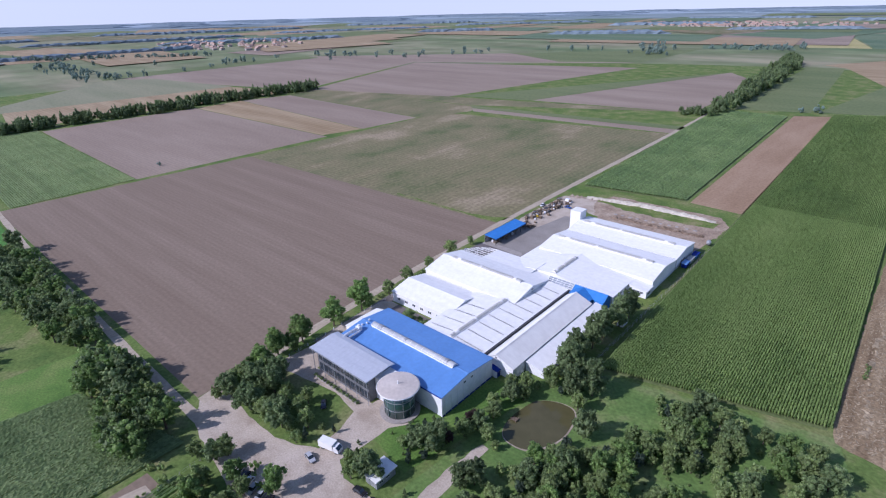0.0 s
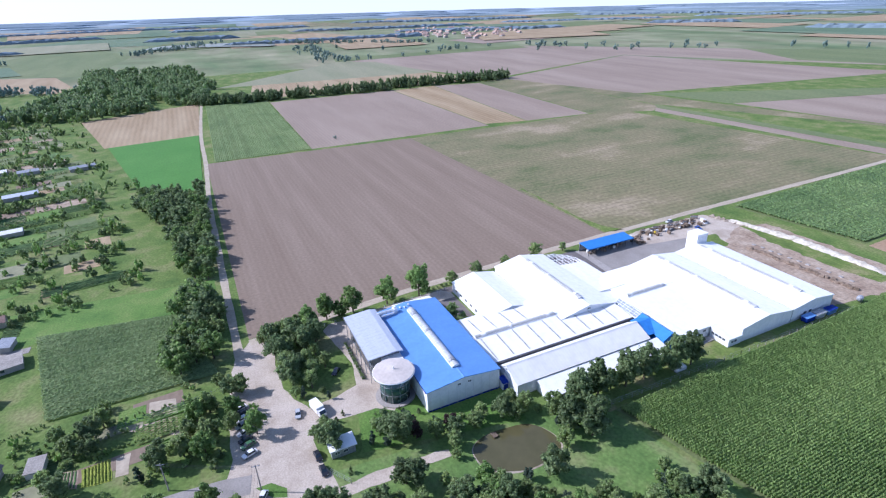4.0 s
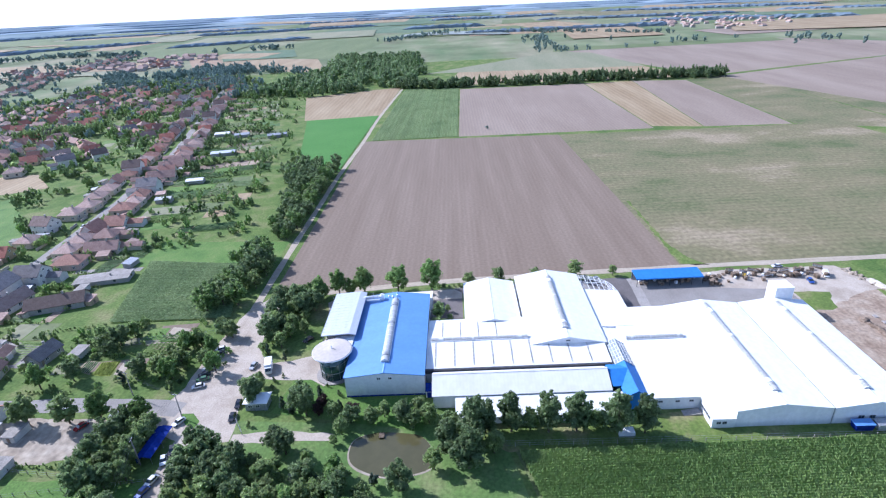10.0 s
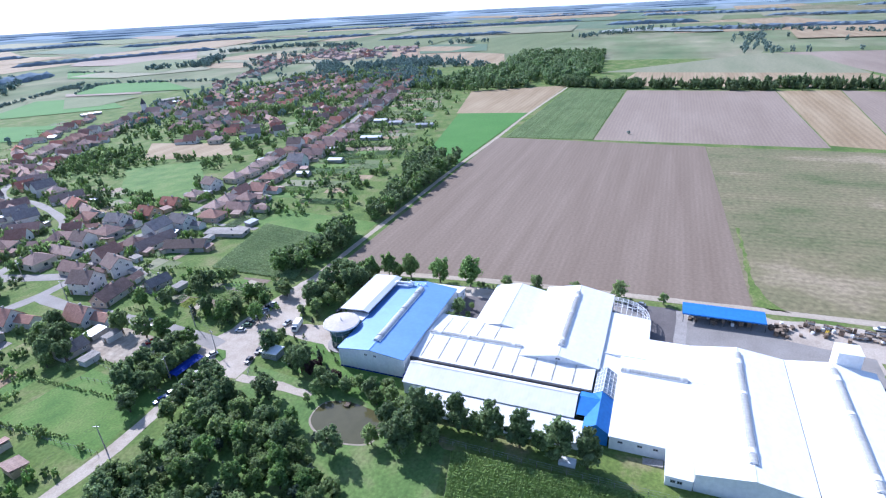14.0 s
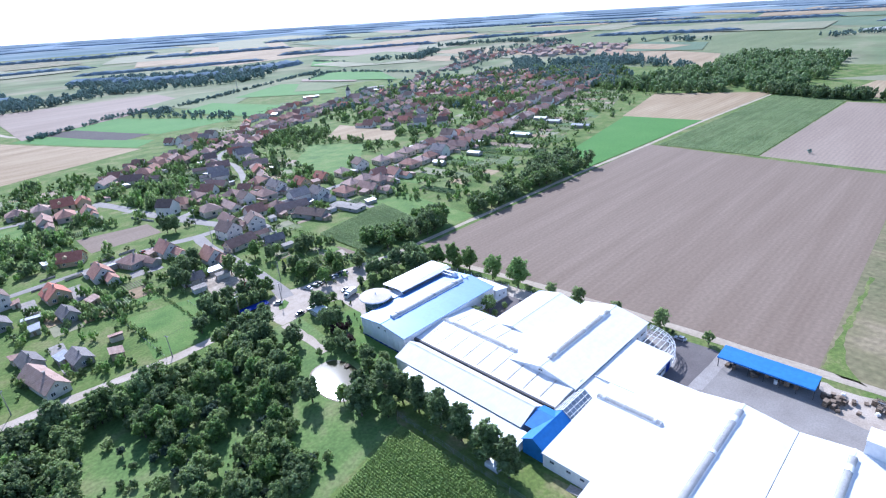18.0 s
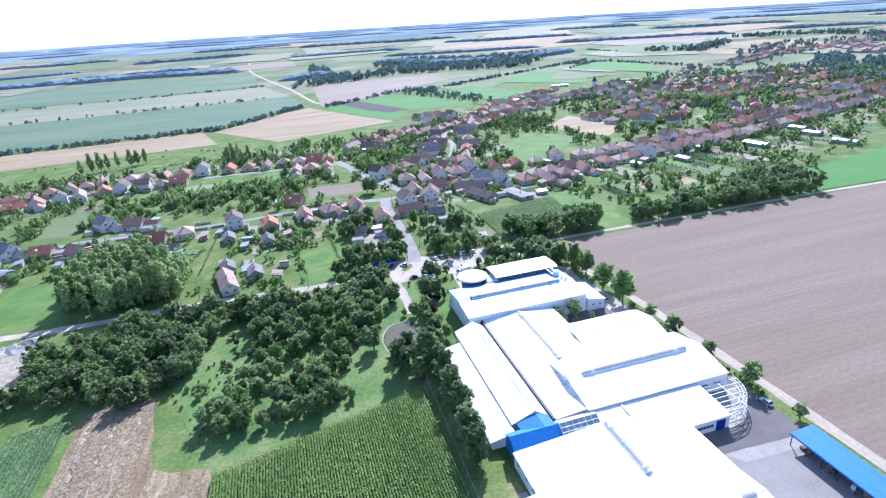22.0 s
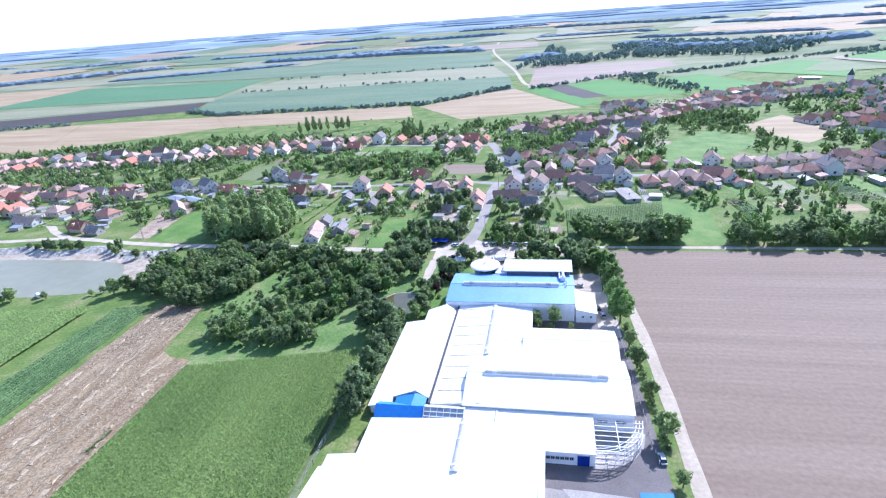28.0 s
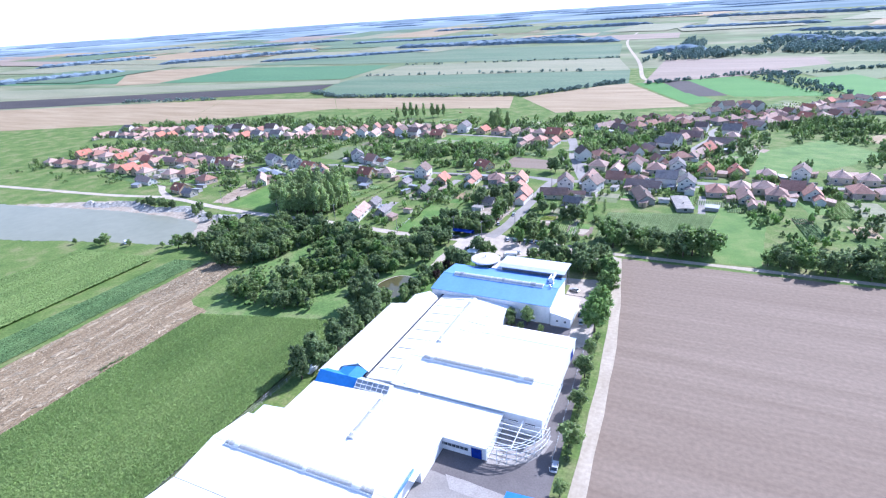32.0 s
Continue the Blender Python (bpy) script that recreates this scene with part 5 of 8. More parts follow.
def crown_shape(rng, radius, height, base, lobes, leaves, leaf, form="round", ico_mesh=None, tufts=4):
    """Boughs that carry small ragged tufts, hung with leaf sprays; gaps stay open between the boughs."""
    v0, f0 = ico_mesh or ICO1
    s = Shape()
    spots = []

    def lump(c, size, flat):
        jit = rng.uniform(0.75, 1.2, len(v0))[:, None]
        s.add(v0 * jit * np.array([size, size, size * flat]) + c, f0)

    for k in range(lobes):
        u = (k + 0.5) / lobes
        z = base + height * (0.12 + 0.76 * u)
        if form == "round":
            prof = math.sin(math.pi * (0.16 + 0.72 * u)) ** 0.7
        elif form == "cone":
            prof = 1.05 - u
        elif form == "column":
            prof = 0.9 * math.sin(math.pi * (0.25 + 0.68 * u)) ** 0.6
        else:
            prof = 0.6 + 0.4 * math.sin(math.pi * u)
        a = k * 2.4 + rng.uniform(-0.5, 0.5)
        prof *= rng.uniform(0.75, 1.15)
        rr = radius * prof * rng.uniform(0.25, 0.72)
        c = np.array([math.cos(a) * rr, math.sin(a) * rr, z])
        size = radius * prof * rng.uniform(0.30, 0.46) + 0.1
        lump(c, size * 0.68, 0.85)
        for j in range(tufts):
            d = rng.normal(size=3) + np.array([math.cos(a) * 0.5, math.sin(a) * 0.5, 0.35])
            d /= np.linalg.norm(d)
            p, q = c + d * size * rng.uniform(0.55, 0.98), size * rng.uniform(0.24, 0.42)
            lump(p, q, 0.8)
            spots.append((p, q * 1.35))
        spots.append((c, size * 0.8))
    for k in range(leaves):
        c, size = spots[rng.integers(len(spots))]
        d = rng.normal(size=3)
        d /= np.linalg.norm(d)
        p = c + d * size * rng.uniform(0.7, 1.4)
        t = rng.normal(size=3)
        t -= d * (t @ d) * 0.6
        t /= np.linalg.norm(t)
        b = np.cross(d, t)
        w = leaf * rng.uniform(0.75, 1.6)
        s.add([p - t * w * 0.5, p + b * w * 0.35 + d * 0.12 * w, p + t * w * 0.6 - d * 0.1 * w, p - b * w * 0.35], [(0, 1, 2, 3)])
    return s


def trunk_shape(rng, height, r, limbs, spread):
    s = Shape()
    bend = Vector((rng.uniform(-0.2, 0.2), rng.uniform(-0.2, 0.2), height))
    s.tube((0, 0, -0.1), bend, r, r * 0.6, 7)
    for k in range(limbs):
        a = k * 2.1 + rng.uniform(-0.4, 0.4)
        z = height * rng.uniform(0.6, 0.95)
        s.tube((bend.x * 0.8, bend.y * 0.8, z), (math.cos(a) * spread, math.sin(a) * spread, z + spread * rng.uniform(0.7, 1.4)), r * 0.45, r * 0.12, 5)
    return s


rng = np.random.default_rng(3)
TREES = {}


def tree_kind(key, label, leafmat, radius, height, base, lobes, leaves, leaf, form="round", name="tree"):
    proto = thing(name, label, "tree", 0, 0, -500)
    part("trunk", trunk_shape(rng, base + height * 0.35, 0.06 + radius * 0.055, 5, radius * 0.45), M_bark, proto)
    part("crown", crown_shape(rng, radius, height, base, lobes, leaves, leaf, form), leafmat, proto)
    TREES[key] = proto


for k in range(3):
    tree_kind("broad%d" % k, "broad dark green deciduous tree on grass", LEAVES[0], 4.0, 7.6, 1.4, 20, 1400, 0.56)
    tree_kind("mid%d" % k, "rounded mid-green deciduous tree", LEAVES[1], 3.3, 6.2, 1.2, 18, 1150, 0.5)
    tree_kind("fruit%d" % k, "small rounded fruit tree in the orchard grass", LEAVES[1 if k else 3], 2.0, 3.4, 0.8, 12, 560, 0.4, name="fruit_tree")
for k in range(2):
    tree_kind("light%d" % k, "fresh light green leafy tree", LEAVES[2], 3.4, 7.6, 1.0, 18, 1150, 0.5)
    tree_kind("shrub%d" % k, "low leafy garden shrub on grass", LEAVES[1 - k], 1.6, 2.3, 0.2, 10, 340, 0.32, "bush", "shrub")
for k in range(4):
    tree_kind("stand%d" % k, "leafy tree in a dense stand", LEAVES[(0, 1, 0, 2)[k]], 3.8, 7.2, 1.0, 13, 520, 0.62)
tree_kind("blue0", "grey-blue spruce on the lawn", LEAVES[3], 1.7, 4.8, 0.3, 9, 260, 0.45, "cone", "conifer")
tree_kind("cone0", "dark clipped cone-shaped evergreen", LEAVES[0], 1.2, 3.2, 0.1, 8, 220, 0.35, "cone", "conifer")
tree_kind("plum0", "dark purple-leaved plum tree", LEAVES[5], 2.6, 4.4, 0.8, 11, 320, 0.55, name="plum_tree")
tree_kind("poplar0", "tall pale green poplar in a grove", LEAVES[4], 3.3, 17.0, 1.0, 34, 2000, 0.5, "column", "poplar")
tree_kind("poplar1", "tall full green poplar in a grove", LEAVES[4], 3.7, 15.5, 1.0, 34, 2000, 0.5, "column", "poplar")
tree_kind("ball0", "clipped globe tree by the forecourt", LEAVES[1], 2.3, 4.4, 1.2, 14, 750, 0.38)
tree_kind("lime0", "bright green lime tree beside the drive", LEAVES[2], 3.4, 8.0, 1.4, 22, 1700, 0.45)
for k in range(3):
    tree_kind("tall%d" % k, "tall dark green tree with a pointed crown", LEAVES[0], 3.2, 8.4, 0.9, 26, 1700, 0.46, "column")
planted = []
prng = random.Random(11)


def plant(key, x, y, s=1.0, group=""):
    if ((x + 63) / 9.5) ** 2 + ((y - 109.5) / 13.5) ** 2 < 1:
        return None
    ob = copy_thing(TREES[key], pose(x, y, ground_z(x, y), 0, 0, prng.uniform(0, 360)))
    ob.scale = (s * prng.uniform(0.92, 1.08), s * prng.uniform(0.92, 1.08), s * prng.uniform(0.9, 1.1))
    if group:
        ob["group"] = group
    planted.append((x, y, s))
    return ob


STANDS = {}


def scatter(poly, n, gap, keys, sizes, group, avoid=(), joined=""):
    xs, ys = [p[0] for p in poly], [p[1] for p in poly]
    done, tries = [], 0
    while len(done) < n and tries < n * 40:
        tries += 1
        x, y = prng.uniform(min(xs), max(xs)), prng.uniform(min(ys), max(ys))
        if not inside(x, y, poly) or any(inside(x, y, a) for a in avoid):
            continue
        if any((x - a) ** 2 + (y - b) ** 2 < gap * gap for a, b in done):
            continue
        done.append((x, y))
        if joined:
            m = pose(x, y, ground_z(x, y), 0, 0, prng.uniform(0, 360)) @ Matrix.Scale(prng.uniform(*sizes), 4)
            for o in TREES[prng.choice(keys)].children:
                STANDS.setdefault((joined, o.data.materials[0].name), []).append((m, o.data))
            continue
        plant(prng.choice(keys), x, y, prng.uniform(*sizes), group)


# lime trees and bushes along the field side of the works
for x, y, s, kind in ((-151.5, 70, 1.25, "light0"), (-154, 78, 1.3, "lime0"), (-154.5, 89, 1.4, "lime0"), (-154.3, 103.5, 1.5, "lime0"), (-154.5, 118, 1.6, "lime0"), (-152, 83.5, 1.1, "light1"),
                      (-155.6, 134.5, 1.3, "ball0"), (-156.6, 147, 1.5, "ball0"), (-158, 163, 1.3, "ball0"), (-158.8, 180, 1.55, "ball0"), (-160.4, 197, 1.0, "ball0")):
    plant(kind, x, y, s, "trees along the works track")
for x, y, s, kind in ((-149, 52, 0.7, "mid0"), (-148, 60, 0.85, "light0"), (-151.5, 65, 0.9, "light1"), (-146.5, 67, 0.8, "mid1"), (-153, 72, 0.8, "mid2"),
                      (-142, 57, 0.8, "mid0"), (-138, 61, 0.8, "mid1"), (-131.5, 59, 0.8, "mid2"), (-133, 68.5, 1.0, "ball0"), (-124.5, 70, 1.05, "ball0"),
                      (-126, 60.5, 0.9, "broad0"), (-118.5, 59, 0.85, "mid0"), (-113, 57.5, 0.9, "ball0"), (-107.5, 67, 0.8, "blue0"), (-96, 66.5, 0.8, "cone0"),
                      (-92.5, 67, 0.8, "cone0"), (-98.5, 69, 0.7, "cone0"), (-90.5, 59.5, 1.1, "ball0"), (-84, 79.5, 1.0, "broad1"), (-79, 85.5, 1.0, "plum0"),
                      (-78.5, 96.5, 1.0, "plum0"), (-75, 102.5, 0.9, "mid1"), (-72, 108.5, 0.95, "broad0"), (-72.5, 115, 0.9, "mid0"), (-80.5, 92, 1.1, "blue0"), (-64, 79.5, 1.0, "broad2"),
                      (-60.5, 86, 1.0, "fruit1"), (-124, 42, 1.0, "mid1"), (-119, 32, 1.0, "mid2"), (-113.5, 38.5, 0.95, "light0"), (-102.5, 44, 1.0, "light1"), (-108, 38, 0.8, "mid0"),
                      (-75.5, 65, 0.8, "cone0"), (-66, 104, 0.7, "shrub0"), (-52, 106, 0.9, "fruit0"), (-57, 131, 1.56, "tall1"), (-66.5, 133, 1.77, "tall2"), (-69, 126, 1.1, "mid0"),
                      (-61, 126, 1.42, "tall1"), (-62, 138, 1.0, "mid1"), (-69.6, 136, 1.42, "tall0"), (-69.8, 143.5, 1.42, "tall1"), (-69, 154, 1.59, "tall0"), (-69.2, 162, 1.53, "tall1"), (-67.8, 173.5, 1.59, "tall2"),
                      (-67.5, 180.8, 1.42, "tall0"), (-70.2, 167.5, 0.9, "mid1"), (-70.2, 149, 1.0, "mid2"), (-124, 124, 0.9, "ball0"), (-128.5, 126, 0.7, "ball0"), (-136, 125, 0.6, "ball0"), (-112, 66, 0.9, "shrub0")):
    plant(kind, x, y, s, "garden trees round the works")
for x, y, s, kind in ((-77, 91, 0.9, "mid0"), (-75.5, 96, 0.8, "broad1"), (-77.5, 106, 0.85, "mid2"), (-75, 112, 0.9, "broad2"), (-78, 116.5, 0.8, "mid1"), (-80.5, 101, 0.7, "shrub0"), (-83, 86, 0.9, "plum0"),
                      (-86.5, 84.5, 1.25, "blue0"), (-87, 76, 0.9, "ball0"), (-80, 77, 0.8, "fruit0"), (-71, 94, 0.8, "mid1"), (-67, 92.5, 0.8, "fruit1"), (-53.5, 88, 1.0, "broad0"), (-52, 97.5, 0.95, "mid2"), (-50.5, 113, 1.0, "broad1"),
                      (-57, 121.5, 0.9, "mid0"), (-55, 77, 1.0, "mid1"), (-63, 58, 1.1, "broad0"), (-60, 66, 1.0, "mid2"), (-88, 90, 0.9, "cone0"), (-74.5, 119.5, 0.9, "mid0"), (-72, 122.5, 0.8, "fruit1"), (-64.5, 124.5, 0.8, "fruit0")):
    plant(kind, x, y, s, "garden trees round the works")
for x, y, s, kind in ((-146, 55.5, 1.1, "broad0"), (-143, 63, 1.2, "broad1"), (-136, 56.5, 1.15, "broad2"), (-137.5, 66, 1.2, "broad0"), (-129, 64.5, 1.2, "ball0"), (-128.5, 57.5, 1.1, "mid0"), (-122, 65, 1.25, "ball0"), (-121.5, 58.5, 1.2, "broad1"), (-115.5, 63.5, 1.2, "ball0"), (-111.5, 60, 1.1, "blue0"),
                      (-149.5, 61, 1.2, "mid1"), (-148.5, 70.5, 1.15, "mid2"), (-141, 70.5, 1.1, "broad2"), (-90, 63.5, 1.25, "ball0"), (-86.5, 62.5, 1.1, "broad2"), (-94.5, 62.5, 1.0, "ball0"), (-82.5, 73.5, 1.1, "blue0"), (-79.5, 81.5, 1.2, "broad0"),
                      (-129.5, 121.5, 1.4, "ball0"), (-122.5, 121.5, 1.2, "ball0")):
    plant(kind, x, y, s, "garden trees round the works")
for x, y, s in ((178, 53, 1.1), (172, 52, 1.3), (166, 53.5, 1.2), (160, 52, 1.3), (154, 53, 1.1), (148, 52.5, 1.2), (186, 51, 1.0), (128, 52, 1.0), (121, 53, 1.2)):
    plant("mid0" if s < 1.2 else "broad1", x, y, s * 0.7, "bushes above the quarry face")
for k in range(14):
    plant("shrub%d" % (k % 2), -134 + k * 1.7, 79.9, 0.5, "planter shrubs before the office")
for k in range(8):
    plant("cone0", -88 + prng.uniform(-8, 6), 73 + prng.uniform(-3, 14), prng.uniform(0.4, 0.6), "young evergreens on the lawn")
for k in range(30):
    plant("shrub%d" % (k % 2), -156.2 - k * 0.115 + prng.uniform(-0.3, 0.3), 121 + k * 2.2, prng.uniform(0.4, 0.8), "shrubs along the works track")

GRASSY = [(22, 141), (24, 114), (14, 102), (12, 84), (3, 72), (-6, 78), (-6, 92), (1, 118), (10, 141)]
LANE = [(-32, 100), (-8, 124), (30, 124), (26, 150), (0, 158), (-25, 150)]
POND = [(-74, 94), (-74, 122), (-54, 124), (-51, 97)]
MEADOW = [(-54, 104), (-44, 112), (-36, 128), (-40, 144), (-60, 144), (-62, 124)]
PATH = [(-73, 56), (-64, 56), (-57, 92), (-68, 92)]
scatter([(-62, 62), (-34, 60), (-6, 66), (-8, 92), (-30, 96), (-56, 100)], 66, 3.4, ["broad0", "mid0", "mid1", "mid2", "fruit0", "fruit2", "light1", "light0"], (0.65, 1.1), "orchard trees", (POND, PATH, GRASSY))
scatter([(-58, 92), (-10, 84), (-6, 118), (-40, 142), (-50, 120)], 60, 3.4, ["fruit0", "fruit1", "fruit2", "mid0", "mid2", "light0"], (0.7, 1.1), "orchard trees", (POND, MEADOW, [(-30, 100), (-6, 122), (-12, 128), (-34, 106)], GRASSY))
scatter([(-36, 118), (-4, 118), (8, 130), (10, 146), (-30, 146)], 24, 4.2, ["broad0", "mid1", "mid2", "light1"], (0.75, 1.1), "orchard trees", (GRASSY,))
scatter([(-30, 64), (14, 61), (46, 58), (76, 69), (74, 100), (40, 118), (0, 114), (-10, 84)], 62, 4.6, ["broad0", "broad1", "broad2", "mid0", "mid1", "mid2", "mid0", "light0", "light1", "broad1"], (0.6, 1.45), "trees of the thicket", (GRASSY,))
scatter([(-30, 64), (14, 61), (46, 58), (76, 69), (74, 100), (40, 118), (0, 114), (-10, 84)], 105, 3.4, ["stand0", "stand1", "stand2", "stand1", "stand3"], (0.6, 1.35), "", (GRASSY,), joined="dense thicket of leafy trees between lane and fields")
scatter([(-50, 70), (-6, 60), (8, 75), (22, 110), (10, 140), (-40, 140)], 70, 3.0, ["shrub0", "shrub1", "fruit0"], (0.5, 1.2), "brush in the orchard grass", (POND, MEADOW))
scatter([(-58, 92), (-10, 84), (-2, 118), (-28, 144), (-40, 142), (-50, 120)], 60, 3.2, ["stand1", "stand3", "stand1"], (0.3, 0.62), "", (POND, MEADOW, [(-30, 100), (-6, 122), (-12, 128), (-34, 106)], GRASSY), joined="young leafy trees and brush in the orchard")
scatter([(-58, 92), (-10, 84), (22, 110), (10, 150), (-40, 142)], 150, 1.6, ["shrub0", "shrub1"], (0.18, 0.5), "", (POND, MEADOW), joined="tussocks and low brush in the orchard grass")
scatter([(28, 4), (30, 38), (62, 39), (80, 32), (78, -6), (52, -14)], 74, 3.6, ["poplar0", "poplar1"], (0.95, 1.3), "poplar grove")
scatter([(-140, 22), (-150, 40), (-196, 40), (-196, 26), (-160, 18)], 26, 4.0, ["stand0", "stand1", "stand2", "stand3"], (0.8, 1.7), "", joined="dense tree strip beside the ploughed field")
scatter([(-214, 40), (-345, 42), (-362, 8), (-340, 2), (-290, 22), (-225, 24)], 95, 4.4, ["stand0", "stand1", "stand2", "stand0", "stand3"], (0.75, 1.6), "", joined="dense tree strip beside the ploughed field")
for x, y, s, kind in ((-79.5, -6.5, 1.45, "mid0"), (-79.8, 6.5, 1.5, "mid1"), (-79.8, 17, 1.4, "light0"), (-80, 29.5, 1.05, "light1"), (-76.5, 26, 1.0, "broad0"), (-70.5, 25.5, 1.05, "broad1"), (-73, 32, 0.95, "mid2"), (-64, 24.5, 1.0, "broad2"),
                      (-57, 25, 1.05, "broad0"), (-51.5, 28, 1.1, "broad1"), (-48, 33.5, 1.0, "mid0"), (-45, 39, 0.9, "broad2"), (-60, 30, 0.95, "mid1"), (-54, 33, 0.9, "broad0"), (-66.5, 30, 0.9, "mid0"),
                      (-116.5, 28, 1.1, "light0"), (-105, 31.5, 1.2, "mid0"), (-103, 24, 1.1, "mid1"), (-99.5, 30, 1.15, "light1"), (-102, 18, 1.0, "broad0"), (-98.5, 13, 1.3, "blue0"), (-110, 26, 0.9, "mid2"),
                      (-118, -5, 1.0, "mid1"), (-122, -1, 1.05, "broad0"), (-127, 2, 1.0, "mid2"), (-124, -9, 0.9, "mid0"), (-115, 0, 0.8, "broad1"), (-125, 39, 0.85, "broad1"), (-130, 36, 0.8, "mid0"), (-97, -15, 1.15, "light0"), (-107, -9.5, 0.9, "mid0"), (-101, -6, 0.9, "broad1"),
                      (-73, -36, 1.2, "broad0"), (-64, -25, 1.1, "broad1"), (-57, -19, 1.1, "broad2"), (-58, -11, 1.0, "broad0"), (-67, -37, 1.1, "mid1"), (-53, -14, 0.9, "mid0"), (-61, -32, 0.9, "mid2"), (-70, -29, 0.8, "broad2")):
    plant(kind, x, y, s, "trees round the forecourt and court")
for x, y, s in ((-75, 35.5, 1.0), (-70.5, 35.8, 1.1), (-65.5, 35.5, 1.1), (-61, 36, 1.05), (-56.5, 37.5, 1.0)):
    plant("mid2", x, y, s, "trees beside the blue shelter")
for x, y, s in ((-86, -98, 1.25), (-82, -101, 1.1)):
    plant("broad1", x, y, s, "trees at the village crossing")
for x, y, s, kind in ((-65.5, 54, 1.1, "broad0"), (-59, 53.5, 1.1, "broad1"), (-52, 55, 1.05, "broad2"), (-46, 56, 1.05, "mid0"), (-56, 61, 1.1, "broad0"), (-50, 62, 1.1, "mid1"), (-58, 68, 1.2, "broad1"), (-52, 67.5, 1.0, "broad2"), (-54, 75, 1.0, "mid2"), (-47, 71, 1.0, "broad0"), (-66, 77, 1.05, "blue0"), (-65.5, 77, 1.0, "broad2")):
    plant(kind, x, y, s, "orchard trees")
scatter([(92, 52), (120, 48), (122, 60), (96, 64)], 6, 4, ["mid0", "shrub0", "shrub1"], (0.6, 0.9), "lake side bushes")
for x, y, s in ((88, 104, 0.8), (92, 107, 0.7), (114, 112, 0.8), (131, 115, 0.9), (134, 117, 0.75), (138, 116, 0.8), (152, 120, 0.7), (80, 106, 1.0), (76, 101, 1.0)):
    plant("fruit1" if s < 0.9 else "mid1", x, y, s * 1.2, "lake side trees")


def join_meshes(name, items, material, label, category):
    """One object of kind stuff out of many placed copies of meshes."""
    vs, fs, off = [], [], 0
    cache = {}
    for m, me in items:
        if me.name not in cache:
            co = np.empty(len(me.vertices) * 3)
            me.vertices.foreach_get("co", co)
            cache[me.name] = (co.reshape(-1, 3), [tuple(p.vertices) for p in me.polygons])
        co, faces = cache[me.name]
        r = np.array(m.to_3x3())
        vs.append(co @ r.T + np.array(m.translation))
        fs += [tuple(i + off for i in f) for f in faces]
        off += len(co)
    me = bpy.data.meshes.new(name)
    me.from_pydata(np.concatenate(vs).tolist(), [], fs)
    me.materials.append(material)
    return tagged(new(name, me), label, category, kind="stuff")


for (label, matname), items in STANDS.items():
    join_meshes("tree_strip", items, bpy.data.materials[matname], label, "trees")


def leafy(name, spots, material, label, kind="stuff", lobes=6, leaves=54, leaf=0.17, ico_mesh=None, tufts=2):
    """Many trees as one object: spots are (x, y, radius, height)."""
    base = [crown_shape(rng, 1.0, 1.0, 0.05, lobes, leaves, leaf, f, ico_mesh, tufts) for f in ("round", "round", "bush", "bush", "round", "bush")]
    arrs = [(np.array(b.v), b.f) for b in base]
    vs, fs, off = [], [], 0
    for x, y, r, h in spots:
        v, f = arrs[rng.integers(len(arrs))]
        a = rng.uniform(0, 6.28)
        c, s_ = math.cos(a), math.sin(a)
        q = np.empty_like(v)
        q[:, 0] = (v[:, 0] * c - v[:, 1] * s_) * r + x
        q[:, 1] = (v[:, 0] * s_ + v[:, 1] * c) * r + y
        q[:, 2] = v[:, 2] * h + ground_z(x, y)
        vs.append(q)
        fs += [tuple(i + off for i in t) for t in f]
        off += len(v)
    me = bpy.data.meshes.new(name)
    me.from_pydata(np.concatenate(vs).tolist(), [], fs)
    me.materials.append(material)
    return tagged(new(name, me), label, "trees", kind=kind)


def spread(poly, n, r, h):
    xs, ys = [p[0] for p in poly], [p[1] for p in poly]
    out = []
    while len(out) < n:
        x, y = rng.uniform(min(xs), max(xs)), rng.uniform(min(ys), max(ys))
        if inside(x, y, poly):
            a = rng.uniform(*r)
            out.append((x, y, a, min(max(a * rng.uniform(1.25, 2.0), h[0]), h[1])))
    return out


def belt(a, b, n, width, r, h):
    return [(a[0] + (b[0] - a[0]) * t + rng.normal() * width, a[1] + (b[1] - a[1]) * t + rng.normal() * width, rng.uniform(*r), rng.uniform(*h)) for t in rng.uniform(0, 1, n)]


leafy("tree_belt", belt((-735, 62), (-700, 300), 130, 6, (4.5, 7.5), (8, 13)) + belt((-716, 300), (-690, 480), 110, 6, (4.5, 7.5), (8, 14)), LEAVES[0], "dark belt of trees behind the fields")
leafy("woodland", spread([(-700, -70), (-745, 58), (-735, 62), (-880, 86), (-1155, 60), (-1195, -115), (-960, -100), (-720, -160)], 480, (6, 10), (9, 14)), LEAVES[0], "dense dark green woodland beyond the fields")
leafy("woodland", spread([(-165, 600), (-215, 1160), (-175, 1090), (-155, 640)], 150, (6, 9), (10, 16)) + belt((-170, 600), (-190, 590), 20, 8, (3, 6), (4, 9)), LEAVES[0], "narrow wood between the fields")
far = []
for a, b, n in (((-960, -100), (-1120, -400), 60), ((-734, -161), (-1030, -338), 130), ((-907, -435), (-1075, -545), 80), ((-1100, 335), (-1180, 800), 12), ((-1160, 800), (-750, 1060), 16), ((-1400, 677), (-1771, 318), 70),
                ((-450, 1140), (-560, 1400), 30), ((-411, 1325), (-240, 1350), 20), ((-1600, -60), (-1900, 140), 60), ((-1103, 335), (-1528, 353), 40)):
    far += belt(a, b, n, 18, (5, 9), (8, 14))
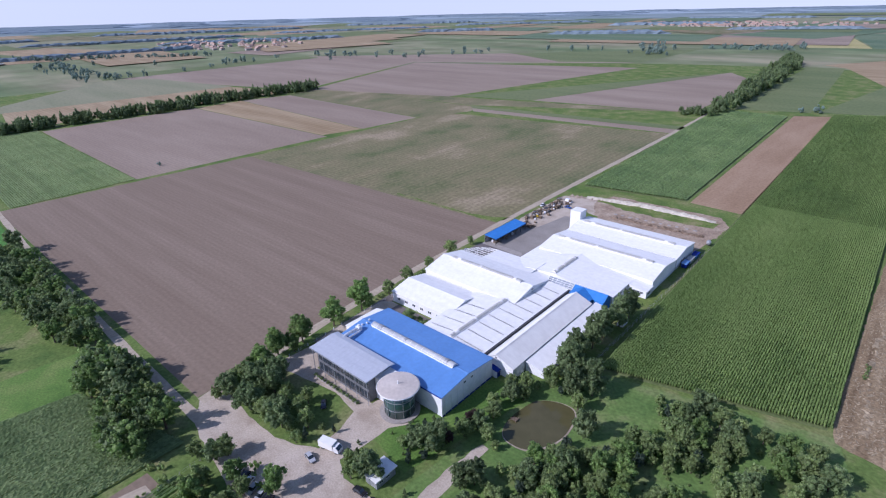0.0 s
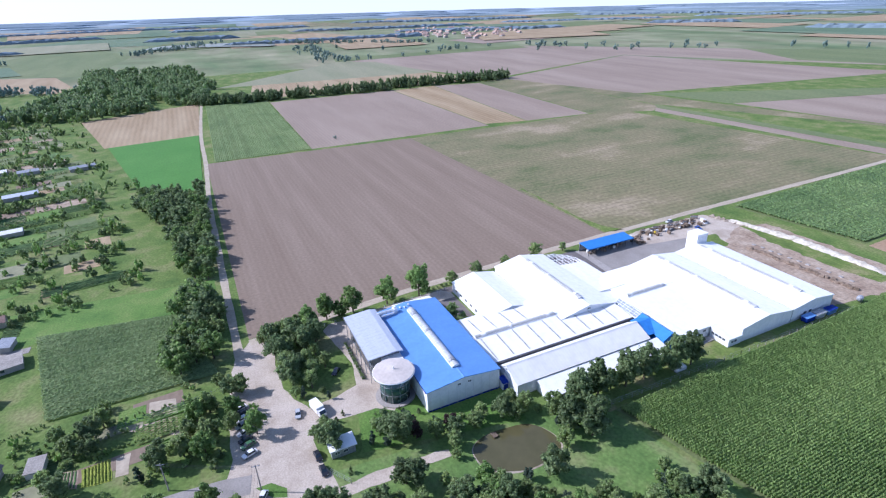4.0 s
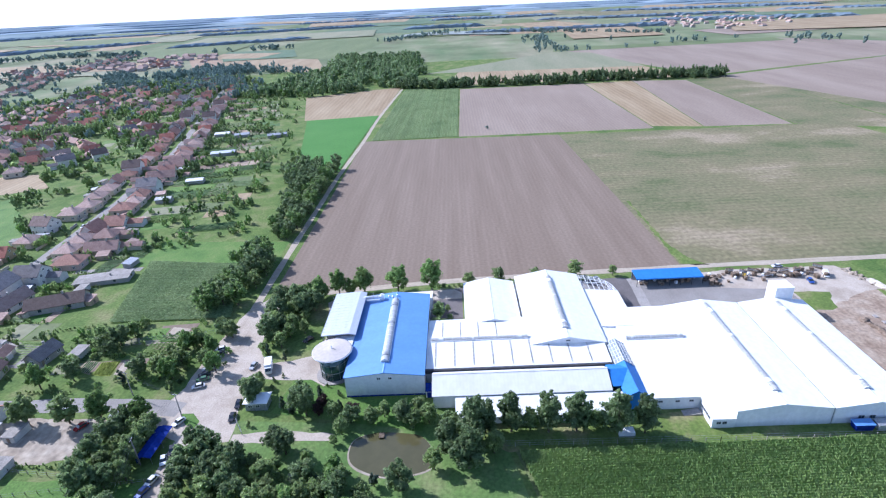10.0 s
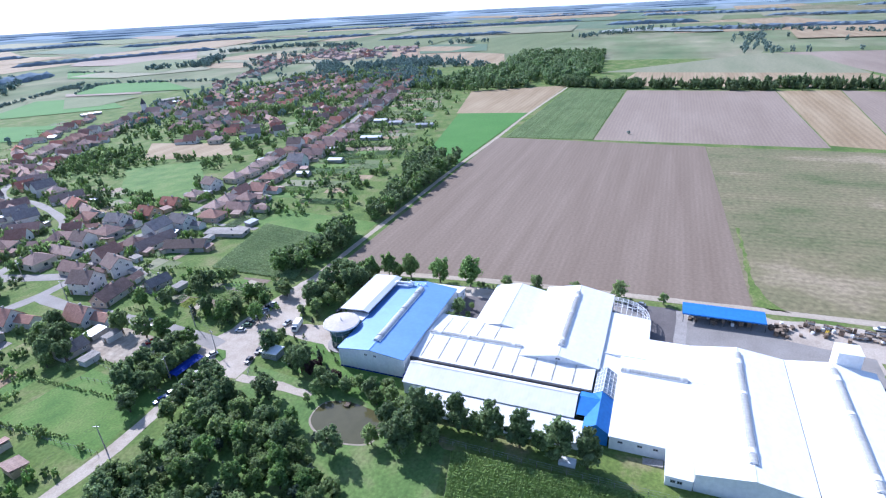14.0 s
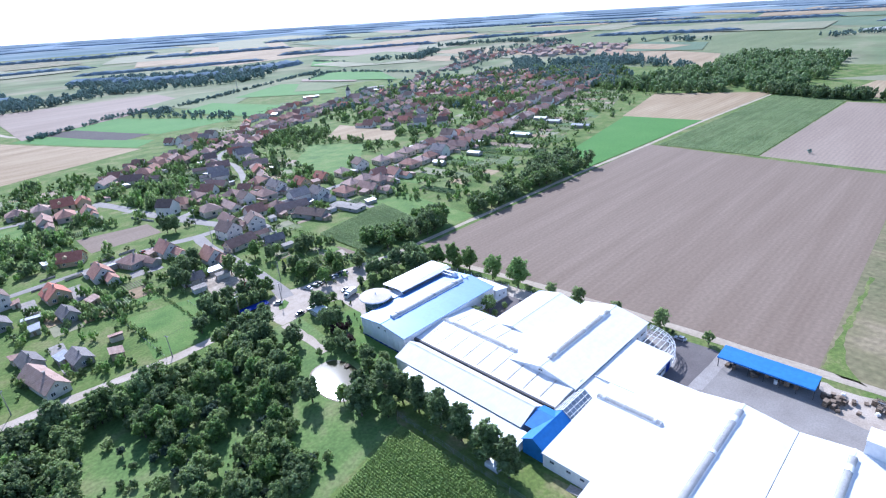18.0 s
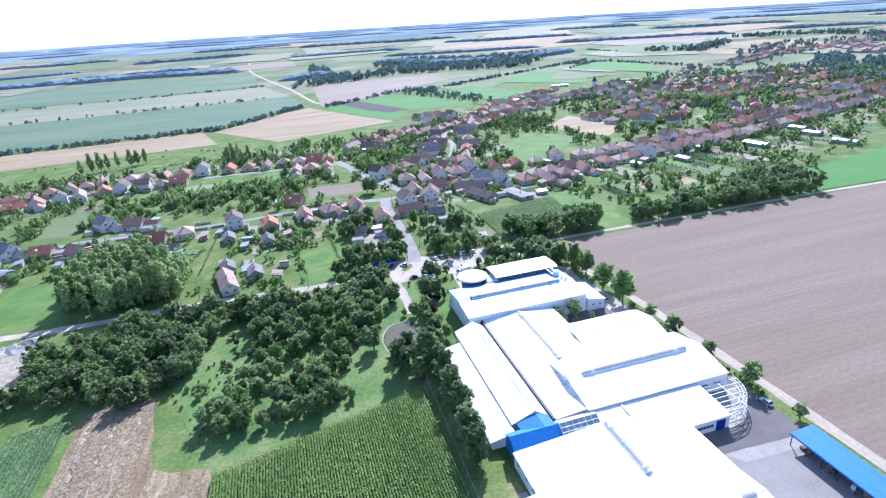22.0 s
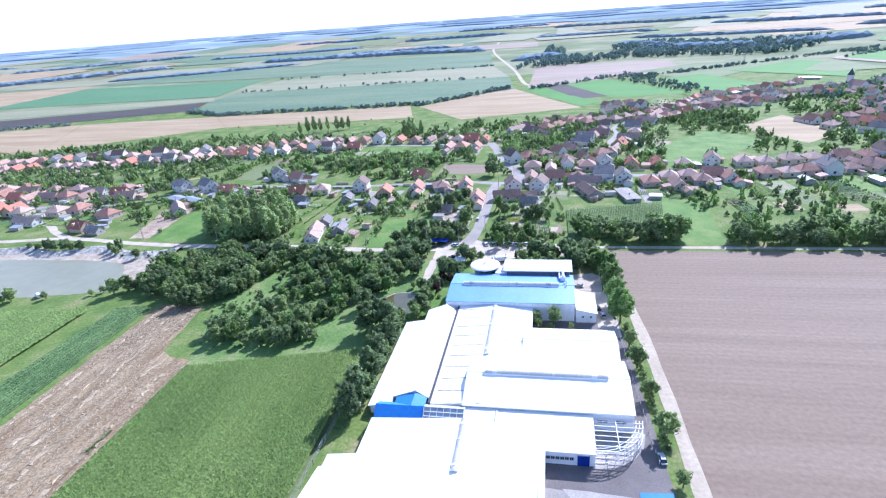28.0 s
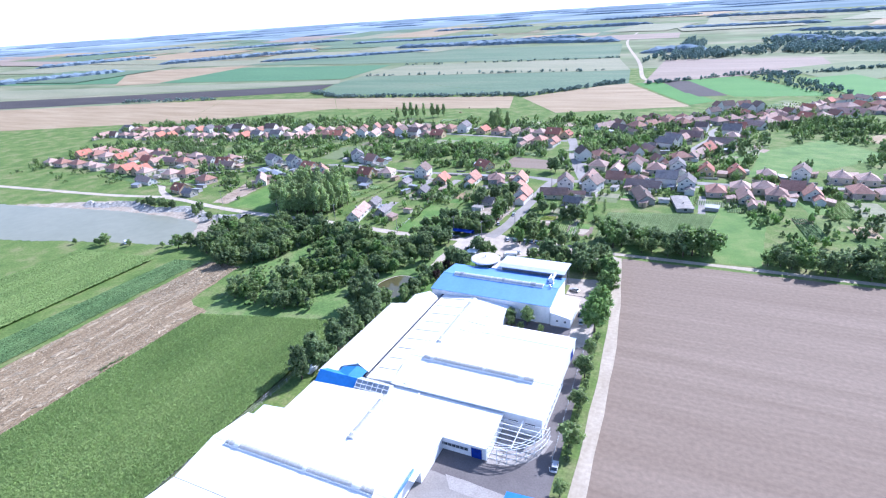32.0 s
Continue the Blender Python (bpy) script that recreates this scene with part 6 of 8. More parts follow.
for a, b, n in (((66, -505), (-60, -655), 70), ((69, -518), (385, -484), 110), ((385, -484), (470, -530), 40), ((-91, -627), (-238, -731), 34), ((-238, -731), (-321, -726), 26), ((-321, -726), (-597, -871), 60), ((-597, -871), (-763, -957), 40), ((-694, -913), (-778, -876), 26), ((-778, -876), (-822, -642), 40), ((-745, -893), (-640, -813), 14),
                ((-922, -1228), (-939, -1069), 14),
                ((-40, -830), (519, -776), 26), ((620, -440), (800, -384), 30), ((5, -1058), (519, -985), 26)):
    far += belt(a, b, int(n * 1.7), 4, (2.5, 5.5), (2.5, 7))
far += spread([(-49, -945), (-90, -1100), (-330, -1180), (-350, -1080), (-180, -980)], 140, (6, 10), (9, 14))
far += spread([(-300, -1338), (-335, -1058), (-492, -992), (-594, -951), (-726, -1098), (-803, -1249), (-589, -1290), (-435, -1471)], 420, (7, 12), (9, 14))
far += spread([(-240, -685), (-332, -475), (-347, -532), (-268, -779)], 90, (3, 5), (4, 7))
far += spread([(-109, -1100), (-170, -1059), (-173, -1401), (-126, -1550)], 60, (6, 10), (9, 14))
far += spread([(-955, -411), (-1015, -240), (-1119, -286), (-1028, -439)], 200, (5, 8), (10, 14))
far += spread([(-868, -469), (-924, -419), (-946, -344), (-913, -212), (-794, -226), (-800, -330)], 110, (5, 8), (7, 12))
far += spread([(-420, -250), (-700, -260), (-900, -470), (-850, -620), (-560, -540), (-420, -420)], 170, (3.5, 6.5), (5, 10))
far += spread([(-860, -560), (-1100, -640), (-1520, -700), (-1520, -800), (-1250, -900), (-1020, -760)], 130, (4, 8), (6, 11))
for a, b, n in (((-1027, -908), (-1272, -1044), 90), ((-1391, -1183), (-1579, -974), 60), ((-1579, -974), (-1527, -734), 50), ((-990, -1040), (-1001, -967), 12), ((-1500, -520), (-1560, -330), 24)):
    far += belt(a, b, n, 14, (6, 10), (9, 16))
for x, y, r, h in ((-455, 161, 2.4, 3.6), (-1010, 760, 7, 13), (-1060, 800, 7, 14), (-960, 850, 8, 15), (-900, 880, 7, 13), (-880, 905, 7, 13), (-860, 1040, 8, 15), (-820, 1080, 6, 11),
                   (-700, 1150, 7, 14), (-650, 1170, 7, 14), (-620, 1190, 6, 12), (-590, 1200, 6, 12), (-235, 1400, 9, 15), (-84, 660, 6, 9), (-98, 655, 4, 6), (-1200, 620, 7, 13), (-1290, 500, 7, 12), (-1420, 420, 7, 12)):
    far.append((x, y, r, h))
leafy("poplar_row", belt((-507, -326), (-534, -253), 70, 6, (3, 4.5), (9, 12)), LEAVES[4], "light green plantation row inside the village")
leafy("distant_trees", far, M_wood_far_hazed, "hedges and woods far out over the plain", lobes=5, leaves=14, leaf=0.2, tufts=0)


def wood_band(shape, line, width, height, step=11, rough=0.3):
    """A long wood seen from far off: a lumpy strip of tree tops with a ragged edge."""
    rings, count = [], sum(max(2, int(math.hypot(q[0] - p[0], q[1] - p[1]) / step)) for p, q in zip(line, line[1:]))
    for (x0, y0), (x1, y1) in zip(line, line[1:]):
        length = math.hypot(x1 - x0, y1 - y0)
        n = max(2, int(length / step))
        nx, ny = -(y1 - y0) / length, (x1 - x0) / length
        for k in range(n):
            x, y = x0 + (x1 - x0) * k / n, y0 + (y1 - y0) * k / n
            ends = min(1.0, 0.2 + 0.25 * len(rings), 0.2 + 0.25 * (count - 1 - len(rings)))
            h = ends * height * rng.uniform(0.95 - rough, 0.95 + rough * 0.7, 7) * np.array([0, 0.75, 1, 1, 1, 0.75, 0])
            w = np.array([-0.5, -0.47, -0.3, 0, 0.3, 0.47, 0.5]) * width * ends * rng.uniform(1 - rough * 0.6, 1 + rough * 0.4)
            rings.append([(x + nx * o + rng.normal() * 1.5, y + ny * o + rng.normal() * 1.5, ground_z(x + nx * o, y + ny * o) - 0.5 + q) for o, q in zip(w, h)])
    shape.loft(rings, closed=False, caps=False)


bands = Shape()
for k in range(40):
    a = radians(84 + k * 6.5 + rng.uniform(-2, 2))
    r0 = 1650 + 1500 * (k * 0.618 % 1)
    c = Vector((-100 + r0 * math.cos(a), 100 + r0 * math.sin(a)))
    d = Vector((-math.sin(a), math.cos(a))) * rng.uniform(120, 280) * (0.4 + r0 / 2200)
    e = d.orthogonal().normalized() * rng.uniform(-60, 60)
    wood_band(bands, [c - d, c + e * 0.4, c + d + e], 14 + r0 * 0.010 * rng.uniform(0.5, 1.6), rng.uniform(8, 13))
for r0, width, gap in ((3300, 60, 30), (3750, 160, 9), (4150, 300, 2), (4550, 420, 0)):
    a = 78 + rng.uniform(0, 5)
    while a < 352:
        span = rng.uniform(5, 14)
        arc = [radians(a + span * j / 8) for j in range(9)]
        wood_band(bands, [(-100 + (r0 + 60 * math.sin(q * 17)) * math.cos(q), 100 + (r0 + 60 * math.sin(q * 17)) * math.sin(q)) for q in arc], width, 9, 40, 0.12)
        a += span + (rng.uniform(0.3, 1.0) * gap if gap else -0.3)
for line_ in ([(864, -1535), (360, -1607), (61, -1537)], [(-30, -1150), (-120, -1190), (-190, -1130)], [(-330, -1463), (-470, -1200), (-640, -1150)], [(-640, -1152), (-900, -1240)]):
    wood_band(bands, line_, 60, 13)
setting("horizon_woods", bands, M_wood_hazed, "horizon woods tinted pale blue for haze", "trees", "stuff")


# ---- crops in rows ----
def crop(name, quad, rows, step, height, width, material, label, sprays=1):
    """Rows of leafy plants between two edges; rows run from edge a-d to edge b-c."""
    a, b, c, d = [np.array(p, float) for p in quad]
    vs, fs, off = [], [], 0
    for k in range(rows):
        t = (k + 0.5) / rows
        p, q = a + (d - a) * t, b + (c - b) * t
        n = max(3, int(np.linalg.norm(q - p) / step))
        u = np.linspace(0, 1, n)
        line = p[None, :] * (1 - u[:, None]) + q[None, :] * u[:, None]
        dr = (q - p) / np.linalg.norm(q - p)
        side = np.array([-dr[1], dr[0]])
        h = height * rng.uniform(0.76, 0.92, n)
        w = width * rng.uniform(0.8, 1.15, (n, 2))
        mid = line + side * rng.uniform(-0.1, 0.1, (n, 1)) * width
        left, right = mid - side * w[:, :1] * 0.5, mid + side * w[:, 1:] * 0.5
        z0 = np.full(n, height * 0.6)
        ring = np.stack([np.column_stack([left, z0 * rng.uniform(0.7, 1.25, n)]), np.column_stack([mid, h]), np.column_stack([right, z0 * rng.uniform(0.7, 1.25, n)])], 1).reshape(-1, 3)
        vs.append(ring)
        i = np.arange(n - 1) * 3 + off
        for e in (0, 1):
            fs.append(np.stack([i + e, i + e + 1, i + 4 + e, i + 3 + e], 1))
        off += 3 * n
        m = n * sprays
        pick = np.arange(m) % n
        foot = mid[pick] + dr * rng.uniform(-0.5, 0.5, (m, 1)) * step
        spin = rng.uniform(-1.3, 1.3, (m, 1))
        across = (side[None, :] * np.cos(spin) + dr * np.sin(spin)) * rng.uniform(0.2, 0.42, (m, 1)) * width
        lean = dr * rng.uniform(-0.2, 0.2, (m, 1)) + side[None, :] * rng.uniform(-0.12, 0.12, (m, 1))
        low, top = np.full(m, height * 0.35), height * rng.uniform(0.9, 1.03, m)
        leaf = np.stack([np.column_stack([foot - across * 0.6, low]), np.column_stack([foot + across * 0.6, low]),
                         np.column_stack([foot + across + lean, top]), np.column_stack([foot - across + lean, top * rng.uniform(0.85, 1.0, m)])], 1).reshape(-1, 3)
        vs.append(leaf)
        j = np.arange(m) * 4 + off
        fs.append(np.stack([j, j + 1, j + 2, j + 3], 1))
        off += 4 * m
    me = bpy.data.meshes.new(name)
    me.from_pydata(np.concatenate(vs).tolist(), [], np.concatenate(fs).tolist())
    me.materials.append(material)
    return tagged(new(name, me), label, "crop", kind="stuff")


crop("maize", [(-61, 145), (-63.5, 340), (0.5, 340), (3, 161)], 80, 0.42, 2.3, 0.72, M_maize, "tall green maize standing in long rows", 2)
crop("maize", [(-63.5, 340), (-70, 650), (-4, 685), (0.5, 340)], 80, 1.6, 2.3, 0.7, M_maize, "tall green maize in rows further off", 1)
crop("sunflowers", [(-160, 318), (-170, 626), (-104, 626), (-97, 328)], 44, 1.3, 1.5, 1.5, M_sunf, "green sunflower crop in rows", 1)
crop("beans", [(51, 116), (49, 300), (72, 300), (68, 119)], 28, 0.6, 0.6, 0.75, M_bean, "low blue-green bean plants in rows", 1)
crop("maize", [(80, 122), (80, 320), (150, 320), (135, 127)], 60, 0.7, 2.0, 0.95, M_maize, "sunlit maize field by the lake", 1)
crop("maize", [(-432, 55), (-727, 64), (-707, 138), (-431, 133)], 56, 3.0, 0.55, 1.2, M_youngmaize, "green crop plot behind the ploughed field", 1)
crop("maize", [(-196, -27), (-188, 23), (-138, 36), (-138, -15)], 56, 0.6, 1.1, 0.85, M_youngmaize, "garden maize plot beside the village", 1)

# swaths of cut straw on the harvested strip
sr = np.random.default_rng(12)
for x0, y0, y1, bend in ((9, 164, 300, 1.4), (19, 157, 300, 2.0), (29, 121, 300, 2.2), (35.5, 118, 300, 1.6), (44, 118, 300, 0.8)):
    row, prev, n = Shape(), None, int((y1 - y0) / 1.6)
    for k in range(n):
        y = y0 + k * 1.6
        x = x0 + bend * math.sin(y * 0.07 + x0) + 0.4 * math.sin(y * 0.31 + x0 * 2) + sr.normal() * 0.35
        w, h = sr.uniform(0.25, 1.2), sr.uniform(0.08, 0.34)
        ring = [(x - w, y + sr.normal() * 0.3, 0.04), (x - w * 0.3, y + sr.normal() * 0.3, h), (x + w * 0.4, y + sr.normal() * 0.3, h * 0.8), (x + w, y + sr.normal() * 0.3, 0.04)]
        if prev and sr.random() > 0.3:
            row.loft([prev, ring], closed=False, caps=False)
        prev = ring
    tagged(new("straw_swath", row.mesh("straw_swath", M_swath)), "low swath of pale cut straw on the strip", "straw", kind="stuff")
litter = Shape()
for k in range(5200):
    y = 115 + 145 * sr.random() ** 1.3
    x = sr.uniform(4 if y > 157 else 25, 46.5)
    a, l, w = sr.normal() * 0.9, sr.uniform(0.5, 1.8), sr.uniform(0.15, 0.45)
    e, f = np.array([math.sin(a), math.cos(a), 0]) * l / 2, np.array([math.cos(a), -math.sin(a), 0]) * w / 2
    c = np.array([x, y, 0.06])
    litter.add([c - e - f, c - e + f + np.array([0, 0, 0.06]), c + e + f, c + e - f + np.array([0, 0, sr.uniform(0.02, 0.16)])], [(0, 1, 2, 3)])
tagged(new("straw_litter", litter.mesh("straw_litter", M_swath)), "scattered flattened straw on bare soil", "straw", kind="stuff")
leafy("weed_tuft", [(7.0 + sr.normal() * 0.8, 194 + 1.0 * k, sr.uniform(0.7, 1.2), sr.uniform(0.5, 0.9)) for k in range(10)], LEAVES[1], "green weeds left standing in the straw", lobes=3, leaves=20, leaf=0.4, tufts=1)

for quad, n, h, m in (([(-103.9, -1.2), (-110.6, -1.8), (-111.6, 4.7), (-103, 5.6)], 8, 0.5, M_yellowbed), ([(-106, -8), (-112, -8), (-111, -3.2), (-104.4, -2.8)], 6, 0.3, M_bean), ([(-121.3, 10), (-122.6, 10.6), (-122, 22), (-113.5, 22.6)], 7, 0.5, M_bean)):
    crop("vegetable_rows", quad, n, 0.6, h, 0.5, m, "rows of vegetables in a garden bed", 1)

# fields and towns towards the horizon
lay = random.Random(17)
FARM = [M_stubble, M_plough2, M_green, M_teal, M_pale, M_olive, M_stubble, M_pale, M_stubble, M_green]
for k in range(190):
    a = radians(lay.uniform(84, 345))
    r0 = lay.uniform(1050, 3300)
    cx, cy = -100 + r0 * math.cos(a), 100 + r0 * math.sin(a)
    if inside(cx, cy, [(-1250, -620), (-500, -620), (-500, 100), (-1250, 120)]) or (r0 < 1800 and cx > -900 and cy < 150) or (r0 < 1500 and cy > 300):
        continue
    u = radians(lay.choice([0, 8, 90, 70]) + lay.uniform(-6, 6))
    w, d = lay.uniform(90, 240) * (1 + r0 / 5000), lay.uniform(40, 120) * (1 + r0 / 3000)
    e, f = Vector((math.cos(u), math.sin(u))) * w, Vector((-math.sin(u), math.cos(u))) * d
    c = Vector((cx, cy))
    patch("distant_field", [c - e - f, c + e - f, c + e + f, c - e + f], 0.3 + 0.012 * k, lay.choice(FARM), "distant field far out over the plain", step=90)


def town(name, cx, cy, rx, ry, n, label):
    """A far-off settlement: many small gabled houses, too far to tell apart."""
    for shade, tiles in ((0, False), (1, True)):
        s = Shape()
        r = random.Random(int(cx) & 1023)
        for k in range(n):
            a, q = r.uniform(0, 6.28), math.sqrt(r.random())
            x, y = cx + rx * q * math.cos(a), cy + ry * q * math.sin(a)
            m = pose(x, y, ground_z(x, y), 0, 0, r.choice([0, 90]) + r.uniform(-15, 15))
            w, d, h = r.uniform(4, 7), r.uniform(5, 9), r.uniform(3, 6)
            if tiles:
                s.loft([[m @ Vector((px, py, pz)) for px, pz in ((-w - 0.5, h - 0.3), (0, h + 3.6), (w + 0.5, h - 0.3))] for py in (-d, d)])
            else:
                s.box(-w, w, -d, d, 0, h, m)
        # muted tile and plaster colours stand in for haze over the towns
        setting(name, s, TILES[2] if tiles else PLASTER[3], label, "town", "stuff")


town("distant_town", -1740, 900, 330, 200, 70, "red-roofed village far over the fields")
town("distant_town", -620, 2350, 420, 180, 170, "pale town near the horizon")
town("distant_town", -1700, 950, 200, 260, 30, "red-roofed hamlet far over the fields")
town("distant_town", -1290, -560, 160, 120, 70, "roofs at the far end of the village")
region("far_lake", [(-1760, -30), (-1880, 20), (-1860, 180), (-1690, 300), (-1640, 270), (-1740, 120)], 3.2, M_lake, "pale lakes beyond the wood", "water")

# ---- houses ----
def house_proto(label, w, d, h, rise, form, tile, plaster, floors=1, wing=None, dormer=False, plain=False):
    """A village house: w across the gable, d along the ridge."""
    ho = thing("house", label, "house", 0, 0, -500)
    s = Shape()
    if form == "gable":
        prof = [(-w / 2, 0), (w / 2, 0), (w / 2, h), (0, h + rise - 0.12), (-w / 2, h)]
        s.loft([[(x, y, z) for x, z in prof] for y in (d / 2, -d / 2)])
    else:
        s.box(-w / 2, w / 2, -d / 2, d / 2, 0, h)
    part("wall", s, plaster, ho)
    o = 0.45
    r = Shape()
    drop = rise * o / (w / 2)
    if form == "gable":
        prof = [(-w / 2 - o, h - drop), (0, h + rise), (w / 2 + o, h - drop), (w / 2 + o, h - drop - 0.2), (0, h + rise - 0.22), (-w / 2 - o, h - drop - 0.2)]
        r.loft([[(x, y, z) for x, z in prof] for y in (-d / 2 - o, d / 2 + o)])
    else:
        e = max(0.15, (d - w) / 2 * (1 if form == "hip" else 0.2))
        z = h - 0.1
        r.add([(-w / 2 - o, -d / 2 - o, z), (w / 2 + o, -d / 2 - o, z), (w / 2 + o, d / 2 + o, z), (-w / 2 - o, d / 2 + o, z), (0, -e, h + rise), (0, e, h + rise)],
              [(0, 1, 4), (1, 2, 5, 4), (2, 3, 5), (3, 0, 4, 5), (3, 2, 1, 0)])
    roof = part("roof", r, tile, ho)
    part("chimney", Shape().box(-0.3, 0.3, d * 0.12, d * 0.12 + 0.6, h + rise - 1.0, h + rise + 0.8).box(-0.38, 0.38, d * 0.12 - 0.08, d * 0.12 + 0.68, h + rise + 0.65, h + rise + 0.8), PLASTER[3], roof)
    for f in range(0 if plain else floors):
        z = 1.6 + f * 2.8
        for x in ((-w / 4, w / 4) if w > 6 else (0,)):
            for y, face in ((-d / 2 - 0.01, "-y"), (d / 2 + 0.01, "+y")):
                window(ho, x, y, z, 1.3, 1.3, face)
        for k in range(max(1, int(d / 4.5))):
            y = -d / 2 + (k + 0.6) * d / max(1, int(d / 4.5))
            for x, face in ((-w / 2 - 0.01, "-x"), (w / 2 + 0.01, "+x")):
                window(ho, x, min(y, d / 2 - 1), z, 1.3, 1.2, face)
    if plain:
        for y in (-d / 2 - 0.03, d / 2 - 0.02):
            part("window", Shape().box(-0.75, 0.75, y, y + 0.05, 1.0, 2.3), M_glass, ho)
        for x in (-w / 2 - 0.03, w / 2 - 0.02):
            part("window", Shape().box(x, x + 0.05, -d / 4 - 0.6, -d / 4 + 0.6, 1.0, 2.3), M_glass, ho)
            part("window", Shape().box(x, x + 0.05, d / 4 - 0.6, d / 4 + 0.6, 1.0, 2.3), M_glass, ho)
    elif form == "gable" and rise > 2.6:
        for y, face in ((-d / 2 - 0.01, "-y"), (d / 2 + 0.01, "+y")):
            window(ho, 0, y, h + rise * 0.3, 1.1, 1.1, face)
    if not plain:
        door(ho, w / 2 + 0.01, -d / 2 + 1.0, 1.0, 2.1, "+x", M_rust)
    if wing:
        ww, wd, wh, wr = wing
        y0 = d / 2
        prof = [(-w / 2, 0), (-w / 2 + ww, 0), (-w / 2 + ww, wh), (-w / 2 + ww / 2, wh + wr - 0.1), (-w / 2, wh)]
        part("rear_wing", Shape().loft([[(x, y, z) for x, z in prof] for y in (y0 + wd, y0 - 0.3)]), plaster, ho)
        prof = [(-w / 2 - 0.3, wh - 0.15), (-w / 2 + ww / 2, wh + wr), (-w / 2 + ww + 0.3, wh - 0.15), (-w / 2 + ww + 0.3, wh - 0.3), (-w / 2 + ww / 2, wh + wr - 0.2), (-w / 2 - 0.3, wh - 0.3)]
        part("wing_roof", Shape().loft([[(x, y, z) for x, z in prof] for y in (y0 - 0.2, y0 + wd + 0.3)]), tile, ho)
    if dormer:
        for y in (-d * 0.15,):
            part("dormer", Shape().loft([[(x, y + u, h + rise * 0.25 + v) for u, v in ((-0.9, -0.5), (0.9, -0.5), (0.9, 1.0), (0, 1.6), (-0.9, 1.0))] for x in (0.3, w / 2 * 0.75)]), plaster, roof)
    return ho


def house_set(plain):
    return [
    house_proto("white house with a steep terracotta gable roof", 8.5, 10.5, 3.2, 4.0, "gable", TILES[0], PLASTER[0], wing=(5.0, 8.0, 2.6, 1.8), plain=plain),
        house_proto("cream house with a faded hipped tile roof", 10.0, 10.5, 3.4, 3.0, "tent", TILES[2], PLASTER[1], plain=plain),
        house_proto("grey rendered house with a brown hipped roof", 10.0, 11.0, 3.3, 3.2, "tent", TILES[1], PLASTER[3], wing=(4.5, 7.0, 2.5, 1.4), plain=plain),
        house_proto("long low farmhouse with a faded tile roof", 6.8, 19.0, 2.9, 2.8, "gable", TILES[2], PLASTER[0], plain=plain),
        house_proto("two-storey white house with a dark brown roof", 9.0, 10.5, 5.6, 3.6, "gable", TILES[5], PLASTER[0], floors=2, plain=plain),
        house_proto("ochre house with a bright red gable roof", 8.8, 11.0, 3.1, 3.6, "gable", TILES[4], PLASTER[2], dormer=True, plain=plain),
        house_proto("two-storey house with a grey tiled roof", 9.0, 11.0, 5.4, 3.2, "gable", TILES[3], PLASTER[0], floors=2, wing=(5, 6, 2.8, 1.4), plain=plain),
        house_proto("pink rendered house with a terracotta hip roof", 9.6, 12.5, 3.3, 3.1, "hip", TILES[0], PLASTER[4], plain=plain),
        house_proto("long village house with a brown tile roof and wing", 7.2, 15.0, 3.0, 3.0, "gable", TILES[1], PLASTER[1], wing=(4.2, 10.0, 2.4, 1.5), plain=plain),
        house_proto("grey-roofed outbuilding with plain plaster walls", 6.0, 9.0, 2.6, 2.2, "gable", TILES[3], PLASTER[3], plain=plain),
        house_proto("long barn with a dark brown tile roof", 8.5, 20.0, 2.8, 2.6, "gable", TILES[5], PLASTER[3], plain=True),
        house_proto("long low flat-roofed grey workshop with plain walls", 9.0, 24.0, 2.5, 0.35, "gable", M_yardpave, PLASTER[3], plain=True),
    ]


HOUSES, FAR_HOUSES = house_set(False), house_set(True)
homes = []
ROWS_OF_HOUSES = {}
hrng = random.Random(21)


OPEN_LAND = [[(-304, -255), (-364, -312), (-376, -215), (-336, -178)], [(-227, -190), (-280, -248), (-312, -190), (-238, -125), (-215, -118)], [(-36, -100), (-84, -102), (-84, -136), (-36, -142)],
             [(-20, -180), (60, -190), (60, -232), (-20, -226)]]


def build_house(k, x, y, turn, s=1.0, kinds=None):
    if any(inside(x, y, a) for a in OPEN_LAND):
        return
    if any((x - a) ** 2 + (y - b) ** 2 < 120 for a, b in homes):
        return
    homes.append((x, y))
    if math.hypot(x + 60, y - 20) > 330:
        m = pose(x, y, ground_z(x, y), 0, 0, turn) @ Matrix.Scale(s, 4)
        for o in FAR_HOUSES[k].children_recursive:
            ROWS_OF_HOUSES.setdefault(o.data.materials[0].name, []).append((m @ o.matrix_basis, o.data))
        return
    ob = copy_thing((kinds or HOUSES)[k], pose(x, y, ground_z(x, y), 0, 0, turn))
    ob.scale = (s, s, s * hrng.uniform(0.95, 1.08))
    ob["group"] = "village houses"


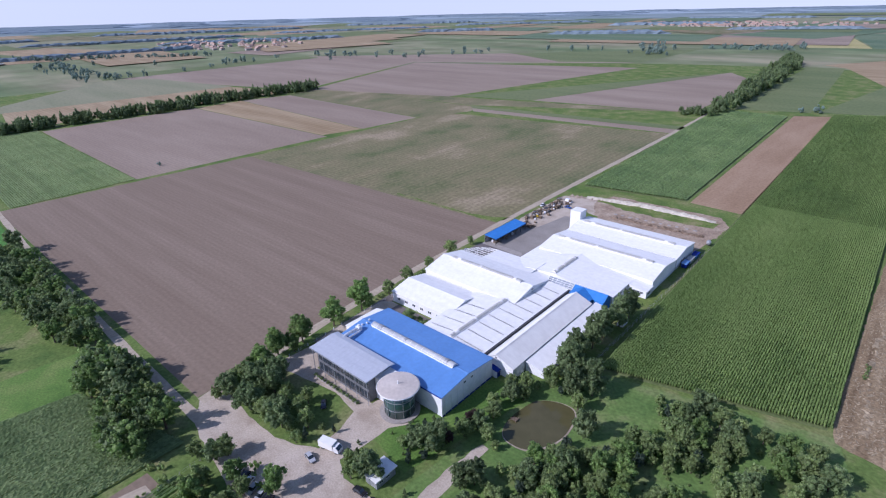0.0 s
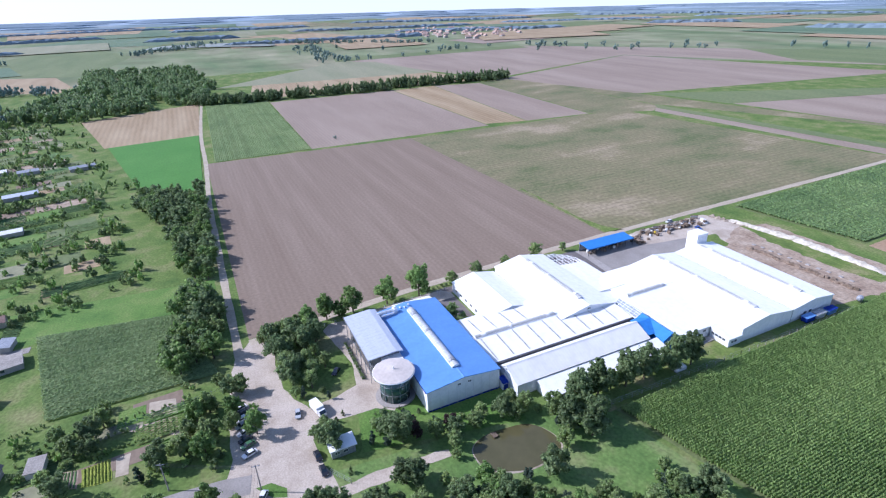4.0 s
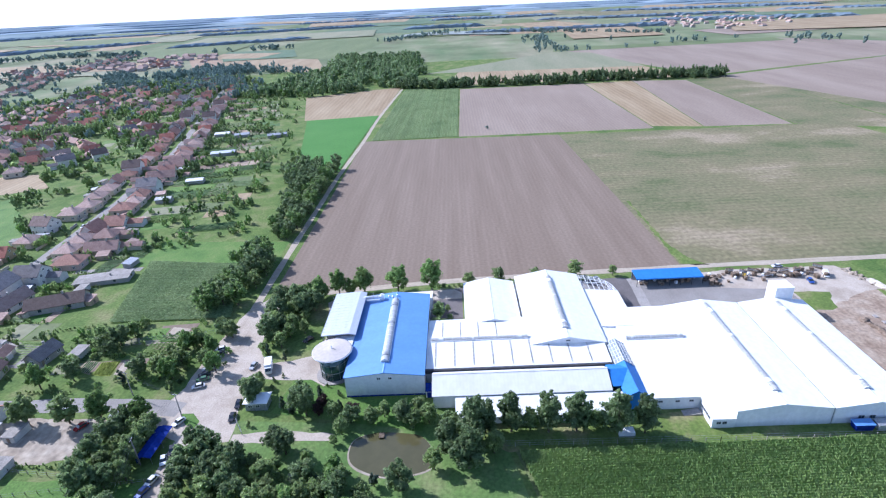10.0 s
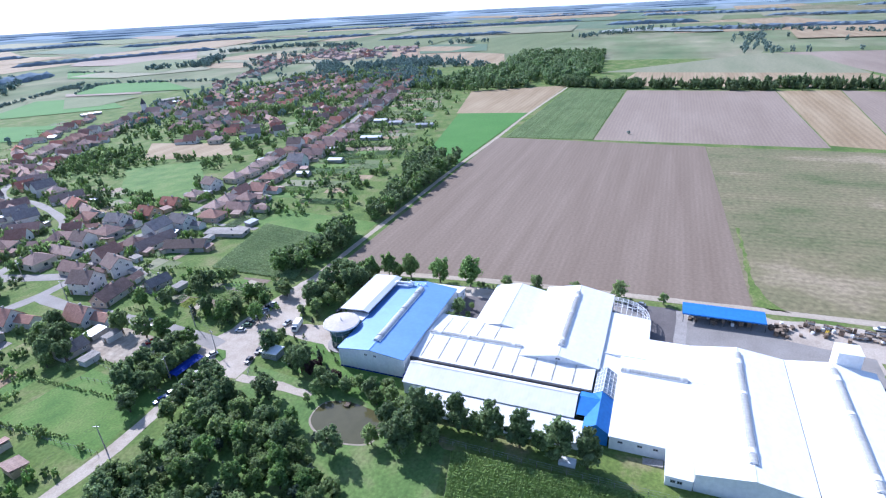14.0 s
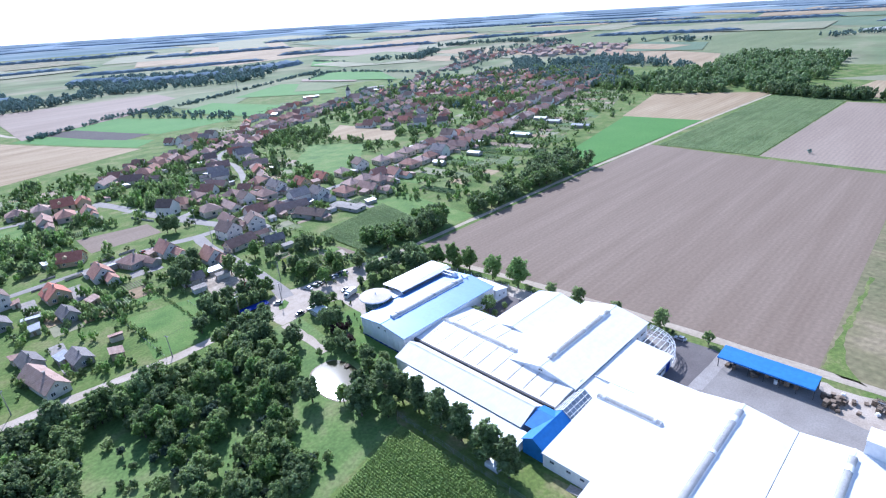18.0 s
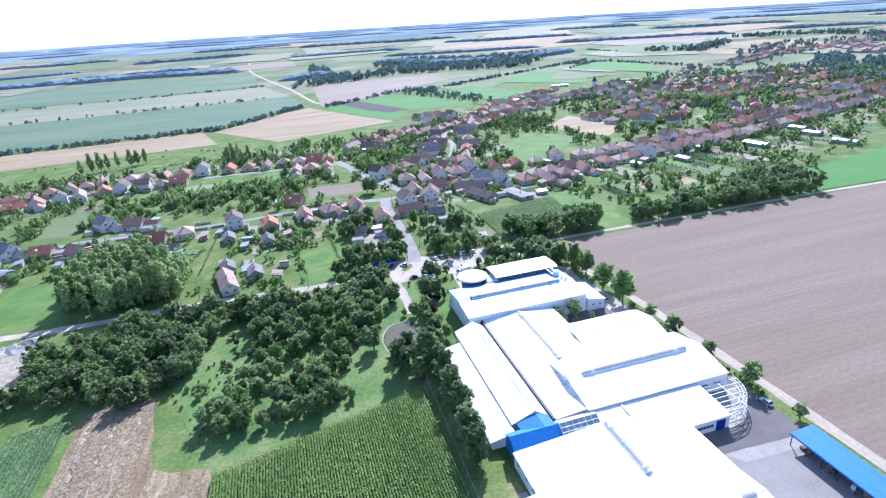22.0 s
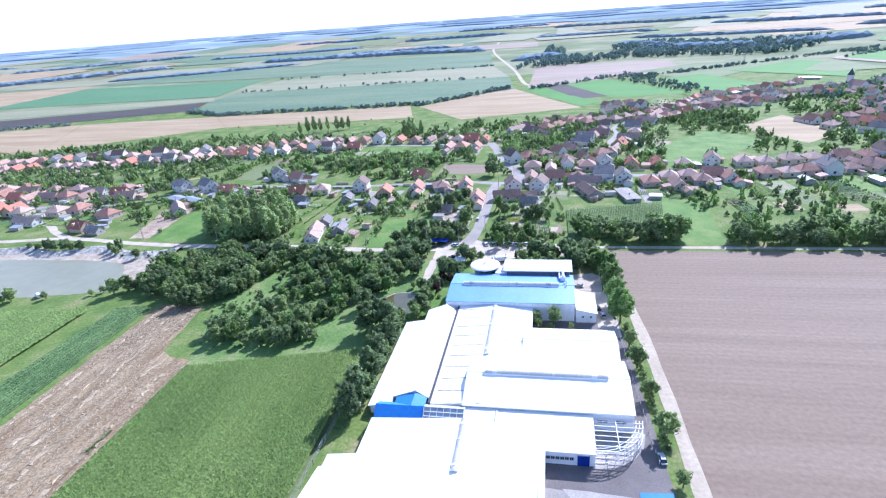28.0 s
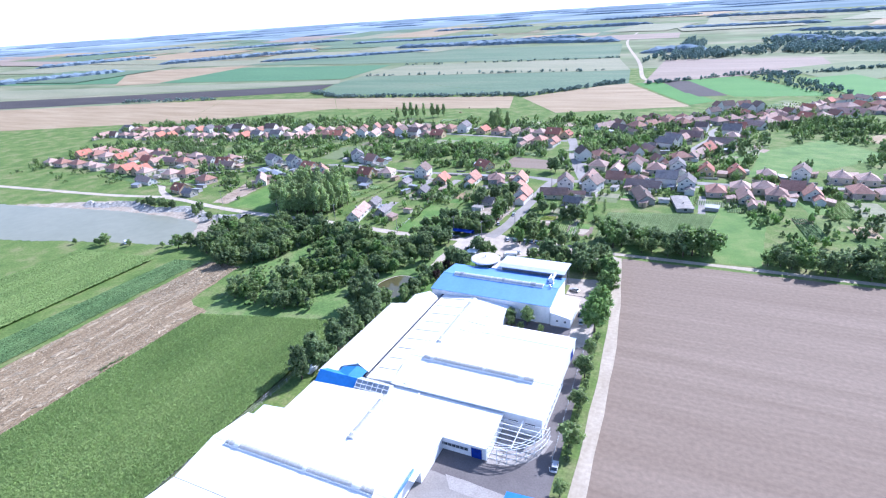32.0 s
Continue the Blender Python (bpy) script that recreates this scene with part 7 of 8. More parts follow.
# houses nearest to the works
for k, x, y, t in ((9, -62.5, -13.5, 85), (0, -81, -32, 0), (4, -103, -58, 10), (8, -100, -38, 100), (4, -121, -60, -15), (9, -115, -26, 80), (3, -152, -69, 80), (10, -154, -47, 18), (6, -178, -75, 0), (11, -177, -40, 12),
                   (7, -195, -68, 5), (8, -211, -60, 5), (2, -228, -68, 0), (0, -247, -73, 0), (5, -189, -116, 0), (6, -170, -120, 5), (5, -208, -116, 5), (4, -246, -116, -10), (1, -267, -114, 0), (1, -281, -112, 0),
                   (9, 9, 9, 8), (3, 8, 29, 12), (9, -5, 21, 5), (9, 12, -40, 5), (4, 10, -66, 5), (5, -12, -53, 5), (9, -11, -24, 5), (0, -34, -60, 0), (2, -51, -64, 20), (0, -69, -64, 5), (5, -29, -98, 60),
                   (5, 55, -55, 80), (1, 40, -61, 10), (9, 45, -36, 75), (0, 75, -96, 70), (6, 95, -103, 40), (0, 98, -54, 40), (5, 119, -64, 80), (6, 141, -71, 60), (6, 166, -73, 70), (3, 132, -19, 40), (5, 180, 18, 80), (9, 164, 24, 85),
                   (5, 213, -59, 95), (1, 230, -15, 0), (1, 260, -13, 0), (7, 259, -54, 80), (8, 275, -52, 90), (3, 241, -64, 85), (0, 325, -58, 0), (7, 324, -80, 0), (3, 236, 6, 80), (7, 181, -8, 80)):
    build_house(k, x, y, t, 1.14 if k != 11 else 1.0)


def street_houses(line, side, gap, setback, lo=1.02, hi=1.28):
    """Houses in a row along one side of a street."""
    for (x0, y0), (x1, y1) in zip(line, line[1:]):
        L = math.hypot(x1 - x0, y1 - y0)
        dx, dy = (x1 - x0) / L, (y1 - y0) / L
        s = gap * 0.5
        while s < L:
            off = setback + hrng.uniform(-1.5, 2.5)
            x, y = x0 + dx * s - dy * side * off, y0 + dy * s + dx * side * off
            k = hrng.choice([0, 0, 1, 1, 2, 2, 3, 4, 5, 5, 7, 7, 8, 8, 6])
            build_house(k, x, y, math.degrees(math.atan2(dy, dx)) + hrng.choice([0, 180 if side < 0 else 0]) + (0 if side > 0 else 180) + hrng.choice([0, 0, 90]), hrng.uniform(lo, hi), FAR_HOUSES)
            s += gap * hrng.uniform(0.85, 1.25)


main_street = [(-108, -97), (-246, -95), (-331, -106), (-445, -129), (-652, -186), (-900, -250)]
rear_street = [(-70, -209), (29, -222), (120, -226), (245, -190), (380, -176), (508, -160)]
wind_street = [(-100, -124), (-164, -164), (-190, -230), (-202, -292), (-298, -377), (-420, -440), (-560, -470)]
for side in (1, -1):
    street_houses(main_street, side, 14, 15)
    street_houses(rear_street, side, 14, 16)
    street_houses(wind_street, side, 15, 15)
street_houses([(420, -40), (300, -34), (200, -36)], 1, 18, 16)
street_houses([(420, -40), (300, -34), (200, -36)], -1, 18, 16)
street_houses([(420, -80), (200, -84)], -1, 22, 10)
street_houses([(-250, -300), (-330, -440), (-480, -520)], 1, 18, 20)
street_houses([(-330, -230), (-480, -290), (-640, -330)], 1, 19, 14)
street_houses([(-330, -230), (-480, -290), (-640, -330)], -1, 19, 14)
street_houses([(-560, -470), (-700, -430), (-900, -420)], 1, 20, 16)
street_houses([(-560, -470), (-700, -430), (-900, -420)], -1, 20, 16)
street_houses([(-480, -380), (-620, -400), (-760, -350)], 1, 20, 16)
for line in ([(-400, -190), (-470, -250), (-520, -330)], [(-420, -330), (-560, -380), (-700, -360)], [(-620, -240), (-760, -270), (-900, -300)], [(-250, -330), (-205, -420)], [(-700, -260), (-740, -420)],
             [(-500, -170), (-560, -250)], [(-650, -330), (-860, -360)], [(-150, -300), (-250, -380)], [(-95, -260), (-160, -330)]):
    for side in (1, -1):
        street_houses(line, side, 20, 12)
for line in ([(-850, -600), (-1060, -690), (-1165, -690), (-1367, -734), (-1530, -757)], [(-1060, -692), (-1250, -874)], [(-1190, -482), (-1343, -613)], [(-660, -493), (-790, -590)]):
    for side in (1, -1):
        street_houses(line, side, 24, 14)
build_house(11, -740, -436, 60, 1.7)
build_house(11, -603, -545, 75, 1.6)
for matname, items in ROWS_OF_HOUSES.items():
    join_meshes("village_rows", items, bpy.data.materials[matname], "tiled village houses further along the streets", "houses")
for h in HOUSES + FAR_HOUSES:
    for o in (*h.children_recursive, h):
        bpy.data.objects.remove(o)

# trees between the houses
for poly, n in (([(100, -255), (520, -200), (520, -125), (380, -140), (245, -155), (120, -195)], 150), ([(190, -130), (440, -115), (440, -15), (190, -20)], 90), ([(-60, -245), (100, -255), (100, -190), (-60, -185)], 60),
                ([(-110, -130), (-330, -128), (-430, -200), (-430, -340), (-300, -360), (-200, -290)], 110), ([(-330, -120), (-700, -225), (-720, -175), (-560, -120), (-340, -70)], 80)):
    free = [q for q in spread(poly, n, (2.4, 4.6), (4, 8.5)) if all((q[0] - a) ** 2 + (q[1] - b) ** 2 > 80 for a, b in homes) and not any(inside(q[0], q[1], a) for a in OPEN_LAND)]
    leafy("garden_trees", free[::2], LEAVES[0], "dark garden trees between the village houses", lobes=7, leaves=60)
    leafy("garden_trees", free[1::2], LEAVES[1], "green garden trees between the village houses", lobes=7, leaves=60)

# the church
ch = thing("church", "white village church with a slim tower", "church", -498, -456, ground_z(-498, -456), 20)
part("nave", Shape().loft([[(x, y, z) for x, z in ((-6, 0), (6, 0), (6, 7), (0, 12), (-6, 7))] for y in (10, -10)]), PLASTER[0], ch)
part("nave_roof", Shape().loft([[(x, y, z) for x, z in ((-6.5, 6.8), (0, 12.4), (6.5, 6.8), (6.5, 6.5), (0, 12.0), (-6.5, 6.5))] for y in (-10.3, 10.3)]), TILES[1], ch)
part("bell_tower", Shape().box(-2.6, 2.6, -15, -10, 0, 17), PLASTER[0], ch)
part("spire", Shape().add([(-2.9, -15.3, 17), (2.9, -15.3, 17), (2.9, -9.7, 17), (-2.9, -9.7, 17), (0, -12.5, 25)], [(0, 1, 4), (1, 2, 4), (2, 3, 4), (3, 0, 4), (3, 2, 1, 0)]), M_dark, ch)

# long garden strips behind the houses
LOT = [M_lawn, M_rough, M_green, M_pale, M_bean, M_pale, M_plough, M_lawn, M_stubble, M_rough, M_green, M_mud]
lot_rng = random.Random(8)
lot_count = [0]
lot_hedges = []


def lots(line, side, near, far, gap, lift):
    for (x0, y0), (x1, y1) in zip(line, line[1:]):
        L = math.hypot(x1 - x0, y1 - y0)
        dx, dy = (x1 - x0) / L, (y1 - y0) / L
        s = 0.0
        while s < L - gap * 0.5:
            w = gap * lot_rng.uniform(0.7, 1.3)
            cut = [near, near + (far - near) * lot_rng.uniform(0.25, 0.5), near + (far - near) * lot_rng.uniform(0.6, 0.8), far * lot_rng.uniform(0.9, 1.05)]
            for a, b in zip(cut, cut[1:]):
                if lot_rng.random() < 0.2:
                    continue
                q = [(x0 + dx * u - dy * side * v, y0 + dy * u + dx * side * v) for u, v in ((s + 0.5, a + 0.4), (s + w - 0.5, a + 0.4), (s + w - 0.5, b - 0.4), (s + 0.5, b - 0.4))]
                lot_count[0] += 1
                patch("garden_plot", q, lift + 0.0043 * (lot_count[0] % 9), lot_rng.choice(LOT), "narrow cultivated garden strip behind the houses", "garden")
                if math.hypot(q[0][0] + 60, q[0][1] - 20) < 430 and lot_rng.random() < 0.5:
                    crop("vegetable_rows", [q[1], q[2], q[3], q[0]], max(3, int(w / 1.2)), 0.9 if q[0][0] > -220 else 1.8, lot_rng.choice([0.35, 0.5, 0.9]), 0.7, lot_rng.choice([M_bean, M_sunf, M_maize]), "rows of vegetables in a back garden")
            if lot_rng.random() < 0.55:
                lot_hedges.append(tuple((x0 + dx * s - dy * side * v, y0 + dy * s + dx * side * v) for v in (near, near + (far - near) * lot_rng.uniform(0.5, 1.0))))
            s += w


lots([(-224, -90), (-330, -104), (-445, -128)], -1, 26, 92, 13, 0.04)
lots([(-445, -129), (-700, -196)], -1, 26, 90, 15, 0.04)
lots([(-445, -129), (-640, -182)], 1, 26, 80, 16, 0.04)
lots([(-70, -209), (29, -222), (120, -226), (245, -190), (420, -172)], 1, 26, 70, 14, 0.04)
lots([(-70, -209), (29, -222), (120, -226), (245, -190), (508, -160)], -1, 24, 90, 15, 0.04)
lots([(-104, -128), (-164, -166), (-192, -230), (-204, -292)], 1, 22, 58, 13, 0.04)
lots([(-104, -128), (-164, -166), (-192, -230)], -1, 22, 50, 13, 0.04)
lots([(-250, -300), (-330, -440), (-480, -520)], 1, 30, 70, 14, 0.04)
lots([(-100, -94), (-224, -90)], -1, 30, 56, 14, 0.04)
lots([(60, -84), (120, -88), (200, -40), (420, -40)], -1, 22, 55, 15, 0.042)

# hedges and paved yards between the near gardens
hedge = []
for a, b in (((-46.5, -21.6), (-48, 28)), ((-26, -7), (-30, 31)), ((-62.8, -1), (-61.4, 18)), ((-132.6, -40), (-136, -14)), ((-115.3, -8), (-115.4, 36)), ((-128, 24), (-118, 34)), ((20, -50), (24, 10)), ((-30, -40), (-28, -6)), ((-95, -22), (-94, -2))):
    L = math.hypot(b[0] - a[0], b[1] - a[1])
    for k in range(int(L / 0.9)):
        t = k * 0.9 / L
        hedge.append((a[0] + (b[0] - a[0]) * t, a[1] + (b[1] - a[1]) * t, rng.uniform(0.55, 0.8), rng.uniform(1.0, 1.7)))
for o in ([(-3.5, -2), (2.5, -2), (1.5, 28), (-3.5, 28)], [(-4, -62), (2, -62), (3, -36), (-3, -36)], [(-24, -62), (-18, -62), (-17, -40), (-23, -42)], [(30, -68), (34, -54), (30, -52), (26, -66)], [(-128, -52), (-112, -50), (-108, -22), (-122, -28)],
          [(-190, -62), (-186, -62), (-186, -28), (-190, -28)], [(-164, -84), (-186, -84), (-186, -80), (-164, -80)], [(-206, -58), (-200, -58), (-202, -44), (-208, -46)], [(-60, -46), (-44, -46), (-45, -54), (-60, -55)], [(76, -84), (84, -84), (84, -98), (78, -98)]):
    region("paved_yard", o, 0.0905, M_yardpave, "pale paved yard beside a house", "paving", 0.2)

lots([(-62, -46), (-4, -46)], 1, 4, 38, 13, 0.036)
lots([(24, -34), (60, -46)], 1, 4, 30, 12, 0.036)
lots([(-104, -20), (-132, -22)], -1, 2, 50, 7, 0.036)
lots([(300, -30), (190, -20)], -1, 4, 34, 16, 0.036)

for a, b in lot_hedges:
    L = math.hypot(b[0] - a[0], b[1] - a[1])
    for k in range(int(L / 1.5)):
        t = (k * 1.5 + rng.uniform(-0.5, 0.5)) / L
        hedge.append((a[0] + (b[0] - a[0]) * t, a[1] + (b[1] - a[1]) * t, rng.uniform(0.6, 1.3), rng.uniform(0.9, 2.4)))


def near_road(x, y, room):
    """Whether a place lies on a road or closer to its middle than the verge."""
    for road, width in ROADS:
        for (x0, y0), (x1, y1) in zip(road, road[1:]):
            if min(x0, x1) - 12 < x < max(x0, x1) + 12 and min(y0, y1) - 12 < y < max(y0, y1) + 12:
                L2 = (x1 - x0) ** 2 + (y1 - y0) ** 2
                t = max(0, min(1, ((x - x0) * (x1 - x0) + (y - y0) * (y1 - y0)) / L2))
                if math.hypot(x - x0 - t * (x1 - x0), y - y0 - t * (y1 - y0)) < width / 2 + room:
                    return True
    return False


hedge = [h for h in hedge if not near_road(h[0], h[1], 1.0)]
leafy("garden_hedge", hedge, LEAVES[1], "clipped garden hedges between the plots", lobes=1, leaves=12, leaf=0.55, tufts=1)

# sheds and outbuildings in the back gardens
def shed_proto(label, w, d, h, rise, tile, plaster):
    sh = thing("garden_shed", label, "shed", 0, 0, -500)
    part("wall", Shape().box(-w / 2, w / 2, -d / 2, d / 2, 0, h), plaster, sh)
    part("roof", Shape().slab([(-w / 2 - 0.3, -d / 2 - 0.3, h), (w / 2 + 0.3, -d / 2 - 0.3, h + rise), (w / 2 + 0.3, d / 2 + 0.3, h + rise), (-w / 2 - 0.3, d / 2 + 0.3, h)], 0.14), tile, sh)
    part("door", Shape().box(-0.5, 0.5, -d / 2 - 0.05, -d / 2 + 0.02, 0, 1.95), M_rust, sh)
    return sh


SHEDS = [shed_proto("low brick shed with a grey sheet roof", 4.2, 7.0, 2.3, 0.6, M_grey, PLASTER[3]), shed_proto("small plastered shed with a brown tile roof", 3.6, 5.0, 2.2, 0.9, TILES[1], PLASTER[1]),
         shed_proto("garden shed with a faded red roof", 4.6, 6.0, 2.4, 1.0, TILES[2], PLASTER[2]), shed_proto("pale plastered flat-roofed garage beside a house", 4.0, 6.2, 2.5, 0.15, M_yardpave, PLASTER[0])]
sheds = []
for hx, hy in list(homes):
    if math.hypot(hx + 60, hy - 20) > 330:
        continue
    for tries in range(4):
        a, d = hrng.uniform(0, 6.28), hrng.uniform(9, 17)
        x, y = hx + d * math.cos(a), hy + d * math.sin(a)
        if near_road(x, y, 4.5) or y > 30 or any(inside(x, y, p) for p in OPEN_LAND) or min((x - p) ** 2 + (y - q) ** 2 for p, q in homes) < 64 or any((x - p) ** 2 + (y - q) ** 2 < 60 for p, q in sheds):
            continue
        if -190 < x < -130 and y > -34:
            continue
        sheds.append((x, y))
        ob = copy_thing(hrng.choice(SHEDS), pose(x, y, ground_z(x, y), 0, 0, hrng.choice([0, 90, 180, 270]) + hrng.uniform(-12, 12)))
        ob["group"] = "garden sheds"
        if hrng.random() < 0.6:
            break
for h in SHEDS:
    for o in (*h.children_recursive, h):
        bpy.data.objects.remove(o)

# garden trees through the village
CLEAR = OPEN_LAND + [[(-134, 5), (-134, 24), (-111, 24.5), (-101.5, 11), (-101.5, -3), (-106, -10), (-113, -9), (-113, 6), (-124, 4)], [(82, 37), (114, 35.5), (119, -15), (100, -19), (84, 0)], [(58, -164), (57, -208), (17, -215), (4, -174)], [(-4, -166), (-4, -212), (-58, -205), (-56, -190), (-38, -160)], [(137, -102), (142, -145), (125, -160), (107, -134), (116, -99)],
                     [(-80, -24), (-82, 25), (-64, 15), (-62, -4)], [(-52, -6), (-28, -6), (-30, 38), (-48, 38)]]
spots = []


def garden(poly, n, r=(1.6, 3.6), h=(2.5, 7.0)):
    last = None
    for x, y, a, b in spread(poly, n * 2, r, h):
        if last and rng.random() < 0.55:
            x, y = last[0] + rng.normal() * 3.2, last[1] + rng.normal() * 3.2
        last = (x, y)
        if len(spots) < 100000 and all((x - p) ** 2 + (y - q) ** 2 > 34 + 3 * a for p, q in homes if abs(x - p) < 8) and all((x - p) ** 2 + (y - q) ** 2 > 16 for p, q in sheds if abs(x - p) < 5) and not near_road(x, y, 0.6 + a * 0.5) and not any(inside(x, y, p) for p in CLEAR):
            spots.append((x, y, a, b))


garden([(-190, -62), (-250, -62), (-360, -80), (-350, 0), (-225, 10)], 80, (0.8, 3.2), (1.2, 5.5))
garden([(-110, -112), (-240, -112), (-215, -190), (-190, -270)], 90)
garden([(-100, -44), (-136, -30), (-200, -58), (-260, -58), (-260, -135), (-110, -125)], 110, (0.8, 2.6), (1.2, 5.5))
garden([(-310, -120), (-330, -180), (-300, -260), (-330, -330), (-240, -300), (-260, -250)], 70)
garden([(-350, -90), (-700, -180), (-700, -70), (-530, -40), (-370, 0)], 240, (1.2, 4.0), (1.8, 7.5))
garden([(-380, -130), (-700, -200), (-950, -280), (-900, -480), (-560, -520), (-380, -400)], 900, (2.4, 5.4), (4, 10))
garden([(-380, -130), (-330, -330), (-250, -400), (-170, -330), (-300, -260)], 150, (2.2, 5.0), (4, 9))
garden([(-60, -84), (-260, -100), (-330, -300), (-240, -400), (-100, -270)], 280, (1.6, 4.4), (2.5, 8.5))
garden([(-700, -70), (-960, -250), (-900, -420), (-720, -190)], 300, (3, 6), (5, 11))
garden([(-60, -70), (70, -115), (220, -60), (420, -55), (420, -165), (100, -205), (-60, -195)], 560, (1.4, 4.2), (2, 8.5))
garden([(-40, -140), (60, -120), (70, -165), (-30, -168)], 80, (2.2, 4.4), (4, 9))
garden([(-110, -130), (-60, -240), (100, -255), (60, -300), (-110, -330), (-190, -300)], 260, (1.8, 4.6), (3, 9))
garden([(100, -245), (250, -215), (520, -185), (520, -230), (300, -290), (120, -290)], 260, (2.2, 5.0), (3, 10))
garden([(-60, -4), (0, -50), (30, 0), (20, 38), (-50, 40)], 70, (0.7, 2.4), (1.0, 4.8))
garden([(80, 20), (100, -60), (220, -40), (420, -30), (420, 20), (180, 25)], 120, (0.8, 3.0), (1.2, 6))
garden([(60, -76), (120, -75), (200, -30), (100, -20), (20, -50)], 60, (1.0, 3.0), (1.5, 6))
garden([(-60, 0), (-92, -30), (-60, -55), (-10, -55), (0, -20)], 60, (0.9, 2.8), (1.2, 5.5))
garden([(-97, 34), (-96, 2), (-104, -40), (-130, -30), (-130, 34)], 55, (0.7, 2.2), (0.9, 4.0))
order = list(rng.permutation(len(spots)))
for k in range(4):
    mine = [spots[i] for i in order[k::4]]
    close = [p for p in mine if math.hypot(p[0] + 60, p[1] - 20) < 260]
    away = [p for p in mine if math.hypot(p[0] + 60, p[1] - 20) >= 260]
    leafy("garden_trees", close, LEAVES[(0, 1, 1, 2)[k]], "garden trees and bushes between the village houses", lobes=6, leaves=80, leaf=0.2, tufts=1)
    leafy("garden_trees", away, LEAVES[(0, 1, 1, 2)[k]], "garden trees further along the village streets", lobes=3, leaves=22, leaf=0.24, tufts=1)

M_quarry = mat("quarry_stone", [(0.20, 0.19, 0.165), (0.32, 0.30, 0.265), (0.45, 0.425, 0.375)], (0.4, 0.4, 0.4), 1.2, bump=0.8, fine_amt=0.3)
# ---- vehicles ----
def car_proto(label, paint, van=False):
    ca = thing("car", label, "car", 0, 0, -500)
    L, W = (4.9, 1.95) if van else (4.3, 1.75)
    h = 0.95 if van else 0.82
    rings = []
    for y, w, z0, z1 in ((-L / 2, 0.86, 0.42, 0.62), (-L / 2 + 0.25, 0.97, 0.3, h - 0.08), (-L / 4, 1, 0.28, h), (L / 4, 1, 0.28, h), (L / 2 - 0.2, 0.96, 0.3, h - 0.06), (L / 2, 0.88, 0.42, 0.66)):
        x = W / 2 * w
        rings.append([(-x * 0.94, y, z0), (x * 0.94, y, z0), (x, y, (z0 + z1) / 2), (x * 0.95, y, z1), (-x * 0.95, y, z1), (-x, y, (z0 + z1) / 2)])
    part("body", Shape().loft(rings), paint, ca)
    top = 2.0 if van else 1.42
    y0, y1 = (-L * 0.36, L * 0.49) if van else (-L * 0.24, L * 0.40)
    base = [(-W * 0.46, y0, h - 0.04), (W * 0.46, y0, h - 0.04), (W * 0.46, y1, h - 0.04), (-W * 0.46, y1, h - 0.04)]
    roof = [(-W * 0.37, y0 + 0.62, top), (W * 0.37, y0 + 0.62, top), (W * 0.37, y1 - (0.08 if van else 0.5), top), (-W * 0.37, y1 - (0.08 if van else 0.5), top)]
    part("glasshouse", Shape().loft([base, roof]), paint if van else M_glass, ca)
    part("roof", Shape().loft([[(x * 1.02, y, z - 0.03) for x, y, z in roof], [(x * 0.96, y * 0.98, z + 0.05) for x, y, z in roof]]), paint, ca)
    part("windscreen", Shape().loft([[(x * 0.97, y - 0.03, z) for x, y, z in (base[0], base[1], roof[1], roof[0])], [(x * 0.97, y + 0.02, z) for x, y, z in (base[0], base[1], roof[1], roof[0])]]), M_glass, ca)
    for x in (-W / 2 + 0.08, W / 2 - 0.08):
        for y in (-L * 0.31, L * 0.31):
            w = part("wheel", Shape().tube((x - 0.11, y, 0.31), (x + 0.11, y, 0.31), 0.31, n=12), M_tyre, ca)
            part("rim", Shape().tube((x - 0.125, y, 0.31), (x + 0.125, y, 0.31), 0.18, n=8), M_grey, w)
    for x in (-W * 0.33, W * 0.33):
        part("headlight", Shape().box(x - 0.16, x + 0.16, -L / 2 - 0.01, -L / 2 + 0.12, 0.52, 0.64), M_skylight, ca)
    return ca


CARS = {c: car_proto("%s hatchback car parked on the ground" % c, PAINT[c]) for c in PAINT}
CARS["van"] = car_proto("white delivery van parked on open ground", PAINT["white"], True)
for c, x, y, t in (("silver", -104.8, 56.6, 80), ("black", -85.2, 58.2, 95), ("black", -79.3, 58.4, 95), ("black", -119.7, 72.5, 50),
                   ("white", -110.4, 40.6, 20), ("silver", -107.6, 40.3, 20), ("white", -115.8, 40.6, 20), ("black", -101.0, 40.6, 20), ("silver", -104.2, 40.6, 20), ("green", -98.4, 41.0, 20), ("white", -94.8, 41.0, 20), ("black", -113.0, 40.8, 20),
                   ("white", -78.0, 42.2, 60), ("black", -66.5, 45.6, 110), ("white", -62.8, 44.8, 110), ("white", -55.6, 45.0, 70), ("blue", -52.0, 44.4, 70), ("red", -77.5, 11.6, 60), ("silver", -82.0, 20.0, 20), ("white", -85.5, 2.0, 5),
                   ("silver", -140.6, 88.0, 70), ("silver", -148.5, 113.5, 10), ("black", -147.0, 108.0, 10), ("white", -161.5, 268.0, 5), ("silver", -157.0, 188.5, 5), ("blue", -147.5, 274.0, 80),
                   ("white", -250.0, -97.0, 90), ("black", -310.0, -101.5, 80), ("red", -60.0, -79.0, 95)):
    copy_thing(CARS[c], pose(x, y, 0.07, 0, 0, t))
copy_thing(CARS["van"], pose(-152, 283, 0.07, 0, 0, 70))
copy_thing(CARS["van"], pose(120, 110, 0.07, 0, 0, 60))
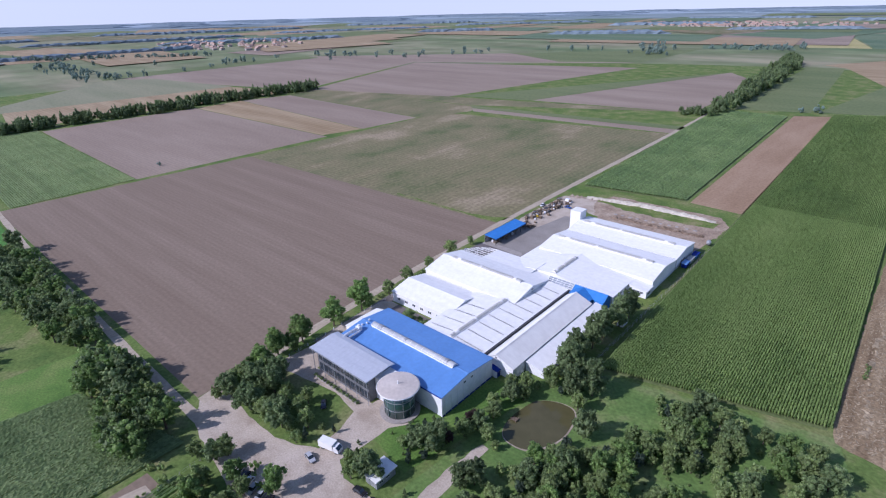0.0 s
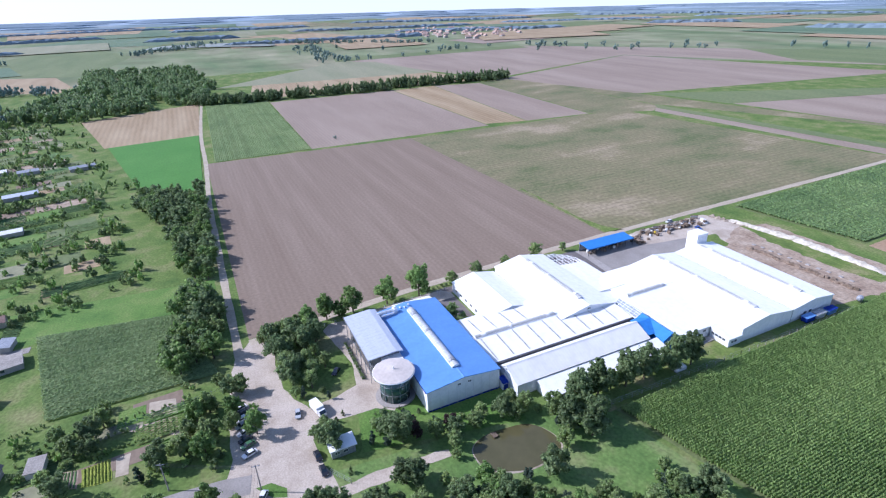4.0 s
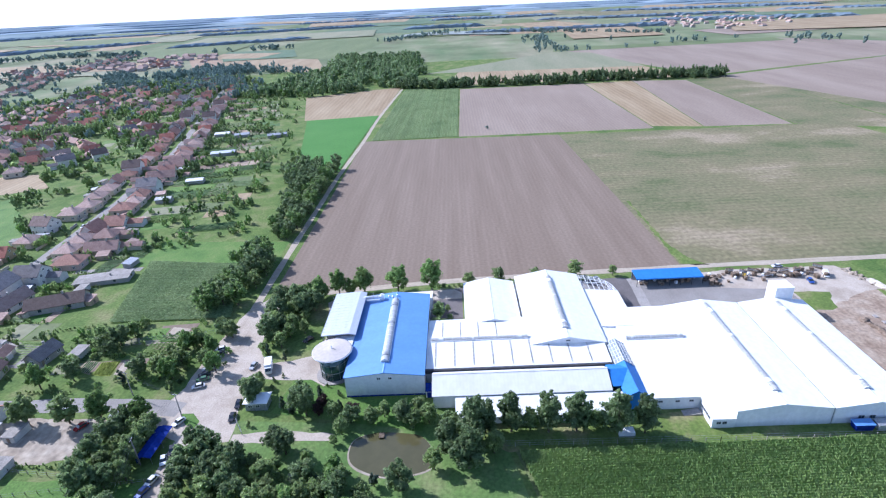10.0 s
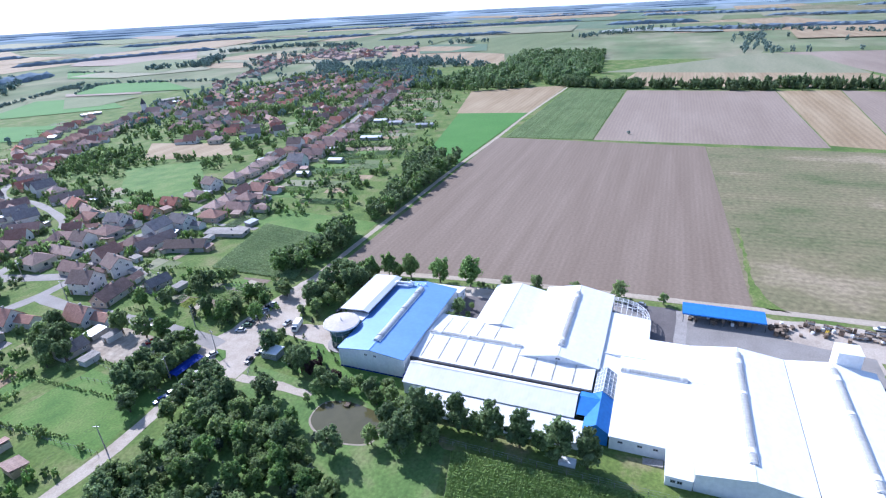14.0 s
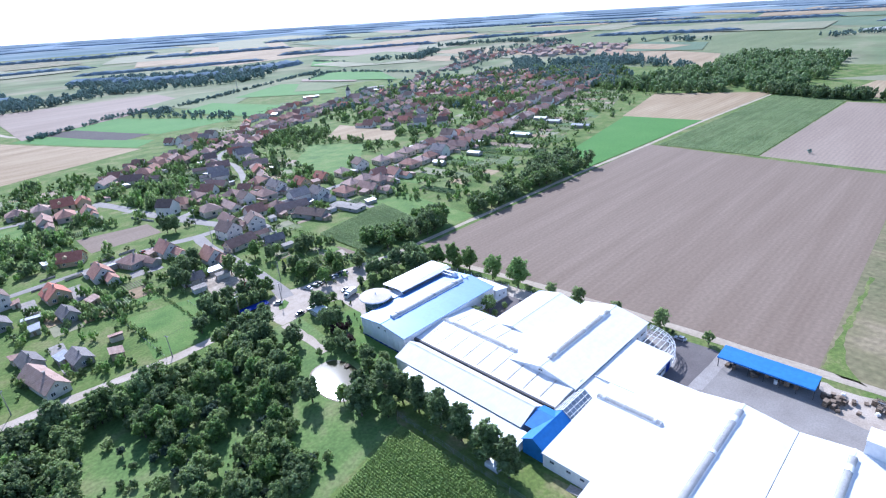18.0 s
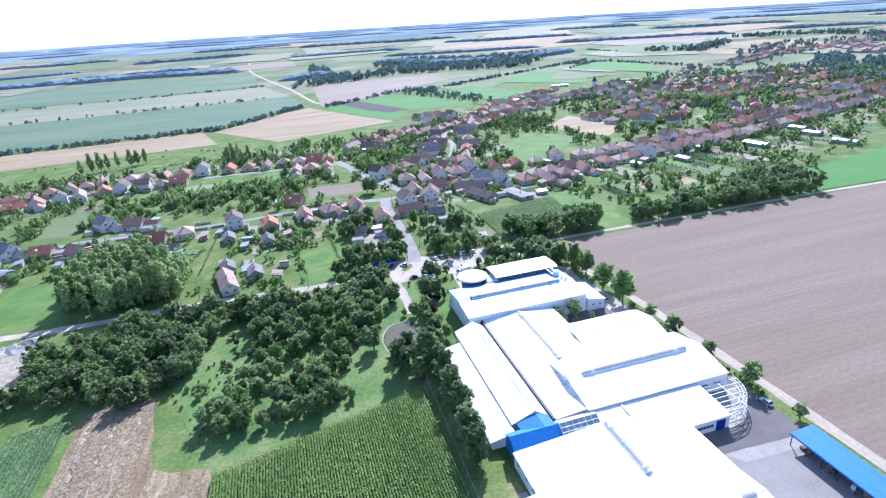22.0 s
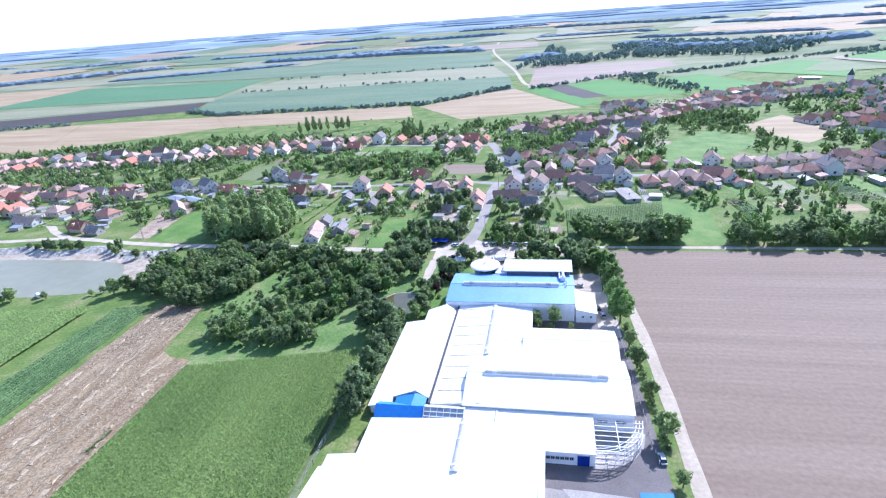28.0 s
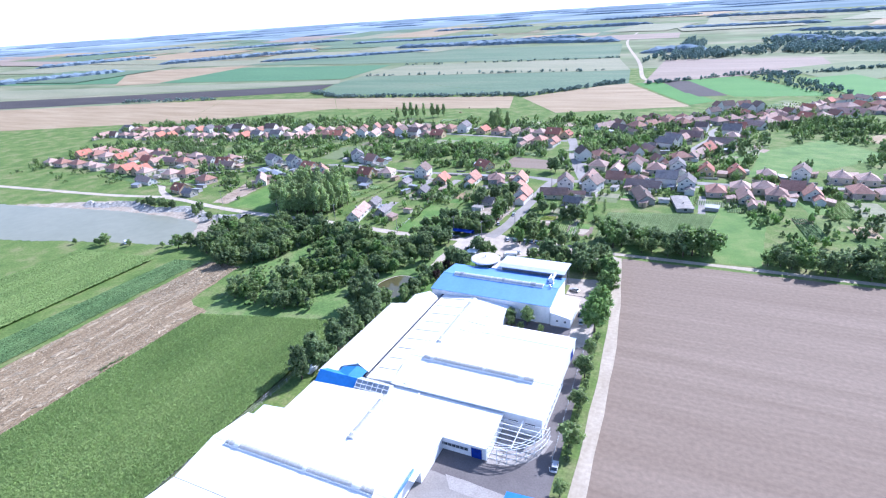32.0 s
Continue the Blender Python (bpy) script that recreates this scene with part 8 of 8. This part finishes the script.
for c in CARS.values():
    for o in (*c.children_recursive, c):
        bpy.data.objects.remove(o)

# delivery truck with a white box
tr = thing("box_truck", "white box truck parked on the forecourt", "truck", -103.2, 62.6, 0.06, 105)
part("cargo_box", Shape().box(-1.25, 1.25, -1.6, 3.4, 0.85, 3.0), M_white, tr)
part("cab", Shape().loft([[(x, y, z) for y, z in ((-3.5, 0.5), (-1.7, 0.5), (-1.7, 2.4), (-2.7, 2.4), (-3.45, 1.5))] for x in (-1.1, 1.1)]), PAINT["white"], tr)
part("windscreen", Shape().loft([[(x, y, z) for y, z in ((-3.47, 1.52), (-2.74, 2.36), (-2.7, 2.3), (-3.4, 1.5))] for x in (-0.95, 0.95)]), M_glass, tr)
part("chassis", Shape().box(-0.9, 0.9, -3.2, 3.3, 0.5, 0.85), M_dark, tr)
for y in (-2.5, 2.2):
    for x in (-0.95, 0.95):
        part("wheel", Shape().tube((x - 0.14, y, 0.42), (x + 0.14, y, 0.42), 0.42, n=12), M_tyre, tr)

# gate booth
bo = thing("gate_booth", "small grey booth with a flat white roof", "booth", -84.6, 65.0, 0.03, 0)
part("wall", Shape().box(-2.2, 2.2, -3.4, 3.4, 0, 2.9), M_grey, bo)
part("roof", Shape().slab([(-2.7, -3.9, 3.2), (2.7, -3.9, 3.1), (2.7, 3.9, 3.1), (-2.7, 3.9, 3.2)], 0.22), M_white, bo)
for y in (-1.8, 0.6):
    window(bo, 2.22, y, 1.7, 1.4, 1.0, "+x")
door(bo, -1.0, -3.42, 0.9, 2.0, "-y", M_grey)

# blue tarpaulin shelter over parked cars
ta = thing("blue_shelter", "long low shelter with a deep blue tarpaulin roof", "shelter", -68.0, 40.2, 0.03, 178)
part("tarpaulin", Shape().loft([[(x, y, z) for y, z in ((-2.2, 2.5), (0, 2.95), (2.2, 2.5), (2.2, 2.42), (0, 2.87), (-2.2, 2.42))] for x in (-6.2, 6.2)]), M_deepblue, ta)
part("skirt", Shape().box(-6.2, 6.2, 2.22, 2.3, 0.5, 2.5), M_deepblue, ta)
for x in (-6.0, 0, 6.0):
    for y in (-2.0, 2.0):
        part("post", Shape().tube((x, y, 0), (x, y, 2.45), 0.06, n=6), M_grey, ta)


# ---- poles, wires and fences ----
def pole(x, y, h=9.5, turn=0):
    po = thing("utility_pole", "grey concrete utility pole with a crossarm", "utility pole", x, y, 0, turn, group="utility poles")
    part("shaft", Shape().tube((0, 0, 0), (0, 0, h), 0.2, 0.11, 8), M_concrete, po)
    part("crossarm", Shape().box(-1.1, 1.1, -0.07, 0.07, h - 0.6, h - 0.45), M_grey, po)
    for k in (-1, 0, 1):
        part("insulator", Shape().tube((k, 0, h - 0.45), (k, 0, h - 0.2), 0.06, n=6), M_dark, po)


POLES = [(-80.2, 42.2), (-62.0, 38.5), (-92, 20), (-30, 47), (20, 38), (66, 38), (120, 34), (170, 28), (-93, -60), (-101, -104)]
for x, y in POLES:
    pole(x, y, 9.8, prng.uniform(0, 180))
wires = thing("overhead_wires", "thin dark overhead wires between the poles", "wires", -80.2, 42.2, 0)
s = Shape()
for (x0, y0), (x1, y1) in ((POLES[0], POLES[1]), (POLES[1], POLES[3]), (POLES[3], POLES[4]), (POLES[4], POLES[5]), (POLES[0], POLES[2])):
    for k in (-0.8, 0, 0.8):
        prev = None
        for i in range(9):
            t = i / 8
            p = (x0 + (x1 - x0) * t + 80.2, y0 + (y1 - y0) * t - 42.2 + k, 9.5 - 3.2 * t * (1 - t))
            if prev:
                s.tube(prev, p, 0.02, n=4)
            prev = p
part("wire", s, M_dark, wires)


def fence(line, gap, h, label, rails=2, material=None):
    x0, y0 = line[0]
    fe = thing("fence", label, "fence", x0, y0, 0)
    for (ax, ay), (bx, by) in zip(line, line[1:]):
        L = math.hypot(bx - ax, by - ay)
        n = max(1, int(L / gap))
        for k in range(n + 1):
            x, y = ax + (bx - ax) * k / n - x0, ay + (by - ay) * k / n - y0
            part("post", Shape().box(x - 0.06, x + 0.06, y - 0.06, y + 0.06, 0, h), material or M_concrete, fe)
        for r in range(rails):
            z = h * (0.4 + 0.5 * r)
            part("rail", Shape().tube((ax - x0, ay - y0, z), (bx - x0, by - y0, z), 0.025, n=4), M_grey, fe)


fence([(-64, 140), (-63.5, 200), (-63, 262)], 4, 1.6, "wire fence on concrete posts along the maize", 3)
fence([(-150, 76), (-152.5, 110), (-154, 150), (-156, 190)], 4, 1.4, "white post fence beside the works track", 2, M_whitewall)
fence([(-62, -8), (-58, 20), (-66, 30)], 3, 1.5, "wooden fence round the sandy court", 2, M_rust)
fence([(-128, 36), (-124, 2)], 3, 1.5, "wire fence along the garden maize", 2)
fence([(-28, 46), (-26, 4), (-20, -20)], 3, 1.4, "garden fence with weathered posts", 2, M_rust)
fence([(-56, 46), (-52, 6)], 3, 1.4, "garden fence with weathered posts", 2, M_rust)
fence([(-78, 60), (-72, 64)], 2, 1.4, "works gate fence of grey tube", 3, M_grey)

# jetty and small things by the pond
je = thing("pond_jetty", "small wooden jetty at the pond", "jetty", -69.8, 106.0, 0.06)
part("deck", Shape().box(-0.8, 1.2, -0.8, 0.8, 0.35, 0.45), M_rust, je)
for x in (-0.7, 1.1):
    for y in (-0.7, 0.7):
        part("post", Shape().tube((x, y, 0), (x, y, 0.9), 0.07, n=6), M_rust, je)
tank = thing("feed_tank", "white plastic tank under the trees", "tank", -67.5, 175.5, 0.03)
part("body", Shape().box(-1.2, 1.2, -2.2, 2.2, 0.2, 1.3), M_white, tank)
part("frame", Shape().box(-1.25, 1.25, -2.25, 2.25, 0, 0.2), M_grey, tank)

# spoil heaps on the earthworks
hr = np.random.default_rng(9)
for k in range(30):
    x, y = -119 + 47 * (k + hr.uniform(-0.4, 0.4)) / 29, 276 + 2.5 * k / 29 + hr.normal() * 0.5
    v, f = ICO2
    q = v[:, :] * hr.uniform(0.75, 1.15, (len(v), 1)) * np.array([hr.uniform(1.3, 2.2), hr.uniform(1.0, 1.6), hr.uniform(0.6, 1.3)])
    ob = tagged(new("earth_mound", Shape().add(q, f).mesh("earth_mound", M_spoil)), "mound of dark dug earth along the trench", "mound", group="earth mounds")
    ob.location = (x, y, 0.1)
for k in range(11):
    x, y = -121 + 4.4 * k + hr.normal() * 0.3, 281.2 + 0.3 * k + hr.normal() * 0.2
    ob = tagged(new("concrete_pad", Shape().loft([[(-0.9, -0.7, 0), (0.9, -0.7, 0), (0.9, 0.7, 0), (-0.9, 0.7, 0)], [(-0.85, -0.65, 0.25), (0.85, -0.65, 0.25), (0.85, 0.65, 0.25), (-0.85, 0.65, 0.25)]]).mesh("concrete_pad", M_concrete)), "pale concrete footing in a row on bare earth", "footing", group="concrete footings")
    ob.matrix_basis = pose(x, y, 0.05, 0, 0, hr.uniform(-8, 8))
# long heap of chalky spoil with broken stone at its head
heap, prev = Shape(), None
for k in range(46):
    t = k / 45
    x, y = -147 + 75 * t, 297.5 + 7 * min(1, t * 2.2) - 1.5 * t
    w, h = (1.7 + 1.0 * math.sin(math.pi * t)) * hr.uniform(0.85, 1.15), (1.0 + 0.5 * math.sin(math.pi * t)) * hr.uniform(0.75, 1.2) * min(1, 8 * (1 - t) + 0.1)
    ring = [(x + hr.normal() * 0.2, y + w * o + hr.normal() * 0.25, 0.04 + h * q) for o, q in ((-1, 0), (-0.6, 0.6), (-0.15, 1), (0.25, 0.95), (0.65, 0.5), (1, 0))]
    if prev:
        heap.loft([prev, ring], closed=False, caps=False)
    prev = ring
tagged(new("chalk_heap", heap.mesh("chalk_heap", M_sand_pale)), "long heap of whitish chalky spoil", "heap", kind="structure")
for k in range(40):
    t = hr.uniform(0, 1)
    x, y = -157 + 26 * t + hr.normal() * 0.6, 293.5 + 7.5 * t + hr.normal() * 1.1
    v, f = ICO1
    q = v * hr.uniform(0.7, 1.2, (len(v), 1)) * np.array([hr.uniform(0.5, 1.3), hr.uniform(0.5, 1.0), hr.uniform(0.4, 0.9)])
    ob = tagged(new("quarry_stone", Shape().add(q, f).mesh("quarry_stone", M_sand)), "whitish broken stone lying by the field track", "stone", group="quarry stones")
    ob.location = (x, y, 0.12)
for k in range(16):
    ang = hr.uniform(0, 180)
    x, y = hr.uniform(40, 290), hr.uniform(-395, -350)
    ob = tagged(new("hay_bale", Shape().tube((-0.7, 0, 0.8), (0.7, 0, 0.8), 0.8, n=12).mesh("hay_bale", M_stubble)), "round straw bale lying on stubble", "hay bale", group="hay bales")
    ob.matrix_basis = pose(x, y, ground_z(x, y) + 0.06, 0, 0, ang)
for x, y, s_ in ((146, -318, 1.1), (152, -314, 1.2), (138, -322, 1.0), (166, -303, 1.0), (158, -308, 1.15), (121, -327, 1.1), (126, -322, 1.2), (114, -330, 1.0), (21, -262, 1.2), (27, -268, 1.1), (14, -258, 1.0), (18, -272, 1.2), (24, -280, 1.1), (8, -266, 1.0)):
    plant("poplar%d" % (int(x) % 2), x, y, s_, "tall trees behind the village")
for p in TREES.values():
    for o in (*p.children_recursive, p):
        bpy.data.objects.remove(o)

# broken white quarry face along the lake
qr = np.random.default_rng(4)
face = Shape()
prev = None
for k in range(70):
    t = k / 69
    x = 232 - 150 * t
    y = 58 - 6 * math.sin(t * 2.6) + 4 * math.sin(t * 17)
    ring = [(x + qr.normal() * 0.5, y - 3.0 + qr.normal() * 0.6, 0.0), (x + qr.normal() * 0.5, y - 0.5, 1.3 + qr.uniform(-0.4, 0.8)), (x + qr.normal() * 0.6, y + 1.5, 2.0 + qr.uniform(-0.9, 0.6)),
            (x + qr.normal() * 0.6, y + 4.0, 1.1 + qr.uniform(-0.5, 0.5)), (x + qr.normal() * 0.6, y + 8.0 + qr.normal(), 0.0)]
    if prev:
        face.loft([prev, ring], closed=False, caps=False)
    prev = ring
tagged(new("quarry_bank", face.mesh("quarry_bank", M_quarry)), "broken whitish quarry bank above the lake", "bank", kind="structure")
for k in range(26):
    x, y = 150 + qr.normal() * 7, -3 + qr.normal() * 3
    v, f = ICO1
    q = v * qr.uniform(0.7, 1.2, (len(v), 1)) * np.array([qr.uniform(0.5, 1.1), qr.uniform(0.5, 1.0), qr.uniform(0.4, 0.8)])
    ob = tagged(new("boulder", Shape().add(q, f).mesh("boulder", M_sand)), "pale boulder in a row by the sheds", "boulder", group="boulders by the sheds")
    ob.location = (x, y, 0.1)

# sheet-roofed farm sheds, street walls, and a radio mast far off
def farm_shed(x, y, w, d, turn, roof):
    sh = thing("farm_shed", "low farm shed with a pale sheet roof", "shed", x, y, ground_z(x, y), turn, group="farm sheds in the gardens")
    part("wall", Shape().box(-w / 2, w / 2, -d / 2, d / 2, 0, 2.7), PLASTER[3], sh)
    part("roof_slope", Shape().slab([(-w / 2 - 0.3, -d / 2 - 0.3, 2.75), (0, -d / 2 - 0.3, 3.9), (0, d / 2 + 0.3, 3.9), (-w / 2 - 0.3, d / 2 + 0.3, 2.75)], 0.12), roof, sh)
    part("roof_slope", Shape().slab([(0, -d / 2 - 0.3, 3.9), (w / 2 + 0.3, -d / 2 - 0.3, 2.75), (w / 2 + 0.3, d / 2 + 0.3, 2.75), (0, d / 2 + 0.3, 3.9)], 0.12), roof, sh)
    part("gate", Shape().box(-1.4, 1.4, -d / 2 - 0.06, -d / 2 + 0.02, 0, 2.4), M_rust, sh)


for x, y, w, d, turn, roof in ((-488, -103, 10, 14, 12, M_cream), (-479, -80, 9, 14, 12, M_grey), (-470, -42, 8, 18, 14, M_grey), (-410, -72, 9, 20, 10, M_silver), (-705, -404, 12, 26, 60, M_cream), (-591, -519, 12, 18, 30, M_cream),
                               (-492, -575, 10, 26, 70, M_grey), (-366, -475, 12, 16, 20, M_silver), (-330, -62, 7, 12, 8, M_cream), (-290, -66, 6, 10, 8, M_grey), (150, -44, 9, 16, 60, M_grey), (134, -40, 8, 18, 62, M_grey)):
    farm_shed(x, y, w, d, turn, roof)

wall_rng = random.Random(31)
for line, reach in (([(-108, -97), (-246, -95), (-331, -106), (-445, -129)], 7.2), ([(26, -76), (68, -79), (92, -80), (118, -79), (200, -36), (300, -34), (400, -39)], 6.0), ([(-60, -82), (26, -76)], 5.5), ([(-98, -112), (-82, -160)], 6.0)):
    for (x0, y0), (x1, y1) in zip(line, line[1:]):
        L = math.hypot(x1 - x0, y1 - y0)
        ang = math.degrees(math.atan2(y1 - y0, x1 - x0))
        for side in (1, -1):
            u = 1.0
            while u < L - 6:
                seg = min(wall_rng.uniform(7, 15), L - u)
                if wall_rng.random() < 0.72:
                    cxw, cyw = x0 + (x1 - x0) * (u + seg / 2) / L - (y1 - y0) / L * side * reach, y0 + (y1 - y0) * (u + seg / 2) / L + (x1 - x0) / L * side * reach
                    if not near_road(cxw, cyw, 0.8) and min((cxw - p) ** 2 + (cyw - q) ** 2 for p, q in homes) > 40:
                        gw = thing("garden_wall", "low plastered wall along the village street", "wall", cxw, cyw, ground_z(cxw, cyw), ang, group="garden walls along the streets")
                        h = wall_rng.uniform(0.9, 1.5)
                        part("wall_body", Shape().box(-seg / 2, seg / 2, -0.12, 0.12, 0, h), wall_rng.choice([PLASTER[3], PLASTER[1], M_yardpave]), gw)
                        part("coping", Shape().box(-seg / 2, seg / 2, -0.17, 0.17, h, h + 0.07), M_yardpave, gw)
                u += seg + wall_rng.uniform(2.5, 5)

mz = ground_z(-477, -812)
mast = thing("radio_mast", "tall slim steel radio mast over the fields", "mast", -477, -812, mz)
for ax, ay in ((-1.2, -0.7), (1.2, -0.7), (0, 1.4)):
    part("leg", Shape().tube((ax, ay, 0), (ax * 0.25, ay * 0.25, 42), 0.22, 0.15, 5), M_grey, mast)
for k in range(9):
    z = 3 + k * 4.4
    f = 1 - 0.75 * z / 42
    pts = [(-1.2 * f, -0.7 * f, z), (1.2 * f, -0.7 * f, z), (0, 1.4 * f, z)]
    for a, b in ((0, 1), (1, 2), (2, 0)):
        part("brace", Shape().tube(pts[a], pts[b], 0.1, n=4), M_grey, mast)
